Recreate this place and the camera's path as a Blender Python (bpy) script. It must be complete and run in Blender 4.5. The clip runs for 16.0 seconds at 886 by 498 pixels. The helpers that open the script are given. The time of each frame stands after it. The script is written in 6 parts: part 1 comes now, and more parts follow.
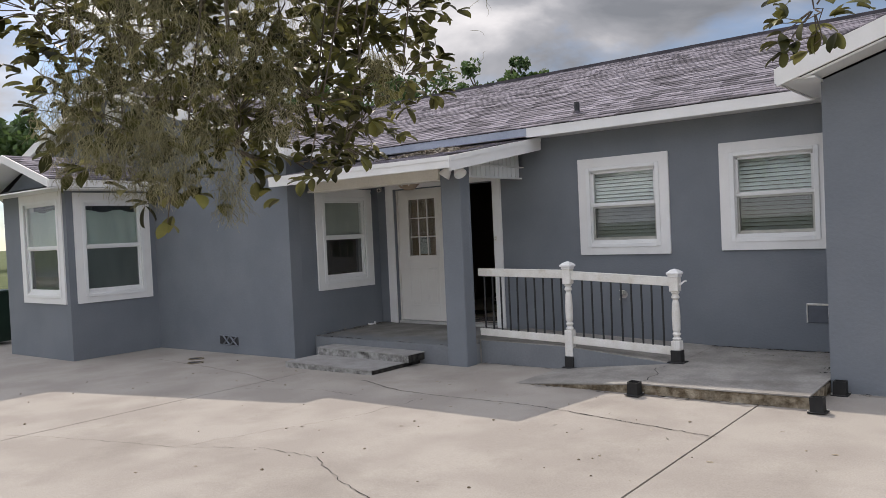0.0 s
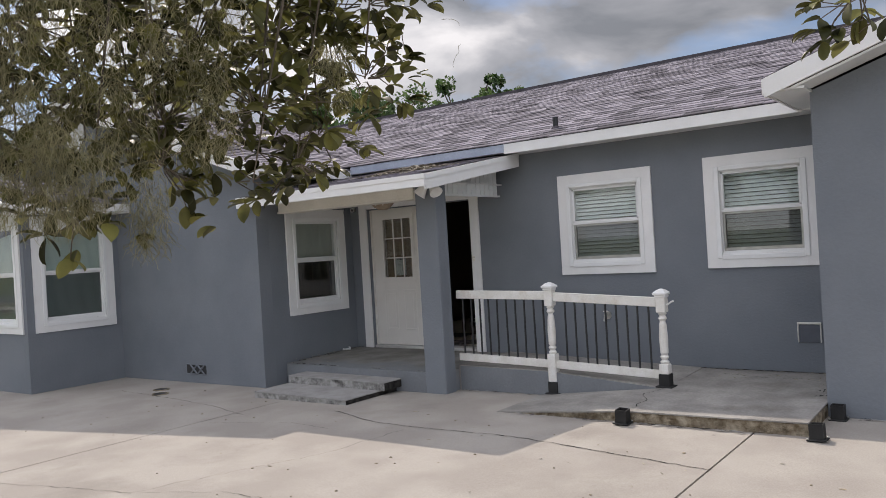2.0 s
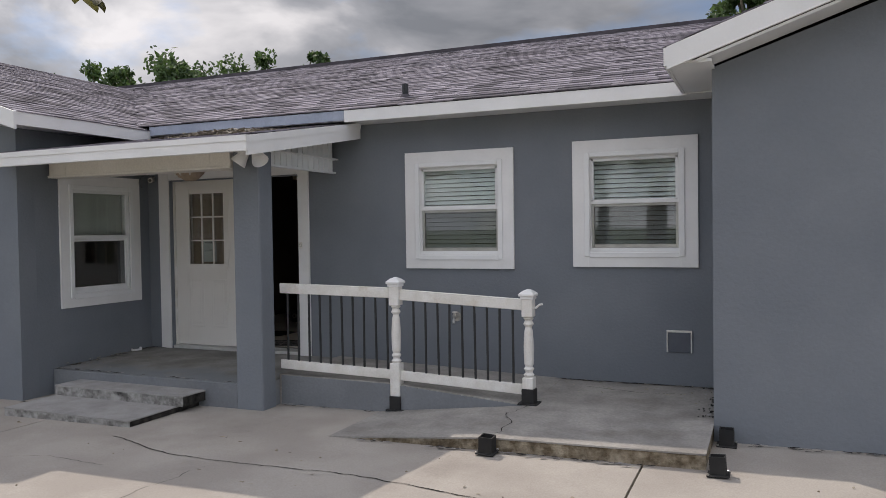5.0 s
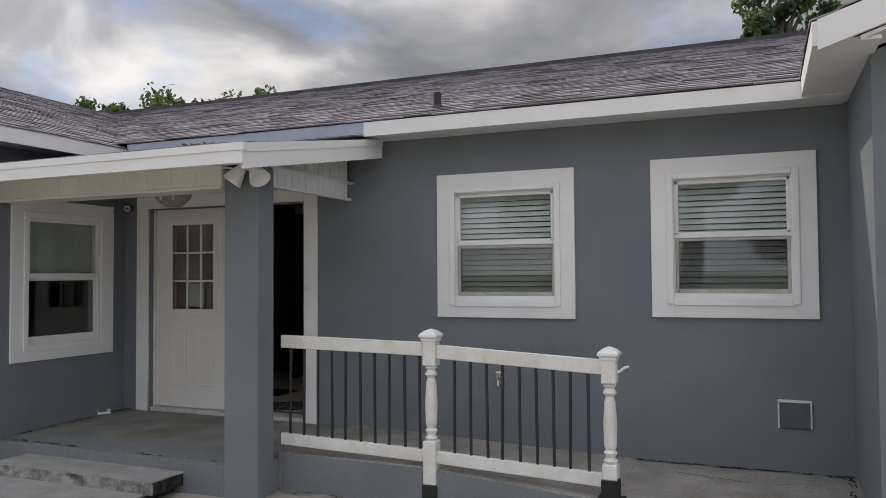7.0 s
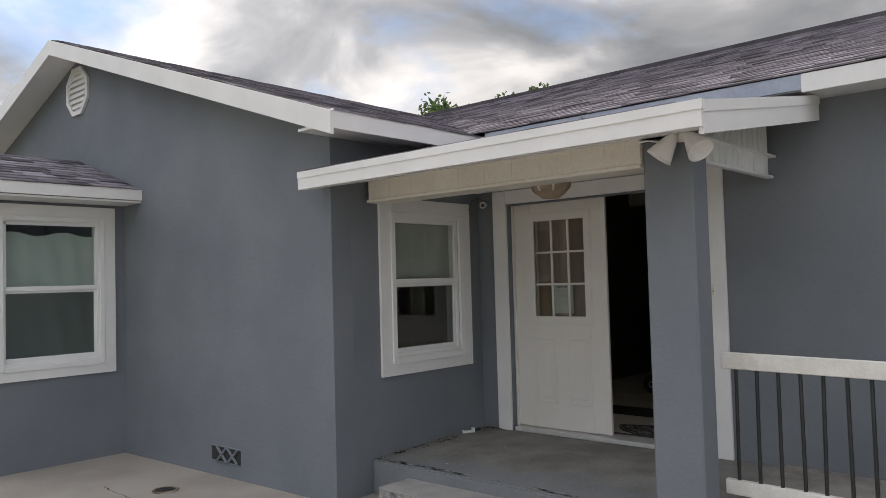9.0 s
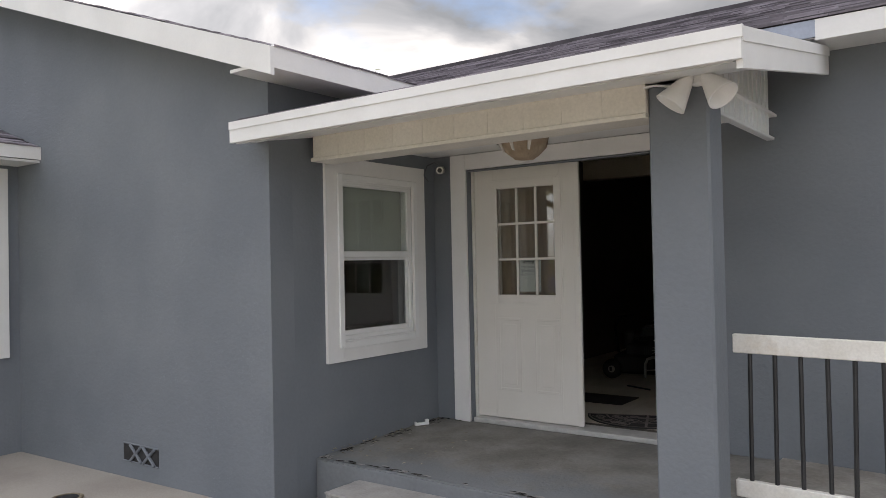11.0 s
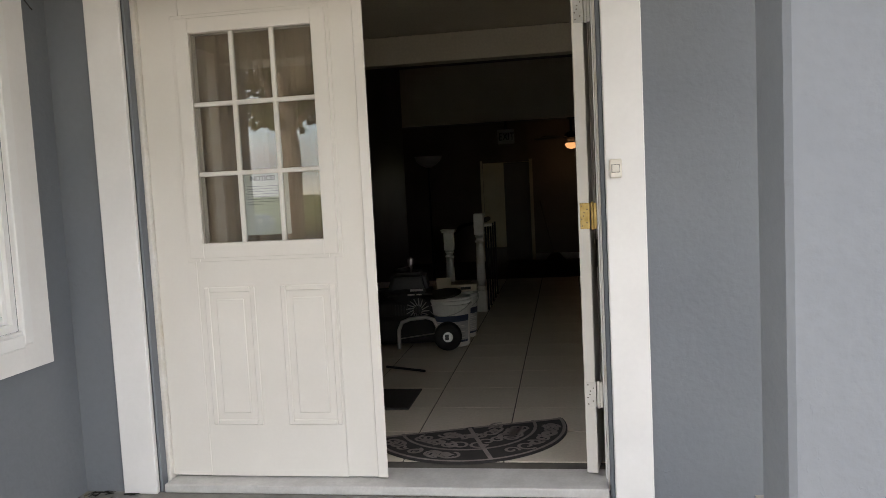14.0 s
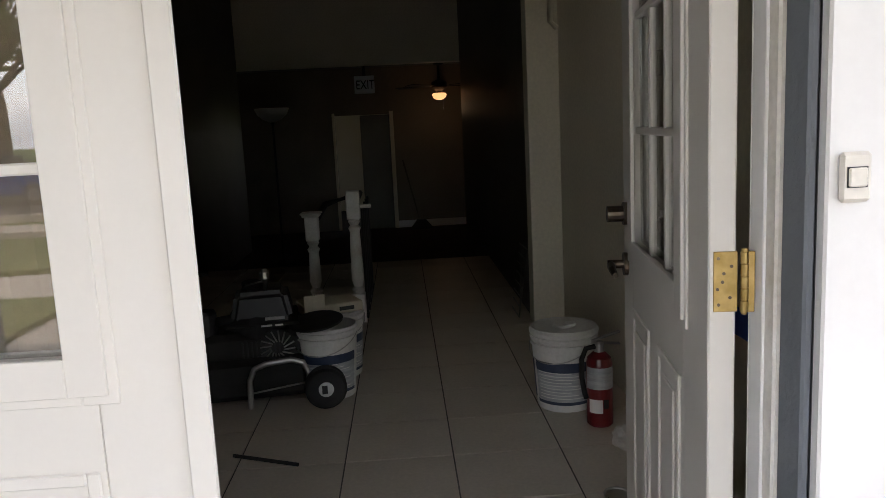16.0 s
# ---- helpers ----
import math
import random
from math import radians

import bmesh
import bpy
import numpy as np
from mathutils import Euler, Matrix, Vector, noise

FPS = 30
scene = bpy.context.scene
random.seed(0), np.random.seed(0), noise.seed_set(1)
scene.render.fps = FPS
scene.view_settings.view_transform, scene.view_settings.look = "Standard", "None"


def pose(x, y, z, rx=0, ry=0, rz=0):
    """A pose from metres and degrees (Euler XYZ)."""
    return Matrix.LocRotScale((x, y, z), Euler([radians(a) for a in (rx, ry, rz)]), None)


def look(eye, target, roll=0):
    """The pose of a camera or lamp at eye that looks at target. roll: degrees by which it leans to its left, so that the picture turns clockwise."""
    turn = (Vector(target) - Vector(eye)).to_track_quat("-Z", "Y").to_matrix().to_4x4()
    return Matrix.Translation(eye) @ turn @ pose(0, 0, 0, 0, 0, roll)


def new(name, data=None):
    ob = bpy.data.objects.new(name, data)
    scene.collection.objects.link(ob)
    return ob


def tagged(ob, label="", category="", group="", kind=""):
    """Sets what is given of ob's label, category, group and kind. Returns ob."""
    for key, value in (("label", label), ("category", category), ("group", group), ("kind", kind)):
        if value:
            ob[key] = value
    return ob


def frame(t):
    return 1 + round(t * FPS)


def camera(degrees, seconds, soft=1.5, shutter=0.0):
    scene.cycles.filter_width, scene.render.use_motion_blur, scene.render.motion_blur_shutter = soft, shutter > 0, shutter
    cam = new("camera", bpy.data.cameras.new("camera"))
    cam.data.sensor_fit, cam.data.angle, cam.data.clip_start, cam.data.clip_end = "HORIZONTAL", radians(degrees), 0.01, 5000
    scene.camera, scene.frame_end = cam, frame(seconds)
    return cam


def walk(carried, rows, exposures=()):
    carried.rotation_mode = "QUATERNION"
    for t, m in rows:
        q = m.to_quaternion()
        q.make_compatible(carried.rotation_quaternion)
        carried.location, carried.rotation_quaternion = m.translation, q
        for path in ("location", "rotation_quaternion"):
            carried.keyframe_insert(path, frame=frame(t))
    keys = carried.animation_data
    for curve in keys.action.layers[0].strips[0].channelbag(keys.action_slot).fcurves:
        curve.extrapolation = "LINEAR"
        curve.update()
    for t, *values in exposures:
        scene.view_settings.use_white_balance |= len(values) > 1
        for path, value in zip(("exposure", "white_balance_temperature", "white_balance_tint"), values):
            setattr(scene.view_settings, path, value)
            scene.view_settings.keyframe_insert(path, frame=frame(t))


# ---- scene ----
cam = camera(60.1, 16.0, soft=0.5)
PATH = [
    (0, (8.282, -8.739, 1.687), (7.031, -7.18, 1.639), -2.6),
    (0.5, (8.13, -8.629, 1.695), (6.915, -7.041, 1.648), -2.5),
    (1, (8.063, -8.49, 1.72), (6.854, -6.897, 1.703), -2.6),
    (1.5, (8.039, -8.452, 1.718), (6.833, -6.856, 1.714), -3.0),
    (2, (8.051, -8.42, 1.719), (6.848, -6.823, 1.715), -3.4),
    (2.5, (8.042, -8.377, 1.709), (6.846, -6.774, 1.704), -3.6),
    (3, (7.905, -8.283, 1.669), (6.733, -6.663, 1.644), -2.2),
    (3.5, (7.682, -8.185, 1.659), (6.667, -6.465, 1.54), -1.5),
    (4, (7.479, -7.968, 1.683), (6.575, -6.189, 1.549), -1.1),
    (4.5, (7.259, -7.665, 1.697), (6.461, -5.834, 1.601), -0.9),
    (7, (6.118, -6.053, 1.651), (5.346, -4.209, 1.719), -0.4),
    (7.5, (5.707, -5.932, 1.702), (4.798, -4.151, 1.765), -1.1),
    (8, (5.267, -5.753, 1.687), (4.114, -4.12, 1.765), -1.1),
    (8.5, (4.851, -5.656, 1.678), (3.522, -4.163, 1.759), -1.6),
    (11, (3.846, -5.17, 1.602), (2.669, -3.554, 1.635), -1.2),
    (11.5, (3.644, -4.833, 1.568), (2.684, -3.079, 1.544), -0.8),
    (12, (3.29, -4.562, 1.588), (2.546, -2.707, 1.524), -0.3),
    (12.5, (2.926, -4.161, 1.552), (2.195, -2.301, 1.474), -2.2),
    (13, (2.62, -3.764, 1.529), (2.054, -1.848, 1.424), -2.7),
    (13.5, (2.292, -3.292, 1.528), (1.776, -1.363, 1.408), -2.8),
    (14, (2.041, -2.881, 1.508), (1.726, -0.912, 1.348), -2.9),
    (14.5, (1.809, -2.379, 1.525), (1.568, -0.4, 1.354), -3.2),
    (15, (1.624, -1.917, 1.596), (1.556, 0.071, 1.392), -2.9),
    (15.5, (1.627, -1.483, 1.611), (1.7, 0.493, 1.313), -2.5),
    (16, (1.606, -1.062, 1.639), (1.702, 0.911, 1.328), -2.8),
]
EXPOSURES = [(0, 0.14, 6620, 15), (2.5, 0.2, 6620, 15), (4.5, 0.0, 6600, 15), (8.5, 0.18, 6880, 13), (11, 0.58, 6950, 14), (12.5, 1.1, 7350, 14), (13.5, 1.68, 7250, 14), (14.5, 1.78, 7200, 14), (15, 1.95, 7150, 15), (16, 2.22, 6750, 16)]
walk(cam, [(t, look(eye, target, roll)) for t, eye, target, roll in PATH], EXPOSURES)

# ---------------- sky and sun ----------------
SUN_WAY = Vector((0.69, -0.565, -1.0)).normalized()
sun_data = bpy.data.lights.new("sun", "SUN")
sun_data.energy, sun_data.angle, sun_data.color = 2.6, radians(0.55), (1.0, 0.93, 0.82)
sun = new("sun", sun_data)
sun.matrix_world = look((-20, 15, 30), Vector((-20, 15, 30)) + SUN_WAY)

world = bpy.data.worlds.new("sky")
scene.world = world
world.use_nodes = True
wn, wl = world.node_tree.nodes, world.node_tree.links
wn.clear()
w_out = wn.new("ShaderNodeOutputWorld")
w_bg = wn.new("ShaderNodeBackground")
w_sky = wn.new("ShaderNodeTexSky")
w_sky.sky_type, w_sky.sun_disc = "NISHITA", False
w_sky.dust_density, w_sky.ozone_density = 0.2, 4.0
w_sky.sun_elevation, w_sky.sun_rotation = radians(48), radians(-51)
w_co = wn.new("ShaderNodeTexCoord")
w_map = wn.new("ShaderNodeMapping")
w_map.inputs["Scale"].default_value = (1.0, 1.0, 2.0)
w_map.inputs["Location"].default_value = (0.3, 0.9, 0.2)
w_noise = wn.new("ShaderNodeTexNoise")
w_noise.inputs["Scale"].default_value, w_noise.inputs["Detail"].default_value = 3.6, 9.0
w_noise.inputs["Roughness"].default_value = 0.55
w_ramp = wn.new("ShaderNodeValToRGB")
w_ramp.color_ramp.elements[0].position, w_ramp.color_ramp.elements[0].color = 0.30, (0.0, 0.0, 0.0, 1)
w_ramp.color_ramp.elements[1].position, w_ramp.color_ramp.elements[1].color = 0.52, (1, 1, 1, 1)
w_noise2 = wn.new("ShaderNodeTexNoise")
w_noise2.inputs["Scale"].default_value, w_noise2.inputs["Detail"].default_value = 4.6, 9.0
w_noise2.inputs["Distortion"].default_value = 0.35
w_cloud = wn.new("ShaderNodeValToRGB")
w_cloud.color_ramp.elements[0].position, w_cloud.color_ramp.elements[0].color = 0.36, (2.5, 2.72, 3.0, 1)
w_cloud.color_ramp.elements[1].position, w_cloud.color_ramp.elements[1].color = 0.68, (8.2, 8.25, 8.3, 1)
w_cloud.color_ramp.elements.new(0.52).color = (4.2, 4.4, 4.7, 1)
w_mix = wn.new("ShaderNodeMix")
w_mix.data_type = "RGBA"
w_bg.inputs["Strength"].default_value = 0.113
wl.new(w_co.outputs["Generated"], w_map.inputs["Vector"])
wl.new(w_map.outputs[0], w_noise.inputs["Vector"])
wl.new(w_map.outputs[0], w_noise2.inputs["Vector"])
wl.new(w_noise.outputs["Fac"], w_ramp.inputs["Fac"])
wl.new(w_noise2.outputs["Fac"], w_cloud.inputs["Fac"])
wl.new(w_ramp.outputs["Color"], w_mix.inputs["Factor"])
wl.new(w_sky.outputs["Color"], w_mix.inputs["A"])
wl.new(w_cloud.outputs["Color"], w_mix.inputs["B"])
# an overcast sky is brightest overhead
w_sep = wn.new("ShaderNodeSeparateXYZ")
w_rise = wn.new("ShaderNodeMapRange")
w_rise.inputs["From Min"].default_value, w_rise.inputs["From Max"].default_value = 0.1, 0.9
w_rise.inputs["To Min"].default_value, w_rise.inputs["To Max"].default_value = 1.05, 1.5
w_mul = wn.new("ShaderNodeVectorMath")
w_mul.operation = "SCALE"
wl.new(w_co.outputs["Generated"], w_sep.inputs[0])
wl.new(w_sep.outputs["Z"], w_rise.inputs["Value"])
wl.new(w_mix.outputs["Result"], w_mul.inputs[0])
wl.new(w_rise.outputs[0], w_mul.inputs["Scale"])
# a heavy cloud bank stands behind the house, thinner cloud over the street
w_dot = wn.new("ShaderNodeVectorMath")
w_dot.operation = "DOT_PRODUCT"
w_dot.inputs[1].default_value = (0.15, 0.99, 0.0)
w_bank = wn.new("ShaderNodeMapRange")
w_bank.inputs["From Min"].default_value, w_bank.inputs["From Max"].default_value = -1.0, 1.0
w_bank.inputs["To Min"].default_value, w_bank.inputs["To Max"].default_value = 1.9, 0.55
w_mul2 = wn.new("ShaderNodeVectorMath")
w_mul2.operation = "SCALE"
wl.new(w_co.outputs["Generated"], w_dot.inputs[0])
wl.new(w_dot.outputs["Value"], w_bank.inputs["Value"])
wl.new(w_mul.outputs[0], w_mul2.inputs[0])
wl.new(w_bank.outputs[0], w_mul2.inputs["Scale"])
wl.new(w_mul2.outputs[0], w_bg.inputs["Color"])
wl.new(w_bg.outputs[0], w_out.inputs["Surface"])

# ---------------- materials ----------------


def material(name, a, b, rough=0.7, scale=6.0, fine=90.0, bump=0.2, dist=0.01, metal=0.0, c=None, spread=(0.35, 0.65), vary=0.0, cover=0.35, spec=0.5, stretch=(1, 1, 1), grain=0.14, through_light=0.0):
    """Two colours mixed by coarse noise, a third in patches, fine grain in colour and relief."""
    m = bpy.data.materials.new(name)
    m.use_nodes = True
    n, l = m.node_tree.nodes, m.node_tree.links
    p = n["Principled BSDF"]
    co = n.new("ShaderNodeTexCoord")
    mp = n.new("ShaderNodeMapping")
    mp.inputs["Scale"].default_value = stretch
    l.new(co.outputs["Object"], mp.inputs["Vector"])
    big = n.new("ShaderNodeTexNoise")
    big.inputs["Scale"].default_value, big.inputs["Detail"].default_value = scale, 6.0
    l.new(mp.outputs[0], big.inputs["Vector"])
    small = n.new("ShaderNodeTexNoise")
    small.inputs["Scale"].default_value, small.inputs["Detail"].default_value = fine, 4.0
    l.new(mp.outputs[0], small.inputs["Vector"])
    ramp = n.new("ShaderNodeValToRGB")
    ramp.color_ramp.elements[0].position, ramp.color_ramp.elements[1].position = spread
    ramp.color_ramp.elements[0].color, ramp.color_ramp.elements[1].color = (*a, 1), (*b, 1)
    l.new(big.outputs["Fac"], ramp.inputs["Fac"])
    colour = ramp.outputs["Color"]
    if c:
        third = n.new("ShaderNodeTexNoise")
        third.inputs["Scale"].default_value, third.inputs["Detail"].default_value = scale * 0.37, 8.0
        third.inputs["Roughness"].default_value = 0.65
        l.new(mp.outputs[0], third.inputs["Vector"])
        mask = n.new("ShaderNodeValToRGB")
        mask.color_ramp.elements[0].position, mask.color_ramp.elements[1].position = 1 - cover - 0.08, 1 - cover + 0.12
        l.new(third.outputs["Fac"], mask.inputs["Fac"])
        mx = n.new("ShaderNodeMix")
        mx.data_type = "RGBA"
        l.new(mask.outputs["Color"], mx.inputs["Factor"])
        l.new(colour, mx.inputs["A"])
        mx.inputs["B"].default_value = (*c, 1)
        colour = mx.outputs["Result"]
    hsv = n.new("ShaderNodeHueSaturation")
    rng = n.new("ShaderNodeMapRange")
    rng.inputs["To Min"].default_value, rng.inputs["To Max"].default_value = 1 - grain, 1 + grain
    l.new(small.outputs["Fac"], rng.inputs["Value"])
    value = rng.outputs[0]
    if vary:
        info = n.new("ShaderNodeObjectInfo")
        geo = n.new("ShaderNodeNewGeometry")
        add = n.new("ShaderNodeMath")
        add.operation = "ADD"
        l.new(info.outputs["Random"], add.inputs[0])
        l.new(geo.outputs["Random Per Island"], add.inputs[1])
        fr = n.new("ShaderNodeMath")
        fr.operation = "FRACT"
        l.new(add.outputs[0], fr.inputs[0])
        r2 = n.new("ShaderNodeMapRange")
        r2.inputs["To Min"].default_value, r2.inputs["To Max"].default_value = 1 - vary, 1 + vary
        l.new(fr.outputs[0], r2.inputs["Value"])
        mul = n.new("ShaderNodeMath")
        mul.operation = "MULTIPLY"
        l.new(value, mul.inputs[0])
        l.new(r2.outputs[0], mul.inputs[1])
        value = mul.outputs[0]
    l.new(value, hsv.inputs["Value"])
    l.new(colour, hsv.inputs["Color"])
    l.new(hsv.outputs[0], p.inputs["Base Color"])
    p.inputs["Roughness"].default_value, p.inputs["Metallic"].default_value = rough, metal
    p.inputs["Specular IOR Level"].default_value = spec
    if bump:
        bp = n.new("ShaderNodeBump")
        bp.inputs["Strength"].default_value, bp.inputs["Distance"].default_value = bump, dist
        l.new(small.outputs["Fac"], bp.inputs["Height"])
        l.new(bp.outputs[0], p.inputs["Normal"])
    if through_light:
        tl = n.new("ShaderNodeBsdfTranslucent")
        warm = n.new("ShaderNodeHueSaturation")
        warm.inputs["Hue"].default_value, warm.inputs["Value"].default_value = 0.485, 1.7
        l.new(hsv.outputs[0], warm.inputs["Color"])
        l.new(warm.outputs[0], tl.inputs["Color"])
        ms = n.new("ShaderNodeMixShader")
        ms.inputs[0].default_value = through_light
        l.new(p.outputs[0], ms.inputs[1])
        l.new(tl.outputs[0], ms.inputs[2])
        l.new(ms.outputs[0], n["Material Output"].inputs["Surface"])
    return m


def glass(name, tint, clear=0.9, rough=0.02, shine=0.5):
    """Pane: see-through with a mirror gloss by Fresnel."""
    m = bpy.data.materials.new(name)
    m.use_nodes = True
    n, l = m.node_tree.nodes, m.node_tree.links
    n.clear()
    out = n.new("ShaderNodeOutputMaterial")
    tr = n.new("ShaderNodeBsdfTransparent")
    tr.inputs["Color"].default_value = (*[clear * v for v in tint], 1)
    gl = n.new("ShaderNodeBsdfGlossy")
    gl.inputs["Roughness"].default_value = rough
    lw = n.new("ShaderNodeLayerWeight")
    lw.inputs["Blend"].default_value = 0.5
    pw = n.new("ShaderNodeMath")
    pw.operation = "POWER"
    pw.inputs[1].default_value = 5.0
    l.new(lw.outputs["Facing"], pw.inputs[0])
    fr = n.new("ShaderNodeMapRange")
    fr.inputs["To Min"].default_value, fr.inputs["To Max"].default_value = shine, 1.0
    l.new(pw.outputs[0], fr.inputs["Value"])
    mx = n.new("ShaderNodeMixShader")
    l.new(fr.outputs[0], mx.inputs[0])
    l.new(tr.outputs[0], mx.inputs[1])
    l.new(gl.outputs[0], mx.inputs[2])
    l.new(mx.outputs[0], out.inputs["Surface"])
    return m


def glow(name, colour, strength):
    m = bpy.data.materials.new(name)
    m.use_nodes = True
    p = m.node_tree.nodes["Principled BSDF"]
    p.inputs["Base Color"].default_value = (*colour, 1)
    p.inputs["Emission Color"].default_value, p.inputs["Emission Strength"].default_value = (*colour, 1), strength
    return m


STUCCO = material("stucco_grey_blue", (0.173, 0.190, 0.213), (0.203, 0.219, 0.241), 0.78, 1.2, 38, 0.42, 0.008, spec=0.3, grain=0.05)


def trowelled(m):
    """Adds thin raised trowel ridges, in patches, to a stucco."""
    n, l = m.node_tree.nodes, m.node_tree.links
    p = n["Principled BSDF"]
    old = p.inputs["Normal"].links[0].from_socket
    co = n.new("ShaderNodeTexCoord")
    worm = n.new("ShaderNodeTexNoise")
    worm.inputs["Scale"].default_value, worm.inputs["Detail"].default_value, worm.inputs["Distortion"].default_value = 17.0, 5.0, 1.6
    tall = n.new("ShaderNodeMapping")
    tall.inputs["Scale"].default_value = (1.0, 1.0, 0.5)
    l.new(co.outputs["Object"], tall.inputs["Vector"])
    l.new(tall.outputs[0], worm.inputs["Vector"])
    ridge = n.new("ShaderNodeValToRGB")
    ridge.color_ramp.elements[0].position, ridge.color_ramp.elements[0].color = 0.49, (0, 0, 0, 1)
    ridge.color_ramp.elements[1].position, ridge.color_ramp.elements[1].color = 0.51, (0, 0, 0, 1)
    ridge.color_ramp.elements.new(0.5).color = (1, 1, 1, 1)
    l.new(worm.outputs["Fac"], ridge.inputs["Fac"])
    where = n.new("ShaderNodeTexNoise")
    where.inputs["Scale"].default_value = 3.6
    l.new(co.outputs["Object"], where.inputs["Vector"])
    patch = n.new("ShaderNodeMapRange")
    patch.inputs["From Min"].default_value, patch.inputs["From Max"].default_value = 0.5, 0.68
    l.new(where.outputs["Fac"], patch.inputs["Value"])
    mul = n.new("ShaderNodeMath")
    mul.operation = "MULTIPLY"
    l.new(ridge.outputs["Color"], mul.inputs[0])
    l.new(patch.outputs[0], mul.inputs[1])
    bp = n.new("ShaderNodeBump")
    bp.inputs["Strength"].default_value, bp.inputs["Distance"].default_value = 0.38, 0.004
    l.new(mul.outputs[0], bp.inputs["Height"])
    l.new(old, bp.inputs["Normal"])
    l.new(bp.outputs[0], p.inputs["Normal"])


trowelled(STUCCO)
STUCCO_ROUGH = material("porch_paint", (0.172, 0.182, 0.196), (0.205, 0.216, 0.229), 0.8, 2.0, 40, 0.45, 0.008, c=(0.17, 0.17, 0.17), cover=0.34, spec=0.3)
WHITE = material("white_paint", (0.79, 0.78, 0.765), (0.84, 0.83, 0.815), 0.5, 3.0, 60, 0.06, 0.002, grain=0.03)
WHITE_WORN = material("worn_white_paint", (0.70, 0.67, 0.61), (0.80, 0.78, 0.74), 0.55, 7.0, 80, 0.2, 0.004, c=(0.56, 0.47, 0.35), cover=0.36)
VINYL = material("white_vinyl", (0.81, 0.81, 0.80), (0.85, 0.85, 0.84), 0.35, 3.0, 50, 0.03, 0.002, grain=0.03)
CREAM = material("cream_beam", (0.72, 0.68, 0.60), (0.78, 0.74, 0.67), 0.5, 3.0, 60, 0.08, 0.003)
FLASHING = material("blue_grey_flashing", (0.34, 0.38, 0.47), (0.42, 0.46, 0.55), 0.5, 4.0, 50, 0.1, 0.003)
CONCRETE = material("driveway_concrete", (0.345, 0.312, 0.277), (0.405, 0.371, 0.33), 0.9, 1.3, 85, 0.4, 0.006, grain=0.2, spread=(0.4, 0.6), c=(0.26, 0.233, 0.203), cover=0.36, spec=0.2)
CONCRETE_OLD = material("weathered_concrete", (0.25, 0.235, 0.216), (0.36, 0.34, 0.313), 0.9, 3.0, 40, 0.6, 0.008, grain=0.25, c=(0.19, 0.172, 0.15), cover=0.38, spec=0.2)
CONCRETE_DARK = material("mossy_concrete_edge", (0.15, 0.115, 0.075), (0.42, 0.36, 0.27), 0.95, 15.0, 90, 0.9, 0.015, c=(0.085, 0.065, 0.042), cover=0.42, spec=0.1)
STEP_TOP = material("step_concrete", (0.30, 0.288, 0.275), (0.385, 0.372, 0.357), 0.9, 5.0, 60, 0.5, 0.006, grain=0.2, c=(0.28, 0.27, 0.265), cover=0.3, spec=0.2)
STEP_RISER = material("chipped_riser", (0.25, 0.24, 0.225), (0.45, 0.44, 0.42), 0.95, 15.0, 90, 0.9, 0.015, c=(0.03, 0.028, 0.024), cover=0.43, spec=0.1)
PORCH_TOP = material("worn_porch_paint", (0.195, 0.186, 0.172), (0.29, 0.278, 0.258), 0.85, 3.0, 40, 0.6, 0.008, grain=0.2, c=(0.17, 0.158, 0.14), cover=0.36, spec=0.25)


def painted_front(m, y0, y1, paint):
    """Blue-grey floor paint left from y0, worn off by y1 along a ragged edge."""
    n, l = m.node_tree.nodes, m.node_tree.links
    p = n["Principled BSDF"]
    old = p.inputs["Base Color"].links[0].from_socket
    co = n.new("ShaderNodeTexCoord")
    sep = n.new("ShaderNodeSeparateXYZ")
    l.new(co.outputs["Object"], sep.inputs[0])
    rag = n.new("ShaderNodeTexNoise")
    rag.inputs["Scale"].default_value, rag.inputs["Detail"].default_value, rag.inputs["Roughness"].default_value = 2.2, 8.0, 0.65
    l.new(co.outputs["Object"], rag.inputs["Vector"])
    edge = n.new("ShaderNodeMath")
    edge.operation = "MULTIPLY_ADD"
    edge.inputs[1].default_value = 1.5
    l.new(rag.outputs["Fac"], edge.inputs[0])
    l.new(sep.outputs["Y"], edge.inputs[2])
    fade = n.new("ShaderNodeMapRange")
    fade.inputs["From Min"].default_value, fade.inputs["From Max"].default_value = y0 + 0.75, y1 + 0.75
    fade.inputs["To Min"].default_value, fade.inputs["To Max"].default_value = 0.85, 0.0
    l.new(edge.outputs[0], fade.inputs["Value"])
    mx = n.new("ShaderNodeMix")
    mx.data_type = "RGBA"
    l.new(fade.outputs[0], mx.inputs["Factor"])
    l.new(old, mx.inputs["A"])
    mx.inputs["B"].default_value = (*paint, 1)
    l.new(mx.outputs["Result"], p.inputs["Base Color"])


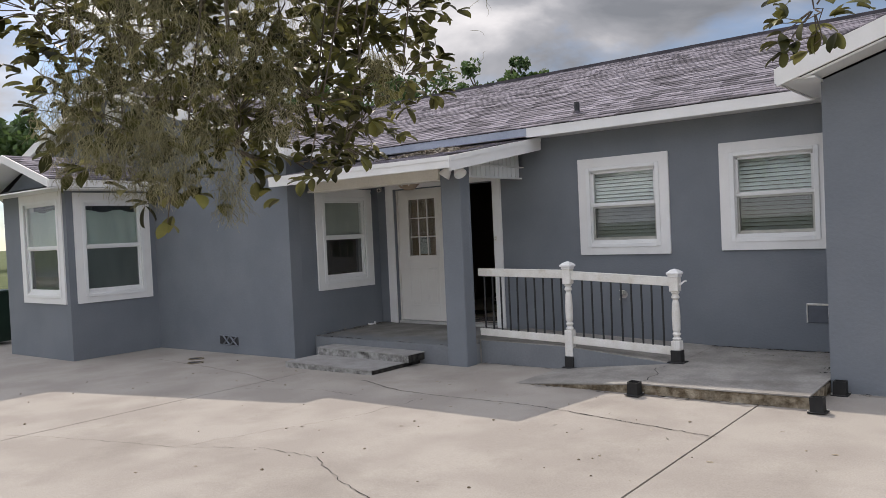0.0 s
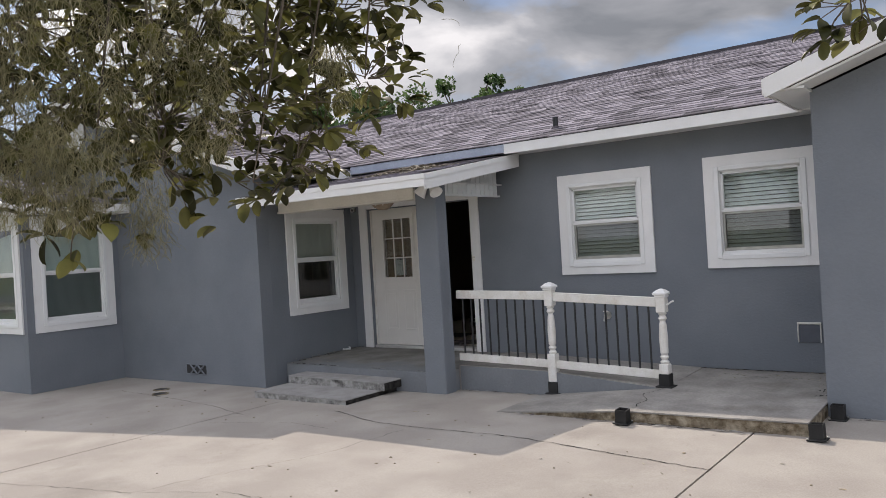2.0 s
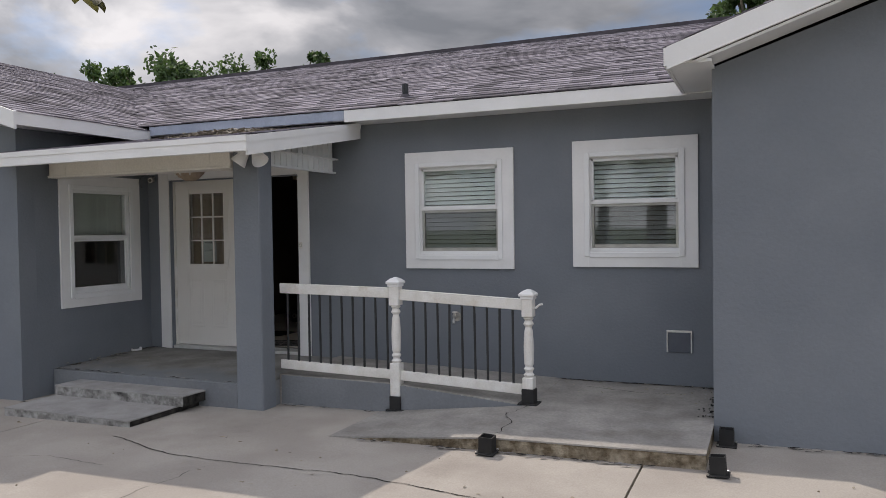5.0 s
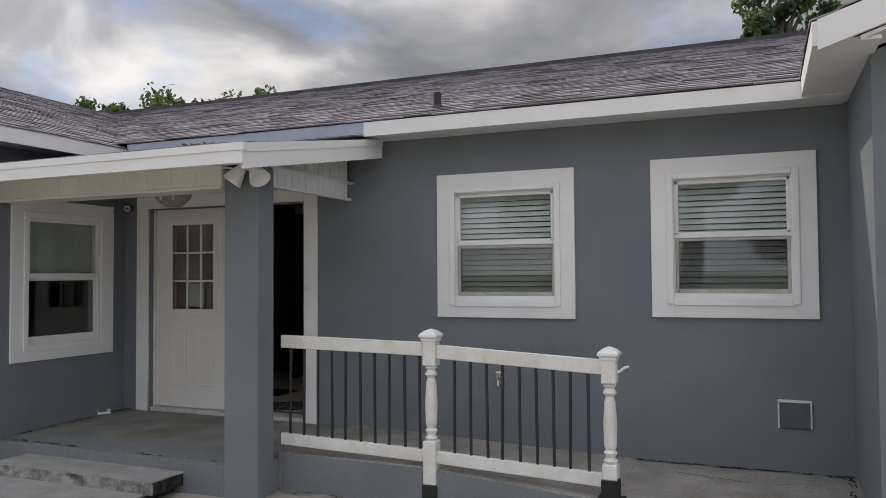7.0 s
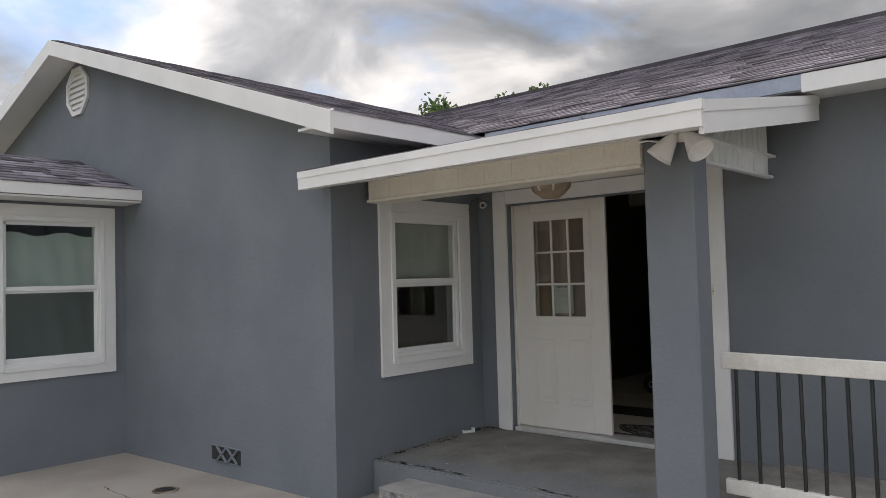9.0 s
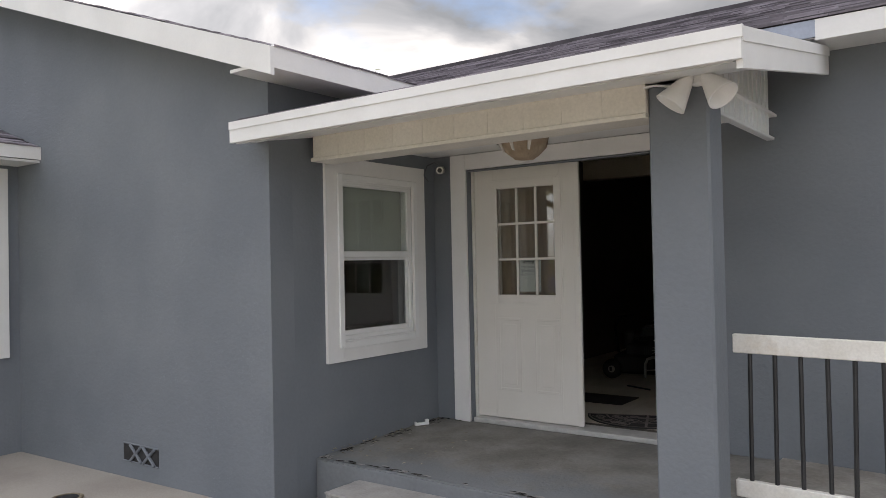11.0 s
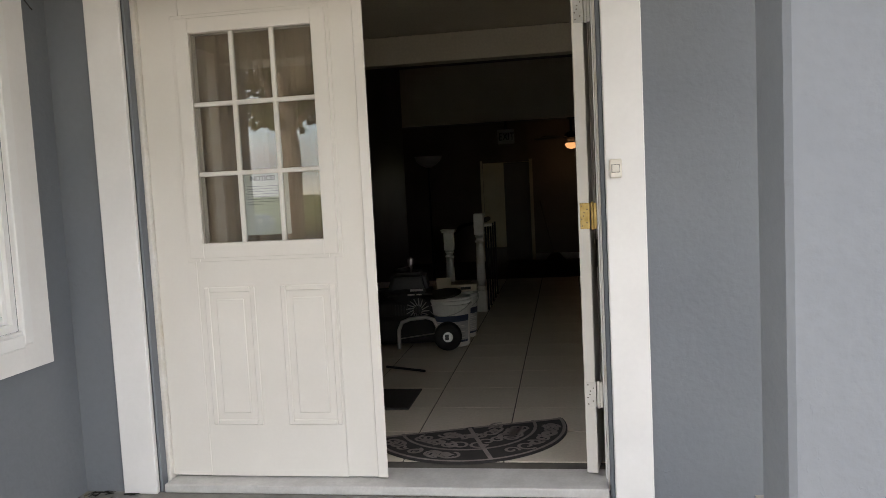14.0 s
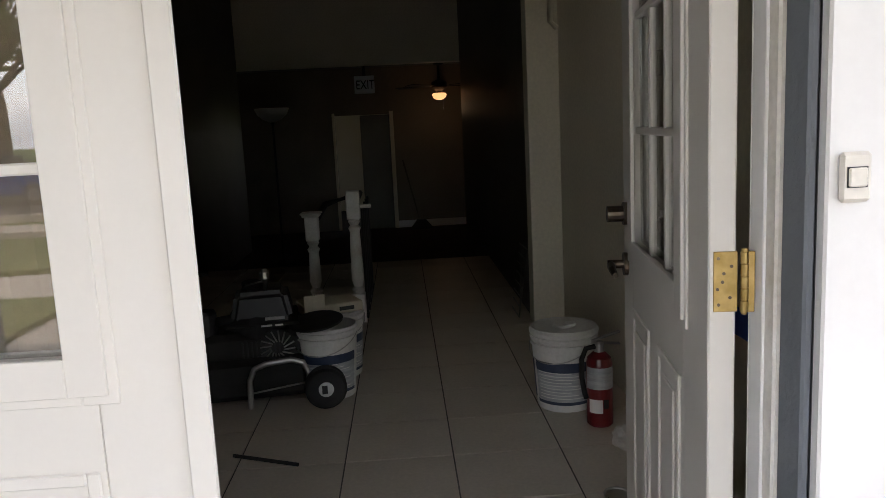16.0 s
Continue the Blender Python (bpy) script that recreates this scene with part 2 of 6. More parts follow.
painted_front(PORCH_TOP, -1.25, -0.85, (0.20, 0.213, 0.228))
NEAR_BLACK = material("black_mildew", (0.018, 0.017, 0.016), (0.06, 0.056, 0.05), 0.95, 16.0, 80, 0.7, 0.01, spec=0.1)
ALU = material("satin_aluminium", (0.50, 0.49, 0.47), (0.60, 0.59, 0.57), 0.5, 9.0, 90, 0.1, 0.001)
CRACK = material("crack", (0.02, 0.018, 0.016), (0.05, 0.045, 0.04), 1.0, 10, 60, 0.3, 0.004, spec=0.1)
SHINGLE = material("asphalt_shingle", (0.185, 0.168, 0.19), (0.27, 0.25, 0.275), 0.95, 5.0, 220, 0.6, 0.006, vary=0.56, spec=0.15)
ROOF_DECK = material("roof_underlay", (0.07, 0.065, 0.07), (0.10, 0.09, 0.10), 0.95, 5.0, 150, 0.4, 0.004, spec=0.1)
BLACK = material("black_metal", (0.015, 0.015, 0.016), (0.03, 0.03, 0.032), 0.45, 8.0, 80, 0.1, 0.002)
RUBBER = material("black_plastic", (0.010, 0.010, 0.010), (0.022, 0.021, 0.020), 0.75, 8.0, 80, 0.15, 0.002)
STEEL = material("dull_steel", (0.42, 0.41, 0.39), (0.55, 0.54, 0.52), 0.35, 9.0, 90, 0.1, 0.001, metal=1.0)
BRASS = material("brass", (0.40, 0.28, 0.10), (0.56, 0.41, 0.18), 0.5, 30.0, 90, 0.2, 0.001, metal=1.0)
DOOR_WHITE = material("door_paint", (0.755, 0.72, 0.665), (0.80, 0.768, 0.715), 0.42, 2.0, 70, 0.03, 0.001, grain=0.02)
PANE = glass("window_pane", (0.965, 0.985, 0.975), 0.97, 0.01, 0.04)
PANE_SCREEN = glass("screened_pane", (0.76, 0.775, 0.775), 0.9, 0.03, 0.075)
PANE_DOOR = glass("door_pane", (0.9, 0.9, 0.88), 0.95, 0.01, 0.08)
BLIND = material("blind_slat", (0.66, 0.69, 0.67), (0.72, 0.75, 0.73), 0.5, 4.0, 60, 0.05, 0.002)
SHEET = material("curtain_fabric", (0.52, 0.60, 0.56), (0.62, 0.69, 0.64), 0.9, 3.0, 90, 0.3, 0.01, through_light=0.3)
TAN = material("tan_curtain", (0.34, 0.27, 0.20), (0.40, 0.32, 0.24), 0.9, 5.0, 90, 0.2, 0.004)
LEAF = material("oak_leaf", (0.052, 0.058, 0.017), (0.15, 0.148, 0.045), 0.42, 9.0, 60, 0.2, 0.002, vary=0.75, spec=0.35, through_light=0.36)
LEAF_FAR = material("far_leaf", (0.04, 0.075, 0.025), (0.075, 0.125, 0.04), 0.6, 2.0, 20, 0.2, 0.01, vary=0.4, through_light=0.3)
BARK = material("bark", (0.10, 0.08, 0.06), (0.19, 0.155, 0.12), 0.95, 8.0, 40, 0.9, 0.03, stretch=(1, 1, 0.25))
MOSS = material("spanish_moss", (0.23, 0.215, 0.12), (0.40, 0.375, 0.23), 0.95, 9.0, 70, 0.2, 0.002, vary=0.35, through_light=0.4)
GRASS = material("lawn", (0.06, 0.085, 0.02), (0.11, 0.13, 0.035), 0.95, 1.5, 60, 0.6, 0.03, c=(0.14, 0.12, 0.06), cover=0.3)
ASPHALT = material("asphalt", (0.045, 0.045, 0.047), (0.065, 0.065, 0.066), 0.9, 2.0, 120, 0.5, 0.006)
INT_CREAM = material("cream_wall", (0.80, 0.74, 0.60), (0.84, 0.785, 0.65), 0.6, 1.5, 50, 0.15, 0.003)
# darkened base colour carries the dimness deep in the hall
INT_DIM = material("dark_olive_wall", (0.115, 0.104, 0.085), (0.14, 0.128, 0.105), 0.45, 1.5, 50, 0.15, 0.003)
TILE = material("floor_tile", (0.66, 0.59, 0.50), (0.72, 0.65, 0.56), 0.4, 3.0, 60, 0.08, 0.002, c=(0.55, 0.48, 0.40), cover=0.3, vary=0.05)
GROUT = material("grout", (0.10, 0.09, 0.08), (0.15, 0.135, 0.12), 0.95, 6.0, 60, 0.3, 0.003)
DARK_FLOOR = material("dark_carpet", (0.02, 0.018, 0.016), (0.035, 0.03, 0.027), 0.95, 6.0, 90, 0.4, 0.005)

BRONZE = material("aged_bronze", (0.09, 0.07, 0.055), (0.16, 0.13, 0.10), 0.35, 20.0, 90, 0.1, 0.001, metal=1.0)

# ---------------- mesh helpers ----------------


def box(bm, x0, x1, y0, y1, z0, z1, bevel=0.0):
    vs = [bm.verts.new((x, y, z)) for x in (x0, x1) for y in (y0, y1) for z in (z0, z1)]
    fs = [bm.faces.new([vs[i] for i in q]) for q in ((0, 1, 3, 2), (4, 6, 7, 5), (0, 4, 5, 1), (2, 3, 7, 6), (0, 2, 6, 4), (1, 5, 7, 3))]
    if bevel:
        es = {e for f in fs for e in f.edges}
        bmesh.ops.bevel(bm, geom=list(es), offset=bevel, segments=1, affect="EDGES")
    return vs


def prism(bm, corners, thick):
    """A slab: the corners' polygon, and the same moved by the vector thick."""
    a = [bm.verts.new(c) for c in corners]
    b = [bm.verts.new(Vector(c) + Vector(thick)) for c in corners]
    bm.faces.new(a)
    bm.faces.new(b[::-1])
    for i in range(len(a)):
        j = (i + 1) % len(a)
        bm.faces.new((a[i], b[i], b[j], a[j]))


def lathe(bm, profile, seg=16, centre=(0, 0, 0), square=()):
    """Turns (radius, height) pairs round z."""
    rings = []
    for r, z in profile:
        rings.append([bm.verts.new((centre[0] + r * math.cos(2 * math.pi * (k + 0.5) / seg), centre[1] + r * math.sin(2 * math.pi * (k + 0.5) / seg), centre[2] + z)) for k in range(seg)])
    for a, b in zip(rings, rings[1:]):
        for k in range(seg):
            bm.faces.new((a[k], a[(k + 1) % seg], b[(k + 1) % seg], b[k]))
    bm.faces.new(rings[0][::-1])
    bm.faces.new(rings[-1])


def tube(bm, points, radii, seg=7):
    """A round bar along points."""
    rings = []
    pts = [Vector(p) for p in points]
    for i, p in enumerate(pts):
        d = (pts[min(i + 1, len(pts) - 1)] - pts[max(i - 1, 0)]).normalized()
        u = d.orthogonal().normalized() if not rings else (u - d * u.dot(d)).normalized()
        v = d.cross(u)
        r = radii[i] if isinstance(radii, (list, tuple)) else radii
        rings.append([bm.verts.new(p + r * (math.cos(2 * math.pi * k / seg) * u + math.sin(2 * math.pi * k / seg) * v)) for k in range(seg)])
    for a, b in zip(rings, rings[1:]):
        for k in range(seg):
            bm.faces.new((a[k], a[(k + 1) % seg], b[(k + 1) % seg], b[k]))
    bm.faces.new(rings[0][::-1])
    bm.faces.new(rings[-1])


def part(name, bm, mat, parent=None, label="", smooth=False):
    me = bpy.data.meshes.new(name)
    bmesh.ops.recalc_face_normals(bm, faces=bm.faces)
    bm.to_mesh(me)
    bm.free()
    me.materials.append(mat)
    if smooth:
        for f in me.polygons:
            f.use_smooth = True
    ob = new(name, me)
    if parent:
        ob.parent = parent
    if label:
        ob["label"] = label
    return ob


def slab(name, mat, dims, parent=None, label="", bevel=0.004):
    bm = bmesh.new()
    box(bm, *dims, bevel=bevel)
    return part(name, bm, mat, parent, label)


def thing(name, label, category, m, group="", kind=""):
    ob = new(name)
    ob.empty_display_size = 0.1
    ob.matrix_world = m
    return tagged(ob, label, category, group, kind)


def structure(ob, label):
    return tagged(ob, label, "", "", "structure")


def wall(name, mat, label, m, w, z0, z1, thick, holes=()):
    """A wall in local x and z from (0, z0) to (w, z1), its outer face at y 0, with openings (x0, x1, z0, z1) right through."""
    xs = sorted({0.0, w, *[h[0] for h in holes], *[h[1] for h in holes]})
    zs = sorted({z0, z1, *[h[2] for h in holes], *[h[3] for h in holes]})

    def solid(i, j):
        if i < 0 or j < 0 or i >= len(xs) - 1 or j >= len(zs) - 1:
            return False
        cx, cz = (xs[i] + xs[i + 1]) / 2, (zs[j] + zs[j + 1]) / 2
        return not any(h[0] < cx < h[1] and h[2] < cz < h[3] for h in holes)

    bm = bmesh.new()
    for i in range(len(xs) - 1):
        for j in range(len(zs) - 1):
            if not solid(i, j):
                continue
            a, b, c, d = xs[i], xs[i + 1], zs[j], zs[j + 1]
            bm.faces.new([bm.verts.new(v) for v in ((a, 0, c), (b, 0, c), (b, 0, d), (a, 0, d))])
            bm.faces.new([bm.verts.new(v) for v in ((a, thick, c), (a, thick, d), (b, thick, d), (b, thick, c))])
            for di, dj, q in ((-1, 0, ((a, c), (a, d))), (1, 0, ((b, c), (b, d))), (0, -1, ((a, c), (b, c))), (0, 1, ((a, d), (b, d)))):
                if not solid(i + di, j + dj):
                    (x1, v1), (x2, v2) = q
                    bm.faces.new([bm.verts.new(v) for v in ((x1, 0, v1), (x2, 0, v2), (x2, thick, v2), (x1, thick, v1))])
    bmesh.ops.remove_doubles(bm, verts=bm.verts, dist=0.0005)
    ob = part(name, bm, mat)
    ob.matrix_world = m
    return structure(ob, label)


# ---------------- ground ----------------


def ground_z(x):
    """The yard rises gently along x."""
    return 0.013 * max(-8.0, min(9.0, x))


bm = bmesh.new()
gx = [-3000, -300, -60, -20, -8, 0, 9, 20, 60, 300, 3000]
gy = [-3000, -300, -60, -30, -20, -14, 0, 14, 40, 300, 3000]
grid = [[bm.verts.new((x, y, ground_z(x) - 0.03)) for y in gy] for x in gx]
for i in range(len(gx) - 1):
    for j in range(len(gy) - 1):
        bm.faces.new((grid[i][j], grid[i + 1][j], grid[i + 1][j + 1], grid[i][j + 1]))
structure(part("ground", bm, GRASS), "patchy green lawn round the house")

# concrete drive in large cast bays, with open joints between them
drive = structure(new("driveway"), "pale cracked concrete driveway in front of the house")
SLAB_X = [-13.0, -8.6, -3.8, 0.98, 6.27, 11.3, 15.0]
SLAB_Y = [-13.0, -7.9, 0.0]
for i in range(len(SLAB_X) - 1):
    for j in range(len(SLAB_Y) - 1):
        a, b, c, d = SLAB_X[i] + 0.008, SLAB_X[i + 1] - 0.008, SLAB_Y[j] + 0.005, SLAB_Y[j + 1] - 0.005
        bm = bmesh.new()
        cuts = sorted({a, b, *[v for v in (-8.0, 9.0) if a < v < b]})
        for p, q in zip(cuts, cuts[1:]):
            prism(bm, [(p, c, ground_z(p)), (q, c, ground_z(q)), (q, d, ground_z(q)), (p, d, ground_z(p))], (0, 0, -0.1))
        part("concrete_slab", bm, CONCRETE, drive)
bm = bmesh.new()
prism(bm, [(-13, -13, ground_z(-13) - 0.06), (15, -13, ground_z(15) - 0.06), (15, 0, ground_z(15) - 0.06), (-13, 0, ground_z(-13) - 0.06)], (0, 0, -0.01))
part("joint_filler", bm, CRACK, drive)


def crack(points, width=0.006, level=None):
    """A wandering hairline crack in the slab."""
    bm = bmesh.new()
    pts = []
    for (x0, y0), (x1, y1) in zip(points, points[1:]):
        n = max(2, int(math.hypot(x1 - x0, y1 - y0) / 0.06))
        for k in range(n):
            f = k / n
            jx = 0.05 * noise.noise((x0 * 3 + f * 5, y0 * 3, f * 4.0)) + random.uniform(-0.006, 0.006)
            pts.append((x0 + (x1 - x0) * f + jx, y0 + (y1 - y0) * f + random.uniform(-0.012, 0.012)))
    last = None
    for i, (x, y) in enumerate(pts):
        w = width * random.uniform(0.35, 1.0)
        z = (ground_z(x) if level is None else level(x, y)) + 0.004
        row = (bm.verts.new((x - w / 2, y - w / 2, z)), bm.verts.new((x + w / 2, y + w / 2, z)))
        if last:
            bm.faces.new((last[0], row[0], row[1], last[1]))
        last = row
    return part("crack", bm, CRACK, drive)


crack([(-0.4, -6.4), (1.3, -5.7), (2.7, -5.33), (3.4, -5.0), (3.97, -4.98), (4.6, -5.3), (5.0, -5.45), (5.3, -5.8)], 0.007)
crack([(2.7, -5.33), (3.0, -4.6), (3.3, -3.9), (3.4, -2.95)], 0.006)
crack([(6.7, -5.2), (7.6, -4.4), (8.4, -4.1)], 0.007)
crack([(1.15, -3.5), (2.06, -3.18), (2.7, -3.25)], 0.005)
crack([(6.33, -3.18), (5.6, -3.06), (4.9, -2.92), (4.4, -2.86), (3.5, -2.88), (2.86, -2.86), (2.03, -2.56)], 0.012)
crack([(1.15, -3.1), (0.4, -2.9), (-0.6, -2.75), (-2.2, -2.6)], 0.009)



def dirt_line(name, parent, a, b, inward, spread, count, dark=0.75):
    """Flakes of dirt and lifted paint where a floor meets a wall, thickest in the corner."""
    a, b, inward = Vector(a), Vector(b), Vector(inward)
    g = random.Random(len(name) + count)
    for mat, share in ((NEAR_BLACK, dark), (STEP_TOP, 1 - dark)):
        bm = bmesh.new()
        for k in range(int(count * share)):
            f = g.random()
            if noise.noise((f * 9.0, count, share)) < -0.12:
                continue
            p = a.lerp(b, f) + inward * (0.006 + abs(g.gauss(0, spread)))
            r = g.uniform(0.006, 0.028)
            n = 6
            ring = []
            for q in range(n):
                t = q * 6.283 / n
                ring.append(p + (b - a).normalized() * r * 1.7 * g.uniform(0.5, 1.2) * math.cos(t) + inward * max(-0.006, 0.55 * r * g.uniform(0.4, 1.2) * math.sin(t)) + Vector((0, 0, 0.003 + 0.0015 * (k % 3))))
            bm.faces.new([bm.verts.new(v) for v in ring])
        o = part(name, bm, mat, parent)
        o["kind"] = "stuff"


# small hollows and rust stains where the surface has spalled
for k in range(26):
    x, y = random.uniform(0.5, 8.0), random.uniform(-6.2, -2.2)
    r = random.uniform(0.008, 0.03)
    bm = bmesh.new()
    ring = [bm.verts.new((x + r * random.uniform(0.5, 1.3) * math.cos(a), y + 0.5 * r * random.uniform(0.5, 1.3) * math.sin(a), ground_z(x) + 0.003)) for a in [q * 0.7 for q in range(9)]]
    bm.faces.new(ring)
    part("spalled_spot", bm, CONCRETE_DARK, drive)

# ---------------- house shell ----------------
EAVE_Y, EAVE_Z, PITCH = -0.35, 2.96, 0.338
RIDGE_Y = 5.0
RIDGE_Z = EAVE_Z + PITCH * (RIDGE_Y - EAVE_Y)
W2 = (3.54, 4.73, 1.295, 2.505)
W3 = (5.325, 6.476, 1.32, 2.525)
T = 0.15


def inner(w):
    return (w[0] + T, w[1] - T, w[2] + T, w[3] - T)


wall("wall_main", STUCCO, "grey-blue painted stucco front wall with door and windows", pose(0, 0, 0), 6.68, -0.1, 2.9, 0.2, [(0.33, 2.2, 0.3, 2.40), inner(W2), inner(W3)])
W1 = (-1.31, -0.168, 0.9, 2.365)
wall("wall_porch_side", STUCCO, "grey-blue stucco side wall beside the porch", pose(0, -1.6, 0, 0, 0, 90), 1.6, -0.15, 2.9, 0.2, [(W1[0] + 1.6 + T, W1[1] + 1.6 - T, W1[2] + T, W1[3] - T)])
# gable wall of the left wing, pentagon closed above by two slopes
WING_Y, WING_X, GAB_X, GAB_Z, WSLOPE = -1.8, 0.0, -4.46, 4.50, 0.335
bm = bmesh.new()
prism(bm, [(0, -1.8, -0.15), (0, -1.8, 2.93), (GAB_X, -1.8, GAB_Z - 0.09), (-8.92, -1.8, 2.93), (-8.92, -1.8, -0.25)], (0, 0.2, 0))
structure(part("wall_gable", bm, STUCCO), "grey-blue stucco gable wall of the side wing")
wall("wall_wing_west", STUCCO, "plain stucco outer wall", pose(-8.92, -1.6, 0, 0, 0, 90), 15.6, -0.3, 2.93, 0.2)
# right wing
bm = bmesh.new()
prism(bm, [(6.68, -1.3, -0.05), (6.68, -1.3, 2.86), (10.6, -1.3, 4.15), (14.5, -1.3, 2.86), (14.5, -1.3, -0.05)], (0, 0.2, 0))
structure(part("wall_right_gable", bm, STUCCO), "grey-blue stucco gable wall of the second wing")
wall("wall_right_side", STUCCO, "grey-blue stucco side wall of the second wing", pose(6.68, 0.0, 0, 0, 0, -90), 1.1, -0.05, 2.9, 0.2)
wall("wall_right_east", STUCCO, "plain stucco outer wall", pose(14.5, -1.1, 0, 0, 0, 90), 15.1, -0.1, 2.86, 0.2)
wall("wall_back", STUCCO, "plain stucco rear wall", pose(-8.92, 14.0, 0), 23.4, -0.5, 3.6, 0.2, [(10.9, 12.3, 0.9, 2.2)])


# ---------------- roofs ----------------
def slope_patch(name, label, corners, thick=0.09):
    bm = bmesh.new()
    prism(bm, corners, (0, 0, -thick))
    return structure(part(name, bm, ROOF_DECK), label)


def main_z(y):
    return EAVE_Z + PITCH * (y - EAVE_Y)


WE_X, WE_Z = 0.38, 2.905


def wing_z(x):
    return WE_Z + WSLOPE * (WE_X - x)


APEX_Z = wing_z(GAB_X)
VAL_Y = EAVE_Y + (APEX_Z - EAVE_Z) / PITCH
roof_main = slope_patch("roof", "long low roof slope with weathered purple-grey asphalt shingles", [(0.38, EAVE_Y, main_z(EAVE_Y)), (6.9, EAVE_Y, main_z(EAVE_Y)), (14.9, EAVE_Y, main_z(EAVE_Y)), (14.9, RIDGE_Y, RIDGE_Z), (-9.2, RIDGE_Y, RIDGE_Z), (-9.2, VAL_Y, APEX_Z), (GAB_X, VAL_Y, APEX_Z)])
roof_rear = slope_patch("roof_rear", "rear roof slope", [(-9.2, RIDGE_Y, RIDGE_Z), (14.9, RIDGE_Y, RIDGE_Z), (14.9, 14.4, 3.6), (-9.2, 14.4, 3.6)])
roof_wing = slope_patch("roof_wing", "shingled roof slope of the side wing", [(WE_X, -2.1, WE_Z), (WE_X, EAVE_Y, WE_Z), (GAB_X, VAL_Y, APEX_Z), (GAB_X, -2.1, APEX_Z)])
roof_wing_far = slope_patch("roof_wing_far", "far roof slope of the side wing", [(GAB_X, -2.1, APEX_Z), (GAB_X, VAL_Y, APEX_Z), (-9.3, VAL_Y, WE_Z), (-9.3, -2.1, WE_Z)])
# right wing roof: eave over x 6.4
RW_X, RW_Z = 6.40, 2.98
roof_right = slope_patch("roof_right", "shingled roof slope of the second wing", [(RW_X, -1.62, RW_Z), (RW_X, EAVE_Y, RW_Z), (10.6, VAL_Y, RW_Z + 0.335 * 4.2), (10.6, -1.62, RW_Z + 0.335 * 4.2)])
roof_right_far = slope_patch("roof_right_far", "far slope of the second wing's roof", [(10.6, -1.62, RW_Z + 0.335 * 4.2), (10.6, VAL_Y, RW_Z + 0.335 * 4.2), (14.9, VAL_Y, RW_Z), (14.9, -1.62, RW_Z)])
# black ridge line
bm = bmesh.new()
box(bm, -9.2, 14.9, RIDGE_Y - 0.1, RIDGE_Y + 0.1, RIDGE_Z - 0.03, RIDGE_Z + 0.035)
structure(part("ridge_cap", bm, ROOF_DECK), "dark ridge cap along the roof")


def board(name, a, b, tall, thick, mat=WHITE, label="white painted fascia board"):
    """A fascia board whose top runs from a to b."""
    a, b = Vector(a), Vector(b)
    side = Vector((b - a).to_2d().to_3d()).cross(Vector((0, 0, 1))).normalized() * thick
    bm = bmesh.new()
    prism(bm, [a, b, b - Vector((0, 0, tall)), a - Vector((0, 0, tall))], side)
    return structure(part(name, bm, mat), label)


board("fascia_main", (3.02, EAVE_Y, 2.945), (6.42, EAVE_Y, 2.945), 0.12, 0.025)
board("fascia_main", (0.40, EAVE_Y, 2.945), (3.02, EAVE_Y, 2.945), 0.10, 0.022, FLASHING, "blue-grey metal flashing along the eave")
board("fascia_wing_eave", (WE_X, -2.1, 2.91), (WE_X, EAVE_Y, 2.91), 0.14, 0.025)
board("rake_wing", (GAB_X, -2.1, APEX_Z - 0.01), (WE_X + 0.025, -2.1, WE_Z - 0.01), 0.17, 0.03)
board("rake_wing", (-9.3, -2.1, WE_Z - 0.01), (GAB_X, -2.1, APEX_Z - 0.01), 0.17, 0.03)
board("fascia_right_eave", (RW_X, EAVE_Y, 2.97), (RW_X, -1.62, 2.97), 0.13, 0.025)
board("rake_right", (RW_X, -1.62, 2.97), (10.6, -1.62, 2.97 + 0.335 * 4.2), 0.16, 0.03)


def soffit(name, corners):
    bm = bmesh.new()
    prism(bm, corners, (0, 0, 0.02))
    return structure(part(name, bm, VINYL), "white vinyl soffit under the eave")


soffit("soffit_main", [(0.2, EAVE_Y, 2.84), (6.66, EAVE_Y, 2.84), (6.66, 0, 2.84), (0.2, 0, 2.84)])
soffit("soffit_wing", [(0.0, -2.1, 2.80), (WE_X, -2.1, 2.80), (WE_X, -0.02, 2.80), (0.0, -0.02, 2.80)])
soffit("soffit_rake", [(0.0, -2.1, wing_z(0.0) - 0.165), (0.0, -1.8, wing_z(0.0) - 0.165), (GAB_X, -1.8, APEX_Z - 0.165), (GAB_X, -2.1, APEX_Z - 0.165)])
soffit("soffit_rake", [(-9.3, -2.1, WE_Z - 0.165), (-9.3, -1.8, WE_Z - 0.165), (GAB_X, -1.8, APEX_Z - 0.165), (GAB_X, -2.1, APEX_Z - 0.165)])
soffit("soffit_right", [(RW_X, -1.6, 2.85), (6.7, -1.6, 2.85), (6.7, 0, 2.85), (RW_X, 0, 2.85)])
soffit("soffit_right_rake", [(6.6, -1.62, 2.85), (10.6, -1.62, 4.2), (10.6, -1.3, 4.2), (6.6, -1.3, 2.85)])

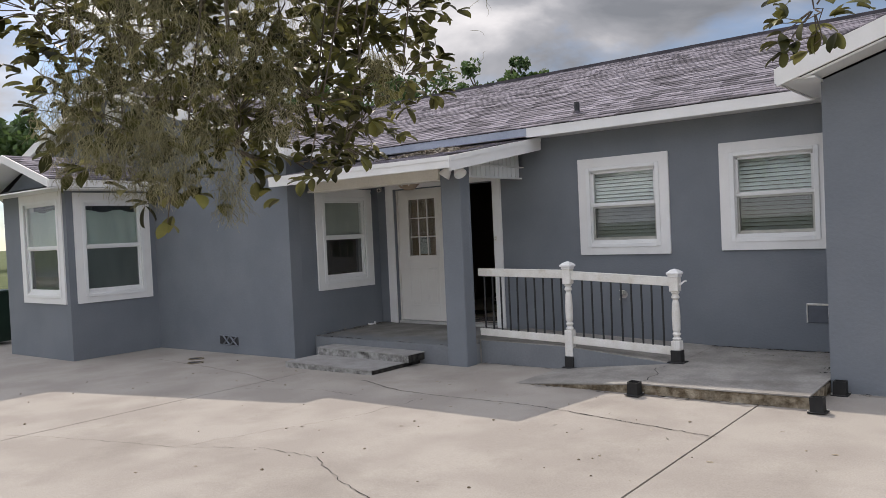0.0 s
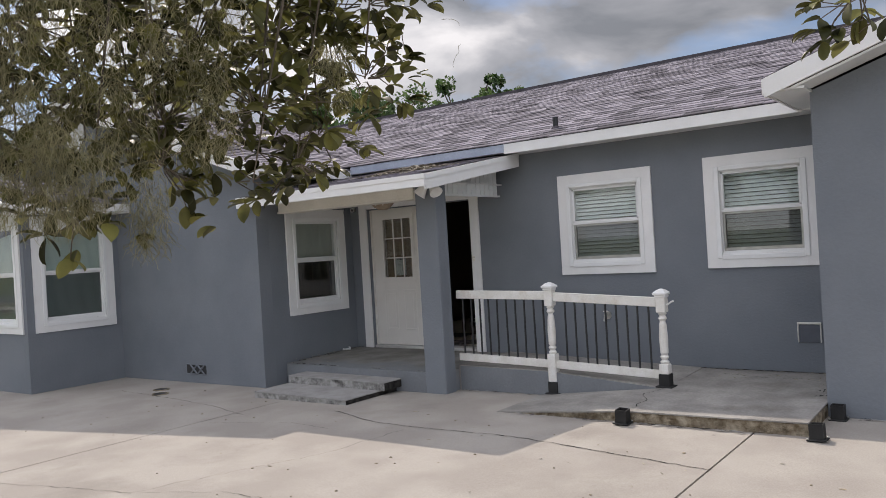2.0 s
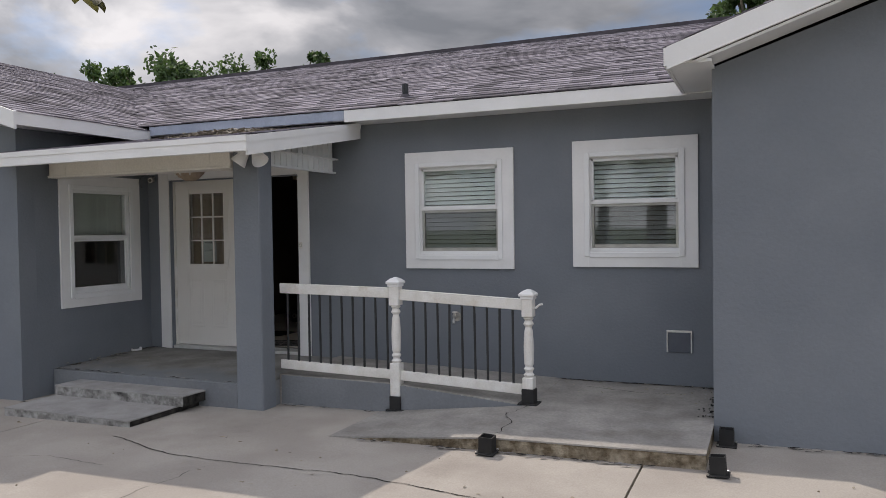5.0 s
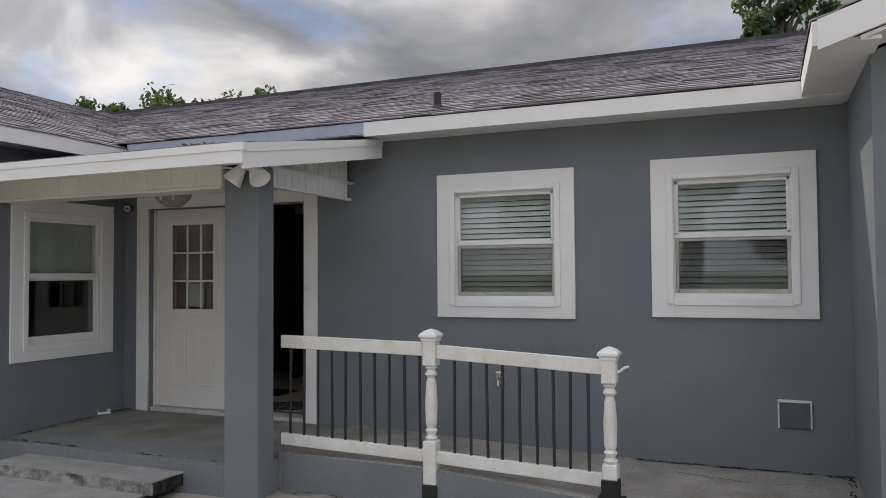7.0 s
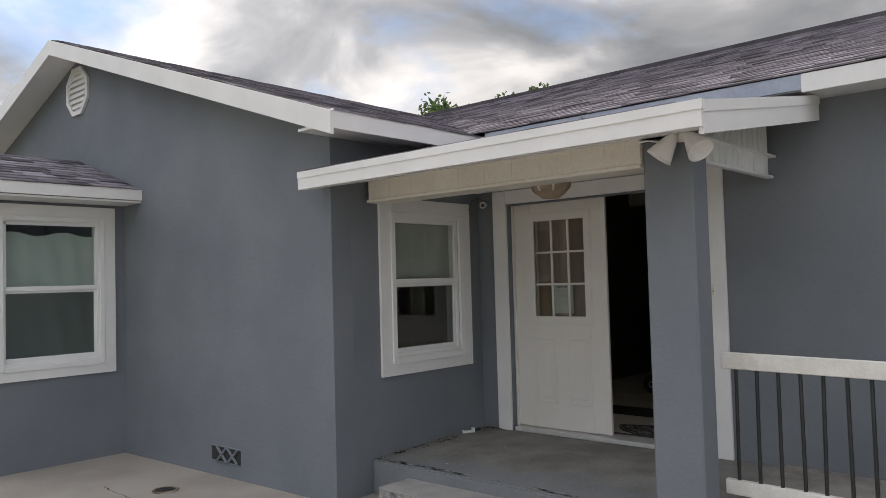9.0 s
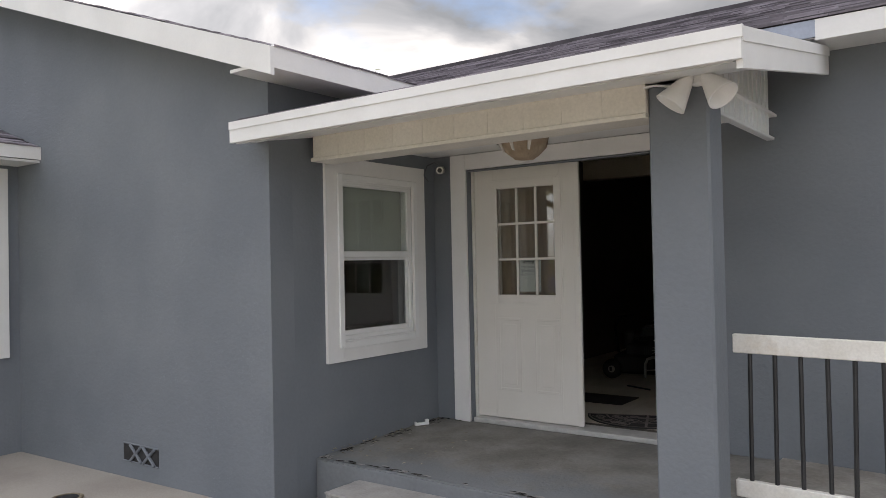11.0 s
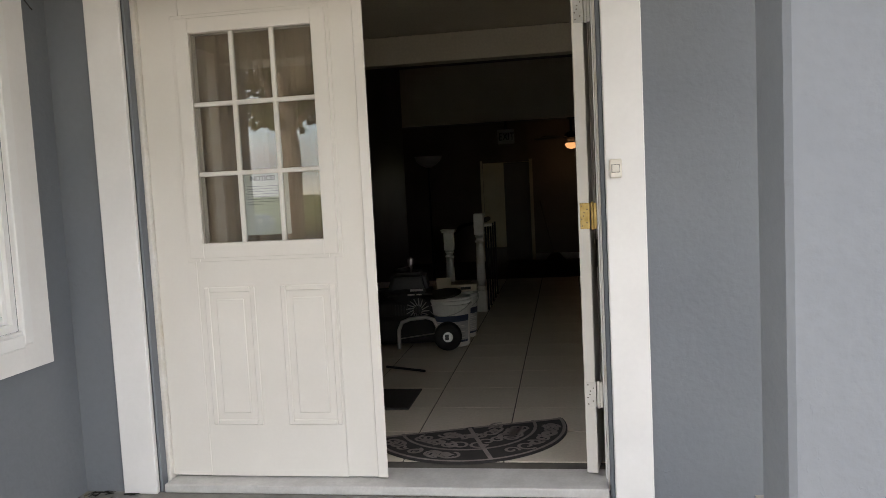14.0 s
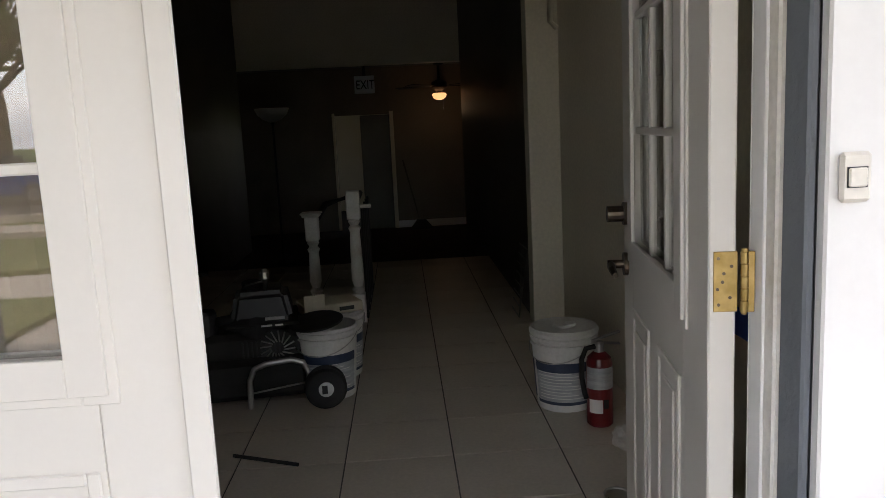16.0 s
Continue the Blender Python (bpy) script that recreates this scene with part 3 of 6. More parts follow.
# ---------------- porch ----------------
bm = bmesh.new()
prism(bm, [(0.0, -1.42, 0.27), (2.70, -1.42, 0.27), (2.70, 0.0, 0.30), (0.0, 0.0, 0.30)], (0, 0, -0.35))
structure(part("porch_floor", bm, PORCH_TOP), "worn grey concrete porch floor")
porch = bpy.data.objects["porch_floor"]
slab("porch_face", STUCCO_ROUGH, (0.03, 2.43, -1.44, -1.42, -0.05, 0.262), bevel=0.003)
structure(bpy.context.scene.objects["porch_face"], "grey-blue painted porch front edge")
COL = (2.43, 2.73, -1.45, -1.24)
structure(slab("porch_column", STUCCO, (*COL, -0.05, 2.46), bevel=0.012), "square grey-blue stucco porch column")

# two worn steps
for name, dims in (("step", (0.42, 1.97, -2.33, -1.44, -0.02, 0.085)), ("step", (0.41, 2.05, -1.76, -1.44, 0.085, 0.185))):
    st = thing(name, "worn concrete step with a chipped dark edge", "step", pose(dims[0], dims[3], 0), group="porch steps")
    w, d = dims[1] - dims[0], dims[3] - dims[2]
    bm = bmesh.new()
    box(bm, 0, w, -d, 0, dims[5] - 0.012, dims[5])
    bmesh.ops.subdivide_edges(bm, edges=[e for e in bm.edges if abs(e.verts[0].co.z - e.verts[1].co.z) < 0.001], cuts=30, use_grid_fill=True)
    for v in bm.verts:
        if v.co.y < -d + 0.002 or v.co.x > w - 0.002 or v.co.x < 0.002:
            v.co += Vector((0.010 * noise.noise(v.co * 25), 0.012 * abs(noise.noise(v.co * 23)), -0.004 * abs(noise.noise(v.co * 31)) if v.co.z > dims[5] - 0.002 else 0))
    part("tread", bm, STEP_TOP, st)
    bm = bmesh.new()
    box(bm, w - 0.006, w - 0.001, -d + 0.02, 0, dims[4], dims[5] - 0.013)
    part("end_face", bm, NEAR_BLACK, st, "near-black end of the step")
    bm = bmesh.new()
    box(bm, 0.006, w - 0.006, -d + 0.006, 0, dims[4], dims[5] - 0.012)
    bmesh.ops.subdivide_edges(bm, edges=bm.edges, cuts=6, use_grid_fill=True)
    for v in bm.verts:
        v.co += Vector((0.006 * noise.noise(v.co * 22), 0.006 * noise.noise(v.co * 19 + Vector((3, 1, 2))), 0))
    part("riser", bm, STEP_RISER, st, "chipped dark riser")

# ramp: an upper run beside the rail, a landing, a lower run back in front of the rail
bm = bmesh.new()
prism(bm, [(2.70, -1.14, 0.325), (3.9, -1.14, 0.315), (5.2, -1.14, 0.212), (5.2, 0.0, 0.23), (2.70, 0.0, 0.32)], (0, 0, -0.4))
structure(part("ramp_upper", bm, CONCRETE_OLD), "stained concrete ramp along the wall")
bm = bmesh.new()
prism(bm, [(2.73, -1.14, -0.05), (5.2, -1.14, -0.05), (5.2, -1.14, 0.20), (3.9, -1.14, 0.305), (2.73, -1.14, 0.315)], (0, -0.012, 0))
structure(part("ramp_face", bm, STUCCO_ROUGH), "grey-blue painted side of the ramp")
bm = bmesh.new()
prism(bm, [(5.2, -2.05, 0.17), (6.68, -2.05, 0.198), (6.68, -1.15, 0.215), (5.2, -1.15, 0.212)], (0, 0, -0.012))
prism(bm, [(5.2, -1.15, 0.212), (6.68, -1.15, 0.215), (6.68, 0.0, 0.225), (5.2, 0.0, 0.225)], (0, 0, -0.012))
landing = structure(part("landing", bm, CONCRETE_OLD), "stained concrete landing of the ramp")
bm = bmesh.new()
box(bm, 5.2, 6.675, -2.04, -0.0, -0.05, 0.20)
bmesh.ops.subdivide_edges(bm, edges=bm.edges, cuts=8, use_grid_fill=True)
for v in bm.verts:
    if v.co.z > 0:
        v.co.z *= (0.153 + 0.019 * (v.co.x - 5.2)) / 0.2
    if v.co.y < -1.9:
        v.co += Vector((0, 0.012 * noise.noise(v.co * 14), 0))
part("landing_edge", bm, CONCRETE_DARK, landing, "mossy broken concrete edge")
bm = bmesh.new()
prism(bm, [(3.8, -2.05, 0.052), (5.2, -2.05, 0.17), (5.2, -1.153, 0.212), (3.8, -1.153, 0.052)], (0, 0, -0.012))
lower = structure(part("ramp_lower", bm, CONCRETE_OLD), "lower run of the concrete ramp")
bm = bmesh.new()
prism(bm, [(3.95, -2.04, 0.0), (5.2, -2.04, 0.0), (5.2, -2.04, 0.154), (3.95, -2.04, 0.05)], (0, 0.88, 0))
part("ramp_edge", bm, CONCRETE_DARK, lower, "mossy broken concrete edge")

# porch roof
PR = (-0.11, 3.01, -2.0, -0.06)


def porch_z(y):
    return 2.52 + 0.172 * (y + 2.0)


bm = bmesh.new()
prism(bm, [(PR[0], PR[2], porch_z(PR[2]) - 0.005), (PR[1], PR[2], porch_z(PR[2]) - 0.005), (PR[1], PR[3], porch_z(PR[3]) - 0.005), (PR[0], PR[3], porch_z(PR[3]) - 0.005)], (0, 0, -0.03))
structure(part("porch_roof", bm, ROOF_DECK), "low shed roof over the porch")
board("porch_fascia", (PR[0], PR[2], 2.515), (PR[1] + 0.026, PR[2], 2.515), 0.13, 0.025)
board("porch_fascia", (PR[0], PR[2] - 0.012, 2.518), (PR[1] + 0.034, PR[2] - 0.012, 2.518), 0.05, 0.02)
board("porch_fascia", (PR[1], PR[2], 2.515), (PR[1], PR[3], porch_z(PR[3]) - 0.005), 0.165, 0.025)
board("porch_fascia", (PR[1] + 0.012, PR[2], 2.518), (PR[1] + 0.012, PR[3], porch_z(PR[3])), 0.06, 0.02)
bm = bmesh.new()
prism(bm, [(PR[0], -1.975, 2.385), (2.99, -1.975, 2.385), (2.99, -1.30, 2.5), (PR[0], -1.30, 2.5)], (0, 0, 0.015))
structure(part("porch_soffit", bm, VINYL), "white soffit under the porch roof")
bm = bmesh.new()
box(bm, 0.0, 2.72, -1.3, -0.0, 2.475, 2.49)
structure(part("porch_ceiling", bm, WHITE), "white porch ceiling")

crack([(5.2, -1.15), (5.12, -1.45), (5.24, -1.7), (5.2, -2.05)], 0.009, lambda x, y: 0.213 + 0.0467 * min(0.0, y + 1.15) + 0.005)
crack([(5.5, -0.3), (6.0, -0.42), (6.35, -0.36)], 0.01, lambda x, y: 0.225)
for k in range(70):
    # grit and spalls, thicker along the landing's front
    x, y = random.uniform(-1.5, 8.0), random.uniform(-5.6, -2.15)
    r = random.uniform(0.004, 0.014)
    bm = bmesh.new()
    lathe(bm, [(r, 0.0), (r * 0.8, r * 0.5), (r * 0.3, r * 0.7)], 6, (x, y, ground_z(x) + 0.001))
    part("pebble", bm, CONCRETE_DARK, drive)

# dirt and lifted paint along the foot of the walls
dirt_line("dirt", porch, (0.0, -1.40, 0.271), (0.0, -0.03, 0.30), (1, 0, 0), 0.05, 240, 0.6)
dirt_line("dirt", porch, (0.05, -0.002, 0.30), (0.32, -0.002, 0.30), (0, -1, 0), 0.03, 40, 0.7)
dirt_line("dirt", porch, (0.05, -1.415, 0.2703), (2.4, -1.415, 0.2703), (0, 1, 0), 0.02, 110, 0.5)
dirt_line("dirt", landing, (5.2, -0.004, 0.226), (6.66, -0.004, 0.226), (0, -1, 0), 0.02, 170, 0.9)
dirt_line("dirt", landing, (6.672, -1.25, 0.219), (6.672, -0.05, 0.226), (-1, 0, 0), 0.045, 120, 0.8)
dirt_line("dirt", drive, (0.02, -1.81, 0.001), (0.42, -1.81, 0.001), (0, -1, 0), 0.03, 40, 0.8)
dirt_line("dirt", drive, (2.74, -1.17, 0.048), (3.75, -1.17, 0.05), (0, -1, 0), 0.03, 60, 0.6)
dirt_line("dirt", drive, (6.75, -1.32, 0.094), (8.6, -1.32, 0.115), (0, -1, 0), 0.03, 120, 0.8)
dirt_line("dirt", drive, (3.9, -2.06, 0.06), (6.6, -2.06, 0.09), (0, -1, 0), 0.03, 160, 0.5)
# vinyl-clad beam over the porch front, of narrow upright panels
beam = structure(new("porch_beam"), "cream vinyl-clad beam over the porch front")
slab("core", CREAM, (0.07, 2.43, -1.47, -1.28, 2.315, 2.475), beam)
slab("lower_trim", CREAM, (0.065, 2.432, -1.49, -1.27, 2.30, 2.325), beam)
for k in range(10):
    slab("panel", CREAM, (0.08 + k * 0.235, 0.08 + k * 0.235 + 0.2345, -1.478, -1.47, 2.326, 2.473), beam, bevel=0.001)
gap = structure(new("porch_side_panel"), "ribbed white vinyl panel closing the porch side")
for k in range(12):
    y = -1.24 + k * 0.0975
    top = porch_z(y) - 0.03
    bm = bmesh.new()
    prism(bm, [(2.675, y, 2.34), (2.675, y + 0.05, 2.34), (2.675, y + 0.05, top), (2.675, y, top)], (0.02, 0, 0))
    prism(bm, [(2.675, y + 0.05, 2.34), (2.675, y + 0.0975, 2.34), (2.675, y + 0.0975, top), (2.675, y + 0.05, top)], (0.012, 0, 0))
    part("rib", bm, VINYL, gap)
slab("lower_trim", VINYL, (2.66, 2.71, -1.24, -0.03, 2.325, 2.345), gap)


# ---------------- windows ----------------
def window(name, label, m, w, h, mid, cover):
    """A double-hung window: board trim, vinyl frame, two sashes. Local x along the wall, z up, outside towards -y."""
    win = structure(new(name), label)
    win.matrix_world = m
    t, p = T, 0.025
    slab("trim", WHITE, (0, t, -p, 0, 0, h), win, bevel=0.0008)
    slab("trim", WHITE, (w - t, w, -p, 0, 0, h), win, bevel=0.0008)
    slab("trim", WHITE, (t, w - t, -p, 0, h - t, h), win, bevel=0.0008)
    slab("trim", WHITE, (t, w - t, -p, 0, 0, t), win, bevel=0.0008)
    o = t - 0.035
    bm = bmesh.new()
    for d in ((o, o + 0.05, t - 0.05, h - o), (w - o - 0.05, w - o, t - 0.05, h - o), (o + 0.05, w - o - 0.05, h - o - 0.045, h - o), (o + 0.05, w - o - 0.05, t - 0.06, t - 0.01)):
        box(bm, d[0], d[1], -p - 0.012, -p + 0.002, d[2], d[3], bevel=0.004)
    part("frame", bm, VINYL, win)
    a, b, c, d = t, w - t, t, h - t
    bm = bmesh.new()
    for q in ((a, a + 0.025, c, d), (b - 0.025, b, c, d), (a + 0.025, b - 0.025, d - 0.025, d), (a + 0.025, b - 0.025, c, c + 0.03)):
        box(bm, q[0], q[1], 0.002, 0.13, q[2], q[3])
    part("jamb", bm, VINYL, win)
    bm = bmesh.new()
    for q in ((a + 0.025, a + 0.05, mid, d - 0.025), (b - 0.05, b - 0.025, mid, d - 0.025), (a + 0.025, b - 0.025, d - 0.05, d - 0.025), (a + 0.02, b - 0.02, mid - 0.022, mid + 0.022)):
        box(bm, q[0], q[1], 0.0, 0.035, q[2], q[3], bevel=0.003)
    part("upper_sash", bm, VINYL, win)
    bm = bmesh.new()
    for q in ((a + 0.025, a + 0.05, c + 0.03, mid), (b - 0.05, b - 0.025, c + 0.03, mid), (a + 0.05, b - 0.05, c + 0.03, c + 0.065), (a + 0.05, b - 0.05, mid - 0.045, mid - 0.022)):
        box(bm, q[0], q[1], 0.02, 0.055, q[2], q[3], bevel=0.003)
    part("lower_sash", bm, STEEL if cover == "blind" else VINYL, win)
    up = slab("pane", PANE, (a + 0.045, b - 0.045, 0.016, 0.02, mid + 0.02, d - 0.045), win, bevel=0)
    lo = slab("pane", PANE_SCREEN, (a + 0.045, b - 0.045, 0.036, 0.04, c + 0.06, mid - 0.04), win, "pane behind a dark insect screen", bevel=0)
    up.visible_shadow = lo.visible_shadow = False
    if cover == "blind":
        n = int((d - c) / 0.045)
        me = None
        for k in range(n):
            z = c + 0.02 + k * 0.045
            if me is None:
                bm = bmesh.new()
                prism(bm, [(a + 0.01, 0.09, 0.0), (b - 0.01, 0.09, 0.0), (b - 0.01, 0.112, 0.0375), (a + 0.01, 0.112, 0.0375)], (0, 0.002, -0.002))
                s = part("slat", bm, BLIND, win)
                me = s.data
            else:
                s = new("slat", me)
                s.parent = win
            s.location = (0, 0, z)
    elif cover == "sheet":
        bm = bmesh.new()
        nx, nz = 24, 16
        top = d - 0.13
        g = [[bm.verts.new((a + (b - a) * i / nx, 0.10 + 0.012 * math.sin(i * 1.1 + 0.3 * j) + 0.01 * noise.noise((i * 0.4, j * 0.4, w)), c + (top - c) * j / nz + (0.02 * math.sin(i * 0.5) if j == nz else 0))) for j in range(nz + 1)] for i in range(nx + 1)]
        for i in range(nx):
            for j in range(nz):
                bm.faces.new((g[i][j], g[i + 1][j], g[i + 1][j + 1], g[i][j + 1]))
        part("curtain", bm, SHEET, win, "pale green-white bed sheet hung as a curtain", smooth=True)
    elif cover == "shade":
        # added sheet; the upper pane's pale reflection is put into its colour
        slab("roller_shade", REFLECTION_PALE, (a + 0.03, b - 0.03, 0.085, 0.09, mid - 0.01, d - 0.03), win, "added pale sheet for the soffit's reflection in the upper pane", 0)
    return win


# colour of the porch soffit as reflected in window_3
REFLECTION_PALE = material("roller_shade", (0.38, 0.40, 0.36), (0.44, 0.46, 0.42), 0.8, 3.0, 60, 0.05, 0.002, grain=0.03)
window("window_1", "white double-hung window with closed blinds", pose(W2[0], 0, W2[2]), W2[1] - W2[0], W2[3] - W2[2], 1.92 - W2[2], "blind")
window("window_2", "white double-hung window with closed blinds", pose(W3[0], 0, W3[2]), W3[1] - W3[0], W3[3] - W3[2], 1.94 - W3[2], "blind")
window("window_3", "white double-hung window beside the porch, dark inside", pose(0, W1[0], W1[2], 0, 0, 90), W1[1] - W1[0], W1[3] - W1[2], 1.67 - W1[2], "shade")

# ---------------- bay ----------------
BX, BY, BW = -3.4, -3.25, 2.2
BS = (-3.14, -1.90, 0.82, 2.52)
BF = (-4.95, -3.50, 0.82, 2.55)
wall("wall_bay_side", STUCCO, "grey-blue stucco side of the bay", pose(BX, BY, 0, 0, 0, 90), 1.45, -0.15, 2.66, 0.15, [(BS[0] - BY + T, BS[1] - BY - T, BS[2] + T, BS[3] - T)])
wall("wall_bay_front", STUCCO, "grey-blue stucco front of the bay", pose(BX - BW, BY, 0), BW - 0.15, -0.2, 2.66, 0.15, [(BF[0] - BX + BW + T, BF[1] - BX + BW - T, BF[2] + T, BF[3] - T)])
wall("wall_bay_far", STUCCO, "plain far side of the bay", pose(BX - BW, -1.8, 0, 0, 0, -90), 1.3, -0.2, 2.66, 0.15)
window("window_4", "white double-hung bay window with a pale sheet hung inside", pose(BX, BS[0], BS[2], 0, 0, 90), BS[1] - BS[0], BS[3] - BS[2], 1.70 - BS[2], "sheet")
window("window_5", "white double-hung bay window with a pale sheet hung inside", pose(BF[0], BY, BF[2]), BF[1] - BF[0], BF[3] - BF[2], 1.70 - BF[2], "sheet")
BR_X, BR_Z, BE_X, BE_Z = -4.5, 3.17, -3.0, 2.69
bay_roof = slope_patch("roof_bay", "small dark shingled gable roof over the bay", [(BE_X, -3.65, BE_Z), (BE_X, -1.8, BE_Z), (BR_X, -1.8, BR_Z), (BR_X, -3.65, BR_Z)], 0.05)
slope_patch("roof_bay_far", "far slope of the bay's roof", [(BR_X, -3.65, BR_Z), (BR_X, -1.8, BR_Z), (-6.0, -1.8, BE_Z), (-6.0, -3.65, BE_Z)], 0.05)
board("fascia_bay", (BE_X, -3.65, 2.685), (BE_X, -1.8, 2.685), 0.11, 0.025)
board("rake_bay", (BR_X, -3.65, BR_Z), (BE_X, -3.65, BE_Z), 0.12, 0.025)
board("rake_bay", (-6.0, -3.65, BE_Z), (BR_X, -3.65, BR_Z), 0.12, 0.025)
soffit("soffit_bay", [(BE_X, -3.64, 2.55), (BE_X, -1.8, 2.55), (-6.0, -1.8, 2.55), (-6.0, -3.64, 2.55)])
soffit("soffit_bay_rake", [(BE_X, -3.64, BE_Z - 0.075), (BE_X, -3.2, BE_Z - 0.075), (BR_X, -3.2, BR_Z - 0.075), (BR_X, -3.64, BR_Z - 0.075)])
soffit("soffit_bay_rake", [(-6.0, -3.64, BE_Z - 0.075), (-6.0, -3.2, BE_Z - 0.075), (BR_X, -3.2, BR_Z - 0.075), (BR_X, -3.64, BR_Z - 0.075)])
bm = bmesh.new()
prism(bm, [(BX - BW, -3.25, 2.57), (BX, -3.25, 2.57), (BR_X, -3.25, 3.02)], (0, 0.1, 0))
structure(part("wall_bay_gable", bm, STUCCO), "grey-blue stucco bay gable")

# ---------------- front door ----------------
D0, D1, DZ = 0.36, 1.285, 0.345
LW, LH = 0.925, 2.005
trim_parts = structure(new("door_trim"), "wide white painted board trim round the double door")
slab("trim", WHITE, (0.185, 0.335, -0.025, 0.0, 0.30, 2.47), trim_parts)
slab("trim", WHITE, (2.195, 2.337, -0.025, 0.0, 0.30, 2.47), trim_parts)
slab("trim", WHITE, (0.335, 2.195, -0.025, 0.0, 2.345, 2.47), trim_parts)
slab("jamb", WHITE_WORN, (0.333, 0.36, 0.05, 0.2, 0.30, 2.40), trim_parts)
slab("jamb", WHITE_WORN, (2.172, 2.198, 0.07, 0.152, 0.30, 2.40), trim_parts)
slab("door_stop", WHITE, (2.1675, 2.1715, 0.10, 0.150, 0.30, 2.357), trim_parts)
slab("jamb", WHITE_WORN, (0.36, 2.172, 0.05, 0.2, 2.358, 2.398), trim_parts)
slab("reveal", STUCCO, (0.3345, 0.345, -0.001, 0.05, 0.30, 2.345), trim_parts, "grey-blue paint left in the reveal")
slab("reveal", STUCCO, (2.18, 2.1955, -0.001, 0.07, 0.30, 2.345), trim_parts, "grey-blue paint left in the reveal")
slab("reveal", STUCCO, (0.345, 2.185, -0.001, 0.05, 2.33, 2.3445), trim_parts, "grey-blue paint left in the reveal")
slab("threshold", ALU, (0.36, 2.172, -0.012, 0.2, 0.302, 0.338), trim_parts, "metal threshold")


def door_leaf(name, label, m, s):
    """A half-glazed leaf from the hinge along s * x, its outer face at y 0."""
    leaf = structure(new(name), label)
    leaf.matrix_world = m

    def q(n, mat, x0, x1, y0, y1, z0, z1, lab="", bevel=0.003):
        return slab(n, mat, (min(s * x0, s * x1), max(s * x0, s * x1), y0, y1, z0, z1), leaf, lab, bevel)

    gx0, gx1, gz0, gz1 = 0.195, 0.748, 0.962, 1.85
    q("stile", DOOR_WHITE, 0.0, gx0 - 0.02, 0, 0.044, 0, LH)
    q("stile", DOOR_WHITE, gx1 + 0.02, LW, 0, 0.044, 0, LH)
    q("rail", DOOR_WHITE, gx0 - 0.02, gx1 + 0.02, 0, 0.044, gz1 + 0.02, LH, bevel=0)
    q("rail", DOOR_WHITE, gx0 - 0.02, gx1 + 0.02, 0, 0.044, 0, gz0 - 0.02, bevel=0)
    for side in (-0.011, 0.044):
        bm = bmesh.new()
        for w0, w1, dy in ((0.055, 0.02, 0.005), (0.04, 0.0, 0.011)):
            for d in ((gx0 - w0, gx0 - w1 + 0.02, gz0 - w0, gz1 + w0), (gx1 + w1 - 0.02, gx1 + w0, gz0 - w0, gz1 + w0), (gx0 - w1 + 0.02, gx1 + w1 - 0.02, gz1 + w1 - 0.02, gz1 + w0), (gx0 - w1 + 0.02, gx1 + w1 - 0.02, gz0 - w0, gz0 - w1 + 0.02)):
                y0 = -dy if side < 0 else 0.044
                box(bm, min(s * d[0], s * d[1]), max(s * d[0], s * d[1]), y0, y0 + dy, d[2], d[3], bevel=0.0015)
        part("glazing_frame", bm, DOOR_WHITE, leaf)
    pw, ph = (gx1 - gx0 - 0.04) / 3, (gz1 - gz0 - 0.04) / 3
    for i in (1, 2):
        q("muntin", DOOR_WHITE, gx0 + 0.02 + i * pw - 0.009, gx0 + 0.02 + i * pw + 0.009, 0.006, 0.03, gz0 + 0.01, gz1 - 0.01)
        q("muntin", DOOR_WHITE, gx0 + 0.01, gx1 - 0.01, 0.0055, 0.029, gz0 + 0.02 + i * ph - 0.009, gz0 + 0.02 + i * ph + 0.009)
    for i in range(3):
        for j in range(3):
            q("pane", PANE_DOOR, gx0 + 0.02 + i * pw, gx0 + 0.02 + (i + 1) * pw, 0.014, 0.018, gz0 + 0.02 + j * ph, gz0 + 0.02 + (j + 1) * ph, bevel=0).visible_shadow = False
    for x0, x1 in ((0.20, 0.42), (0.53, 0.76)):
        for sgn in (-1, 1):
            bm = bmesh.new()
            y = 0.0 if sgn < 0 else 0.044
            for d in ((x0, x0 + 0.022, 0.22, 0.80), (x1 - 0.022, x1, 0.22, 0.80), (x0 + 0.022, x1 - 0.022, 0.778, 0.80), (x0 + 0.022, x1 - 0.022, 0.22, 0.242), (x0 + 0.05, x1 - 0.05, 0.27, 0.75)):
                y0, y1 = (y - 0.006, y) if sgn < 0 else (y, y + 0.006)
                box(bm, min(s * d[0], s * d[1]), max(s * d[0], s * d[1]), y0, y1, d[2], d[3], bevel=0.003)
            part("panel_moulding", bm, DOOR_WHITE, leaf)
    return leaf, q


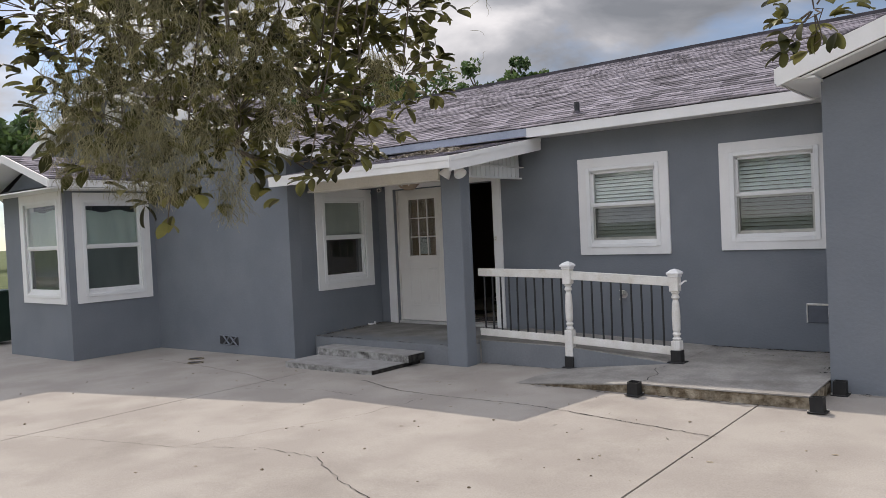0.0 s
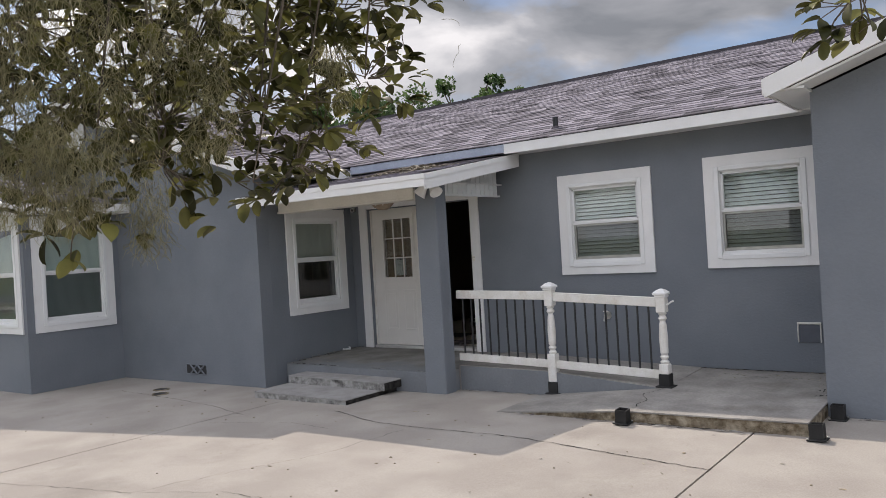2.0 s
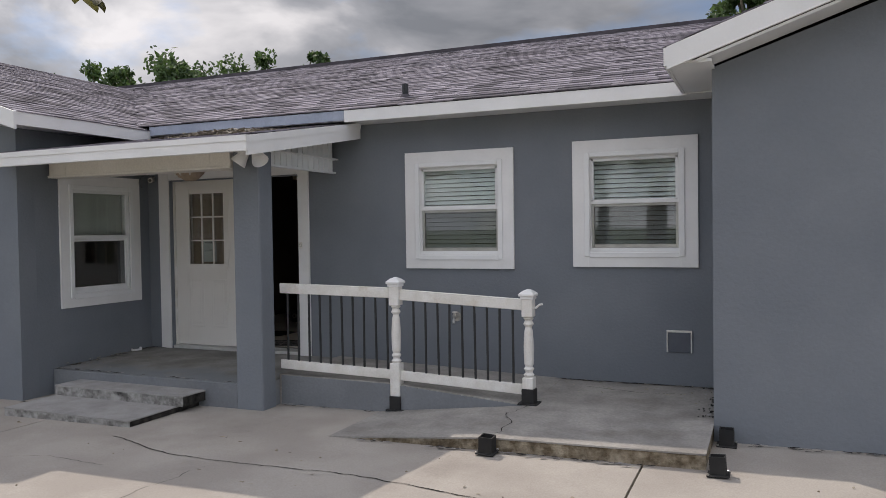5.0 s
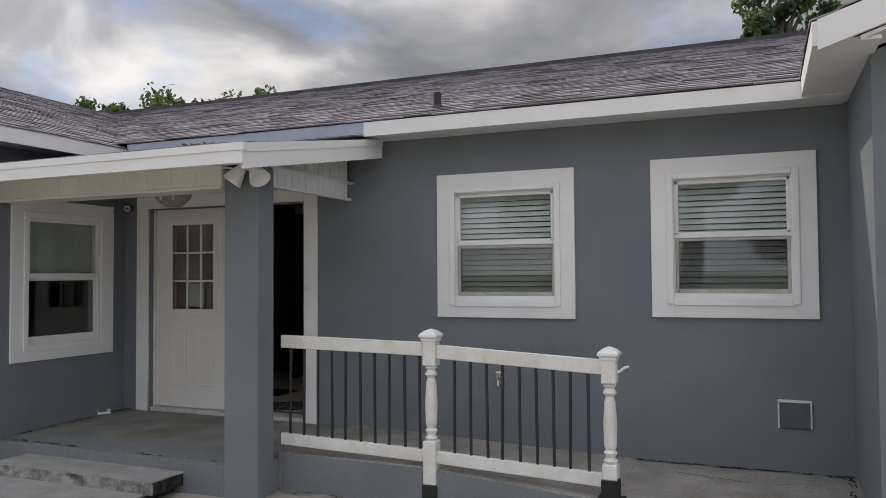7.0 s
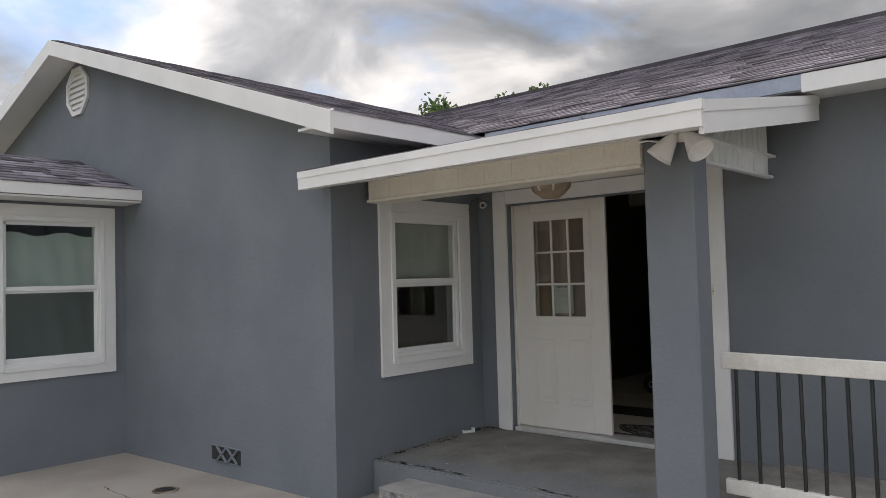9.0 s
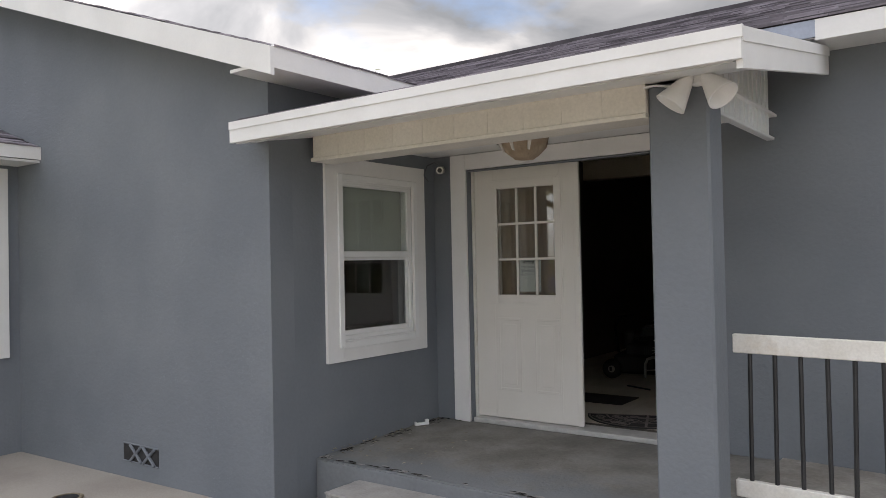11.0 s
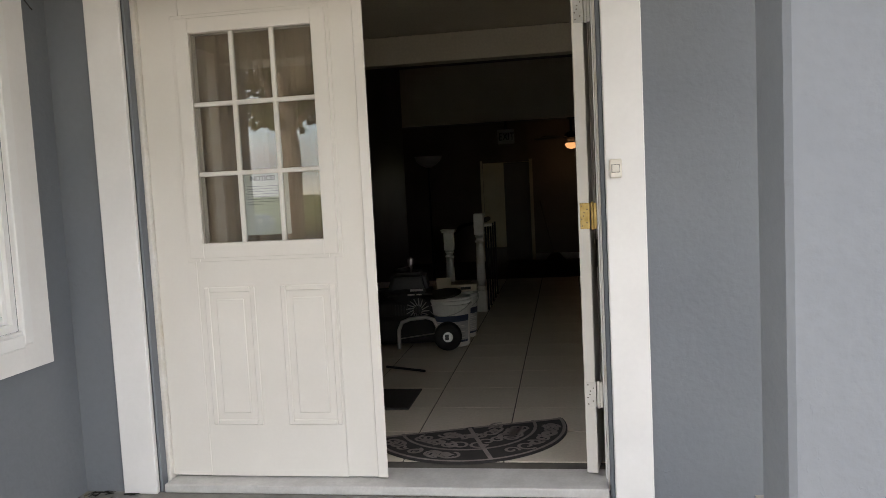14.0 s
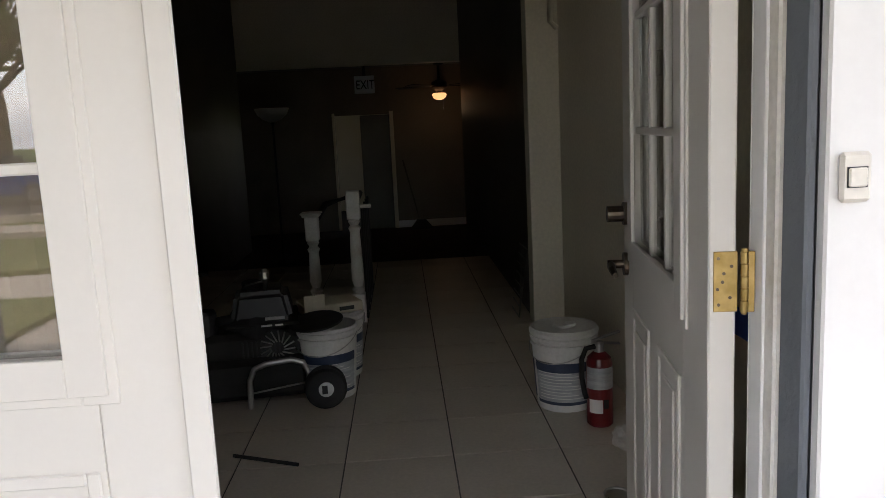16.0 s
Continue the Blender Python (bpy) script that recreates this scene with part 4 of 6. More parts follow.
door_1, q1 = door_leaf("door_1", "closed white half-glazed door leaf with nine panes", pose(D0, 0.075, DZ), 1)
door_2, q2 = door_leaf("door_2", "white half-glazed door leaf standing open inwards", pose(2.095, 0.14, DZ, 0, 0, -98), -1)
for z, mat, lab in ((0.27, WHITE_WORN, "painted-over hinge"), (0.975, BRASS, "worn brass hinge"), (1.76, ALU, "dull grey hinge")):
    bm = bmesh.new()
    box(bm, 0.0, 0.003, 0.008, 0.046, z, z + 0.10, bevel=0.0008)
    knuckle = []
    for k in range(5):
        knuckle += [(0.0058, z + k * 0.02), (0.0068, z + k * 0.02 + 0.0015), (0.0068, z + k * 0.02 + 0.0185), (0.0058, z + k * 0.02 + 0.0195)]
    lathe(bm, [(0.004, z - 0.004)] + knuckle + [(0.005, z + 0.105)], 12, (0.005, 0.056, 0))
    box(bm, 0.004, 0.007, 0.06, 0.072, z, z + 0.10, bevel=0.0008)
    hinge = part("hinge", bm, mat, door_2, lab)
    bm = bmesh.new()
    for sy, sz in ((0.016, 0.012), (0.034, 0.024), (0.014, 0.038), (0.022, 0.05), (0.024, 0.064), (0.036, 0.076), (0.015, 0.089)):
        tube(bm, [(0.002, sy, z + sz), (0.0042, sy, z + sz)], 0.0028, 8)
    part("screw", bm, BRONZE, hinge)
for z, long in ((0.90, True), (1.04, False)):
    bm = bmesh.new()
    tube(bm, [(-0.86, -0.001, z), (-0.86, -0.012, z)], 0.032, 18)
    tube(bm, [(-0.86, -0.012, z), (-0.86, -0.055, z)], 0.012 if long else 0.022, 14)
    if long:
        tube(bm, [(-0.86, -0.045, z), (-0.80, -0.05, z - 0.004), (-0.755, -0.048, z - 0.012)], [0.011, 0.010, 0.008], 10)
    part("door_handle" if long else "deadbolt", bm, BRONZE, door_2, "dull metal lever handle" if long else "dull metal deadbolt")
# astragal on the closed leaf
q1("astragal", DOOR_WHITE, LW - 0.03, LW + 0.012, -0.008, 0.0, 0.0, LH)

# tan cloth behind the closed leaf's glass
bm = bmesh.new()
n = 30
g = [[bm.verts.new((0.53 + 0.60 * i / n, 0.145 + 0.006 * math.sin(i * 1.3), 1.28 + 0.95 * j)) for j in (0, 1)] for i in range(n + 1)]
for i in range(n):
    bm.faces.new((g[i][0], g[i + 1][0], g[i + 1][1], g[i][1]))
tagged(part("door_curtain", bm, TAN), "tan cloth hung inside the door glass", "curtain")
# ---------------- interior ----------------
FZ = 0.34
# cream wall darkened: dim, lamp-tanned light put into the base colour
FAR_DIM = material("tan_far_wall", (0.22, 0.19, 0.15), (0.26, 0.225, 0.18), 0.7, 1.5, 50, 0.15, 0.003)
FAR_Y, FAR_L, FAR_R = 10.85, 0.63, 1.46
bm = bmesh.new()
box(bm, -0.65, 6.6, 0.2, 6.6, 0.10, FZ - 0.006)
structure(part("floor", bm, GROUT), "grey-beige tiled hall floor with dark grout")
floor_ob = bpy.data.objects["floor"]
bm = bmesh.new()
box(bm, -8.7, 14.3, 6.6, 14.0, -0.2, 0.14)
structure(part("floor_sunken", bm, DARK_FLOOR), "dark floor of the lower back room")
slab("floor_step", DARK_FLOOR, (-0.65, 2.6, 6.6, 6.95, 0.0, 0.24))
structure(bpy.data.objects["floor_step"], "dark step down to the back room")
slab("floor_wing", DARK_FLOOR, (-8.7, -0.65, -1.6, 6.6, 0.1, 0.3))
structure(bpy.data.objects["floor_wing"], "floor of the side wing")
# deep hall walls and ceilings have their dimness put into the colour
for name, mat, dims, lab in (
    ("wall_hall_left", INT_DIM, (-0.65, -0.45, 0.2, 3.8, 0.1, 2.84), "hall wall, the hall's dimness put into its colour"),
    ("wall_hall_left", INT_DIM, (-0.65, -0.45, 3.8, 9.2, 0.1, 3.4), "hall wall, the hall's dimness put into its colour"),
    ("wall_entry_right", INT_CREAM, (2.62, 2.75, 0.2, 3.8, 0.1, 2.84), "cream painted entry wall"),
    ("wall_hall_right", INT_DIM, (2.44, 2.6, 3.96, 9.2, -0.2, 3.4), "hall wall with a sheen, the hall's dimness put into its colour"),
    ("door_jamb_hall", INT_CREAM, (2.42, 2.75, 3.8, 3.96, 0.1, 2.6), "cream painted opening jamb"),
    ("header_entry", INT_CREAM, (-0.45, 2.75, 3.8, 3.96, 2.6, 2.84), "cream header over the hall opening"),
    ("header_hall", INT_CREAM, (-0.65, 2.6, 9.2, 9.35, 2.5, 3.4), "cream header at the end of the hall"),
    ("ceiling_entry", INT_CREAM, (-0.45, 2.75, 0.2, 3.8, 2.84, 2.9), "entry ceiling"),
    ("ceiling_hall", INT_DIM, (-0.65, 2.6, 3.96, 9.35, 3.4, 3.45), "hall ceiling"),
    ("ceiling_back", INT_DIM, (-8.7, 14.3, 9.35, 14.0, 2.60, 2.7), "back room ceiling"),
    ("wall_far", FAR_DIM, (-3.0, FAR_L, FAR_Y, FAR_Y + 0.1, 0.1, 2.60), "far wall of the back room, dim lamplight put into its colour"),
    ("wall_far", FAR_DIM, (FAR_R, 6.0, FAR_Y, FAR_Y + 0.1, 0.1, 2.60), "far wall of the back room, dim lamplight put into its colour"),
    ("wall_far", FAR_DIM, (FAR_L, FAR_R, FAR_Y, FAR_Y + 0.1, 1.90, 2.60), "far wall of the back room, dim lamplight put into its colour"),
    ("wall_room_beyond", INT_CREAM, (-1.2, 1.6, 13.9, 13.98, 0.14, 2.58), "pale painted wall of the room beyond"),
    ("wall_room_beyond", INT_CREAM, (-1.3, -1.2, 10.95, 13.98, 0.14, 2.58), "pale painted wall of the room beyond"),
    ("wall_room_beyond", INT_CREAM, (3.9, 4.0, 10.95, 13.98, 0.14, 2.58), "pale painted wall of the room beyond"),
    ("baseboard", WHITE, (1.5, 3.0, FAR_Y - 0.02, FAR_Y, 0.14, 0.25), "white baseboard"),
    ("ceiling_rooms", WHITE, (2.75, 14.3, 0.2, 9.2, 2.75, 2.8), "room ceiling"),
    ("ceiling_wing", WHITE, (-8.7, -0.65, -1.6, 9.2, 2.75, 2.8), "room ceiling"),
):
    structure(slab(name, mat, dims, bevel=0.003), lab)
# tiles
TW, TH = 0.435, 0.395
tile_me = None
for i in range(-5, 3):
    for j in range(0, 17):
        x, y = 1.75 + i * TW, 0.27 + j * TH
        if x < -0.5 or y > 6.55:
            continue
        if tile_me is None:
            bm = bmesh.new()
            box(bm, 0.003, TW - 0.003, 0.003, TH - 0.003, -0.005, 0.0, bevel=0.0015)
            t = part("tile", bm, TILE, floor_ob)
            tile_me = t.data
        else:
            t = new("tile", tile_me)
            t.parent = floor_ob
        t.location = (x, y, FZ)

# ---------------- ramp railing ----------------
def rail_post(parent, x, y, z0, z_block, z_turn0, z_turn1, z_top, black):
    """A square post with a turned middle, a moulded cap and a black base sleeve."""
    w = 0.048
    bm = bmesh.new()
    box(bm, x - w, x + w, y - w, y + w, z0 + black, z_turn0, bevel=0.006)
    h = z_turn1 - z_turn0
    lathe(bm, [(0.030, z_turn0 - 0.005), (0.046, z_turn0 + 0.02), (0.028, z_turn0 + 0.04), (0.044, z_turn0 + 0.07), (0.030, z_turn0 + 0.09), (0.040, z_turn0 + 0.11), (0.044, z_turn0 + 0.5 * h), (0.036, z_turn1 - 0.12), (0.026, z_turn1 - 0.085), (0.045, z_turn1 - 0.06), (0.030, z_turn1 - 0.03), (0.044, z_turn1 - 0.012), (0.03, z_turn1 + 0.005)], 16, (x, y, 0))
    box(bm, x - w, x + w, y - w, y + w, z_turn1, z_top - 0.07, bevel=0.006)
    post = part("post", bm, WHITE_WORN, parent, "turned white post with peeling paint")
    bm = bmesh.new()
    box(bm, x - 0.056, x + 0.056, y - 0.056, y + 0.056, z_top - 0.085, z_top - 0.06, bevel=0.004)
    box(bm, x - 0.068, x + 0.068, y - 0.068, y + 0.068, z_top - 0.06, z_top - 0.035, bevel=0.005)
    lathe(bm, [(0.088, z_top - 0.035), (0.05, z_top - 0.012), (0.012, z_top)], 4, (x, y, 0))
    part("cap", bm, WHITE, post)
    bm = bmesh.new()
    box(bm, x - 0.054, x + 0.054, y - 0.054, y + 0.054, z0, z0 + black, bevel=0.004)
    box(bm, x - 0.085, x + 0.085, y - 0.075, y + 0.075, z0, z0 + 0.012, bevel=0.003)
    part("base_sleeve", bm, RUBBER, post, "black plastic post sleeve")
    return post


rail = thing("ramp_railing", "white wooden railing with thin black balusters beside the ramp", "railing", pose(0, 0, 0))
rail_post(rail, 3.957, -1.12, 0.07, 0, 0.50, 1.02, 1.275, 0.13)
rail_post(rail, 5.192, -1.09, 0.212, 0, 0.44, 0.95, 1.185, 0.13)
for (xa, ya, za), (xb, yb, zb), ba, bb in (((2.73, -1.14, 1.205), (3.91, -1.12, 1.18), 0.47, 0.435), ((4.005, -1.12, 1.165), (5.145, -1.09, 1.10), 0.43, 0.375)):
    for name, t0, t1, tall in (("top_rail", za, zb, 0.095), ("bottom_rail", ba, bb, 0.085)):
        bm = bmesh.new()
        prism(bm, [(xa, ya - 0.02, t0), (xb, yb - 0.02, t1), (xb, yb - 0.02, t1 - tall), (xa, ya - 0.02, t0 - tall)], (0, 0.04, 0))
        bmesh.ops.bevel(bm, geom=list(bm.edges), offset=0.004, segments=1, affect="EDGES")
        part(name, bm, WHITE_WORN, rail)
    count, first, pitch = (11, 2.692, 0.1175) if xa < 3 else (9, 4.132, 0.1151)
    for k in range(count):
        x = first + k * pitch
        if x < 2.74:
            continue
        f = (x - xa) / (xb - xa)
        y = ya + (yb - ya) * f
        lean = random.uniform(-0.008, 0.008)
        bm = bmesh.new()
        tube(bm, [(x + lean, y, ba + (bb - ba) * f - 0.01), (x, y, za + (zb - za) * f - 0.085)], 0.011, 8)
        part("baluster", bm, BLACK, rail)
bm = bmesh.new()
tube(bm, [(5.23, -1.09, 1.02), (5.26, -1.09, 1.03), (5.29, -1.09, 1.055), (5.315, -1.09, 1.06)], 0.009, 8)
part("hook", bm, WHITE, rail, "white handrail bracket left on the post")


def sleeve(x, y, z, lean=0.0):
    """An empty black post sleeve bolted to the slab."""
    s = thing("post_sleeve", "empty black plastic post sleeve on the ramp edge", "post base", pose(x, y, z, lean, lean), group="post sleeves")
    bm = bmesh.new()
    w, t, h = 0.05, 0.007, 0.125
    for d in ((-w, w, -w, -w + t), (-w, w, w - t, w), (-w, -w + t, -w + t, w - t), (w - t, w, -w + t, w - t)):
        box(bm, d[0], d[1], d[2], d[3], 0, h)
    part("sleeve", bm, RUBBER, s)
    bm = bmesh.new()
    box(bm, -0.07, 0.07, -0.07, 0.07, 0.0, 0.012, bevel=0.004)
    part("flange", bm, RUBBER, s)
    for dx in (-0.06, 0.06):
        bm = bmesh.new()
        lathe(bm, [(0.009, 0.012), (0.009, 0.02), (0.004, 0.023)], 8, (dx, dx, 0))
        part("bolt", bm, STEEL, s)
    return s


sleeve(5.18, -2.125, ground_z(5.2) + 0.01, 3)
sleeve(6.76, -2.13, ground_z(6.7) + 0.005, -3)
sleeve(6.775, -1.39, ground_z(6.8))

# ---------------- wall fittings ----------------
# foundation vent with a crossed lattice
fv = thing("foundation_vent", "recessed foundation vent with grey crossed lattice in the wall", "vent", pose(-1.73, -1.8, 0.115))
# no hole here: a black sheet paints the shade inside the vent
slab("opening", BLACK, (0.0, 0.46, -0.003, 0.0, 0.0, 0.125), fv, "black sheet in place of the recess's shade", 0)
for k in range(2):
    for s in (1, -1):
        bm = bmesh.new()
        x0 = 0.10 + 0.17 * k
        a, b = ((x0, 0.0), (x0 + 0.15, 0.125)) if s > 0 else ((x0, 0.125), (x0 + 0.15, 0.0))
        tube(bm, [(a[0], -0.012, a[1]), (b[0], -0.012, b[1])], 0.012, 6)
        part("lattice_bar", bm, STUCCO, fv)
for d in ((0, 0.46, -0.012, 0.0), (0, 0.46, 0.125, 0.137)):
    slab("edge", STUCCO, (d[0], d[1], -0.012, 0.0, d[2], d[3]), fv)
# crawl hatch
BLUE_STEEL = material("blue_grey_metal", (0.075, 0.085, 0.105), (0.10, 0.112, 0.135), 0.5, 6, 60, 0.1, 0.002, grain=0.05)
h = thing("wall_hatch", "small grey metal access hatch with a white frame on the wall", "hatch", pose(6.19, 0, 0.535))
for d in ((0, 0.225, 0.185, 0.205), (0, 0.012, 0, 0.185), (0.213, 0.225, 0, 0.185)):
    slab("frame", WHITE_WORN, (d[0], d[1], -0.022, 0.0, d[2], d[3]), h)
slab("cover", BLUE_STEEL, (0.012, 0.213, -0.012, 0.0, 0.0, 0.185), h)
# faucet
f = thing("outdoor_faucet", "old metal outdoor faucet on the stucco wall", "faucet", pose(4.10, 0, 0.80))
bm = bmesh.new()
tube(bm, [(0, 0.0, 0), (0, -0.05, 0), (0, -0.085, -0.02), (0, -0.10, -0.06)], [0.016, 0.015, 0.014, 0.017], 10)
part("spout", bm, STEEL, f)
bm = bmesh.new()
tube(bm, [(0, -0.05, 0.0), (0, -0.055, 0.045)], 0.007, 8)
lathe(bm, [(0.028, 0.045), (0.032, 0.05), (0.028, 0.056)], 10, (0, -0.055, 0))
part("handle", bm, WHITE_WORN, f)
bm = bmesh.new()
lathe(bm, [(0.05, -0.002), (0.05, 0.002)], 12)
p = part("escutcheon", bm, STEEL, f)
p.matrix_local = pose(0, -0.003, 0, 90)
# octagonal gable vent
ov = thing("gable_vent", "white octagonal louvred vent under the gable", "vent", pose(-4.46, -1.8, 3.98))
bm = bmesh.new()
R = 0.30
r0, r1, d = R, R - 0.055, 0.03
for k in range(8):
    a0, a1 = math.pi / 8 + k * math.pi / 4, math.pi / 8 + (k + 1) * math.pi / 4
    prism(bm, [(r0 * math.cos(a0), 0, r0 * math.sin(a0)), (r0 * math.cos(a1), 0, r0 * math.sin(a1)), (r1 * math.cos(a1), 0, r1 * math.sin(a1)), (r1 * math.cos(a0), 0, r1 * math.sin(a0))], (0, -d, 0))
part("frame", bm, WHITE, ov)
for k in range(7):
    z = -0.2 + k * 0.066
    w = min(R - 0.06, (R - 0.05) * 1.35 - abs(z) * 1.0) * 0.93
    bm = bmesh.new()
    prism(bm, [(-w, -0.004, z + 0.05), (w, -0.004, z + 0.05), (w, -0.024, z), (-w, -0.024, z)], (0, -0.004, 0))
    part("louvre", bm, WHITE, ov)
bm = bmesh.new()
bm.faces.new([bm.verts.new(((R - 0.04) * math.cos(math.pi / 8 + k * math.pi / 4), -0.003, (R - 0.04) * math.sin(math.pi / 8 + k * math.pi / 4))) for k in range(8)])
part("backing", bm, WHITE_WORN, ov)
# roof pipe
rp = thing("roof_vent_pipe", "dark plumbing vent pipe with a flashing on the roof", "pipe", pose(3.49, 0.12, main_z(0.12)))
bm = bmesh.new()
lathe(bm, [(0.035, -0.03), (0.035, 0.14), (0.028, 0.14), (0.028, 0.10)], 14)
part("pipe", bm, BLACK, rp)
bm = bmesh.new()
lathe(bm, [(0.06, -0.03), (0.06, 0.0), (0.042, 0.025), (0.036, 0.03)], 14)
part("flashing", bm, ROOF_DECK, rp)
# flood light on the column
fl = thing("flood_light", "twin white flood light on the porch column", "flood light", pose(2.70, -1.45, 2.45))
bm = bmesh.new()
box(bm, -0.045, 0.045, -0.05, 0.0, -0.03, 0.04, bevel=0.012)
part("junction_box", bm, WHITE, fl)
for s, lean in ((-1, -32), (1, 38)):
    bm = bmesh.new()
    lathe(bm, [(0.018, 0.03), (0.03, 0.0), (0.038, -0.02), (0.075, -0.13), (0.078, -0.14), (0.070, -0.14), (0.034, -0.03)], 16)
    o = part("lamp_head", bm, WHITE, fl, "white bell-shaped lamp shade", True)
    o.matrix_local = pose(s * 0.045, -0.07, -0.005, -18) @ pose(0, 0, 0, 0, -lean, 0)
bm = bmesh.new()
tube(bm, [(-0.05, -0.012, 0.01), (-0.14, -0.015, -0.012), (-0.22, -0.02, 0.005), (-0.28, -0.03, 0.0)], 0.006, 6)
part("wire", bm, WHITE, fl)
# porch lamp wrapped in torn masking paper
pl = thing("porch_lamp", "glass bowl ceiling lamp half wrapped in torn masking paper", "ceiling lamp", pose(1.30, -0.74, 2.475))
PAPER = material("masking_paper", (0.34, 0.255, 0.18), (0.46, 0.36, 0.26), 0.85, 12, 70, 0.4, 0.006, c=(0.62, 0.58, 0.52), cover=0.36)
bm = bmesh.new()
lathe(bm, [(0.15, 0.0), (0.155, -0.03), (0.15, -0.04)], 24)
part("canopy", bm, WHITE, pl)
bm = bmesh.new()
prof = [(0.178, -0.035), (0.172, -0.075), (0.15, -0.125), (0.11, -0.17), (0.06, -0.20), (0.015, -0.21)]
lathe(bm, prof, 28)
for v in bm.verts:
    v.co += 0.014 * noise.noise_vector(v.co * 14)
part("bowl", bm, PAPER, pl, "bowl wrapped in crumpled brown paper")
bm = bmesh.new()
n = 14
g = [[bm.verts.new((0.184 * math.cos(a) * (1 + 0.05 * math.sin(a * 7)), 0.184 * math.sin(a), z + 0.012 * math.sin(a * 5))) for z in (-0.015, -0.05, -0.085)] for a in [math.pi * (0.92 + 0.62 * k / n) for k in range(n + 1)]]
for i in range(n):
    for j in range(2):
        bm.faces.new((g[i][j], g[i + 1][j], g[i + 1][j + 1], g[i][j + 1]))
part("masking_tape", bm, WHITE_WORN, pl, "loose strip of white tape")
for k in range(3):
    bm = bmesh.new()
    a = 3.9 + k * 0.75
    prism(bm, [(0.165 * math.cos(a), 0.165 * math.sin(a), -0.09), (0.165 * math.cos(a + 0.16), 0.165 * math.sin(a + 0.16), -0.088), (0.13 * math.cos(a + 0.12), 0.13 * math.sin(a + 0.12), -0.16), (0.13 * math.cos(a + 0.02), 0.13 * math.sin(a + 0.02), -0.155)], (0.012 * math.cos(a), 0.012 * math.sin(a), 0))
    part("torn_tape", bm, WHITE_WORN, pl)
# camera under the porch ceiling
sc = thing("security_camera", "small grey bullet security camera on the corner trim", "security camera", pose(0.10, -0.05, 2.36))
bm = bmesh.new()
tube(bm, [(0.0, 0.05, 0.03), (0.02, 0.0, 0.02), (0.035, -0.04, 0.0)], 0.009, 8)
part("bracket", bm, STEEL, sc)
bm = bmesh.new()
tube(bm, [(0.02, 0.0, 0.0), (0.055, -0.075, -0.012)], 0.03, 14)
part("body", bm, STEEL, sc)
bm = bmesh.new()
tube(bm, [(0.055, -0.0755, -0.012), (0.058, -0.082, -0.013)], 0.019, 12)
part("lens", bm, BLACK, sc)
bm = bmesh.new()
tube(bm, [(0.02, 0.02, 0.02), (-0.01, -0.06, 0.06), (-0.04, -0.12, 0.03), (-0.045, -0.16, -0.05), (-0.03, -0.12, -0.10)], 0.003, 5)
part("wire", bm, BLACK, sc)
# white clip at the foot of the wall
cb = thing("conduit_clip", "white plastic clip lying against the wall on the porch", "clip", pose(0.06, -0.31, 0.297, 0, 0, 62))
for d in ((-0.06, 0.06, -0.012, 0.012, 0.0, 0.022), (0.035, 0.06, -0.012, 0.02, 0.022, 0.042), (-0.06, -0.045, -0.012, 0.015, 0.022, 0.03)):
    slab("body", VINYL, d, cb, bevel=0.003)
# door bell
db = thing("door_bell", "cream plastic door bell on the white door trim", "door bell", pose(2.232, -0.025, 1.545))
slab("plate", CREAM, (-0.0225, 0.0225, -0.012, 0.0, -0.035, 0.035), db, bevel=0.005)
slab("rim", BLACK, (-0.0145, 0.0145, -0.0135, -0.012, -0.0145, 0.0145), db, bevel=0)
slab("button", CREAM, (-0.0132, 0.0132, -0.017, -0.012, -0.0132, 0.0132), db, bevel=0.002)
# drain clean-outs set in the drive
for x, y in ((-1.55, -2.35), (-1.22, -2.58)):
    d = thing("drain_cover", "round dark drain clean-out in the concrete", "drain", pose(x, y, ground_z(x)), group="drain covers")
    bm = bmesh.new()
    lathe(bm, [(0.11, 0.0), (0.11, 0.008), (0.085, 0.010), (0.085, 0.004)], 20)
    part("rim", bm, CONCRETE_DARK, d)
    bm = bmesh.new()
    lathe(bm, [(0.08, 0.003), (0.08, 0.007), (0.02, 0.009)], 20)
    part("lid", bm, BLACK, d)
# bin by the far corner
tb = thing("wheeled_bin", "dark green wheeled rubbish bin beyond the bay", "bin", pose(-7.6, -2.75, ground_z(-7.6), 0, 0, 20))
BIN = material("green_bin_plastic", (0.012, 0.035, 0.022), (0.02, 0.05, 0.03), 0.45, 5, 60, 0.1, 0.003)
bm = bmesh.new()
vs = box(bm, -0.3, 0.3, -0.35, 0.35, 0.06, 0.98)
for v in vs:
    if v.co.z < 0.5:
        v.co.x *= 0.78
        v.co.y *= 0.74
part("body", bm, BIN, tb)
bm = bmesh.new()
box(bm, -0.32, 0.32, -0.38, 0.38, 0.98, 1.03, bevel=0.015)
part("lid", bm, BIN, tb)
for s in (-1, 1):
    bm = bmesh.new()
    tube(bm, [(s * 0.22, 0.28, 0.1), (s * 0.28, 0.28, 0.1)], 0.1, 16)
    part("wheel", bm, RUBBER, tb)
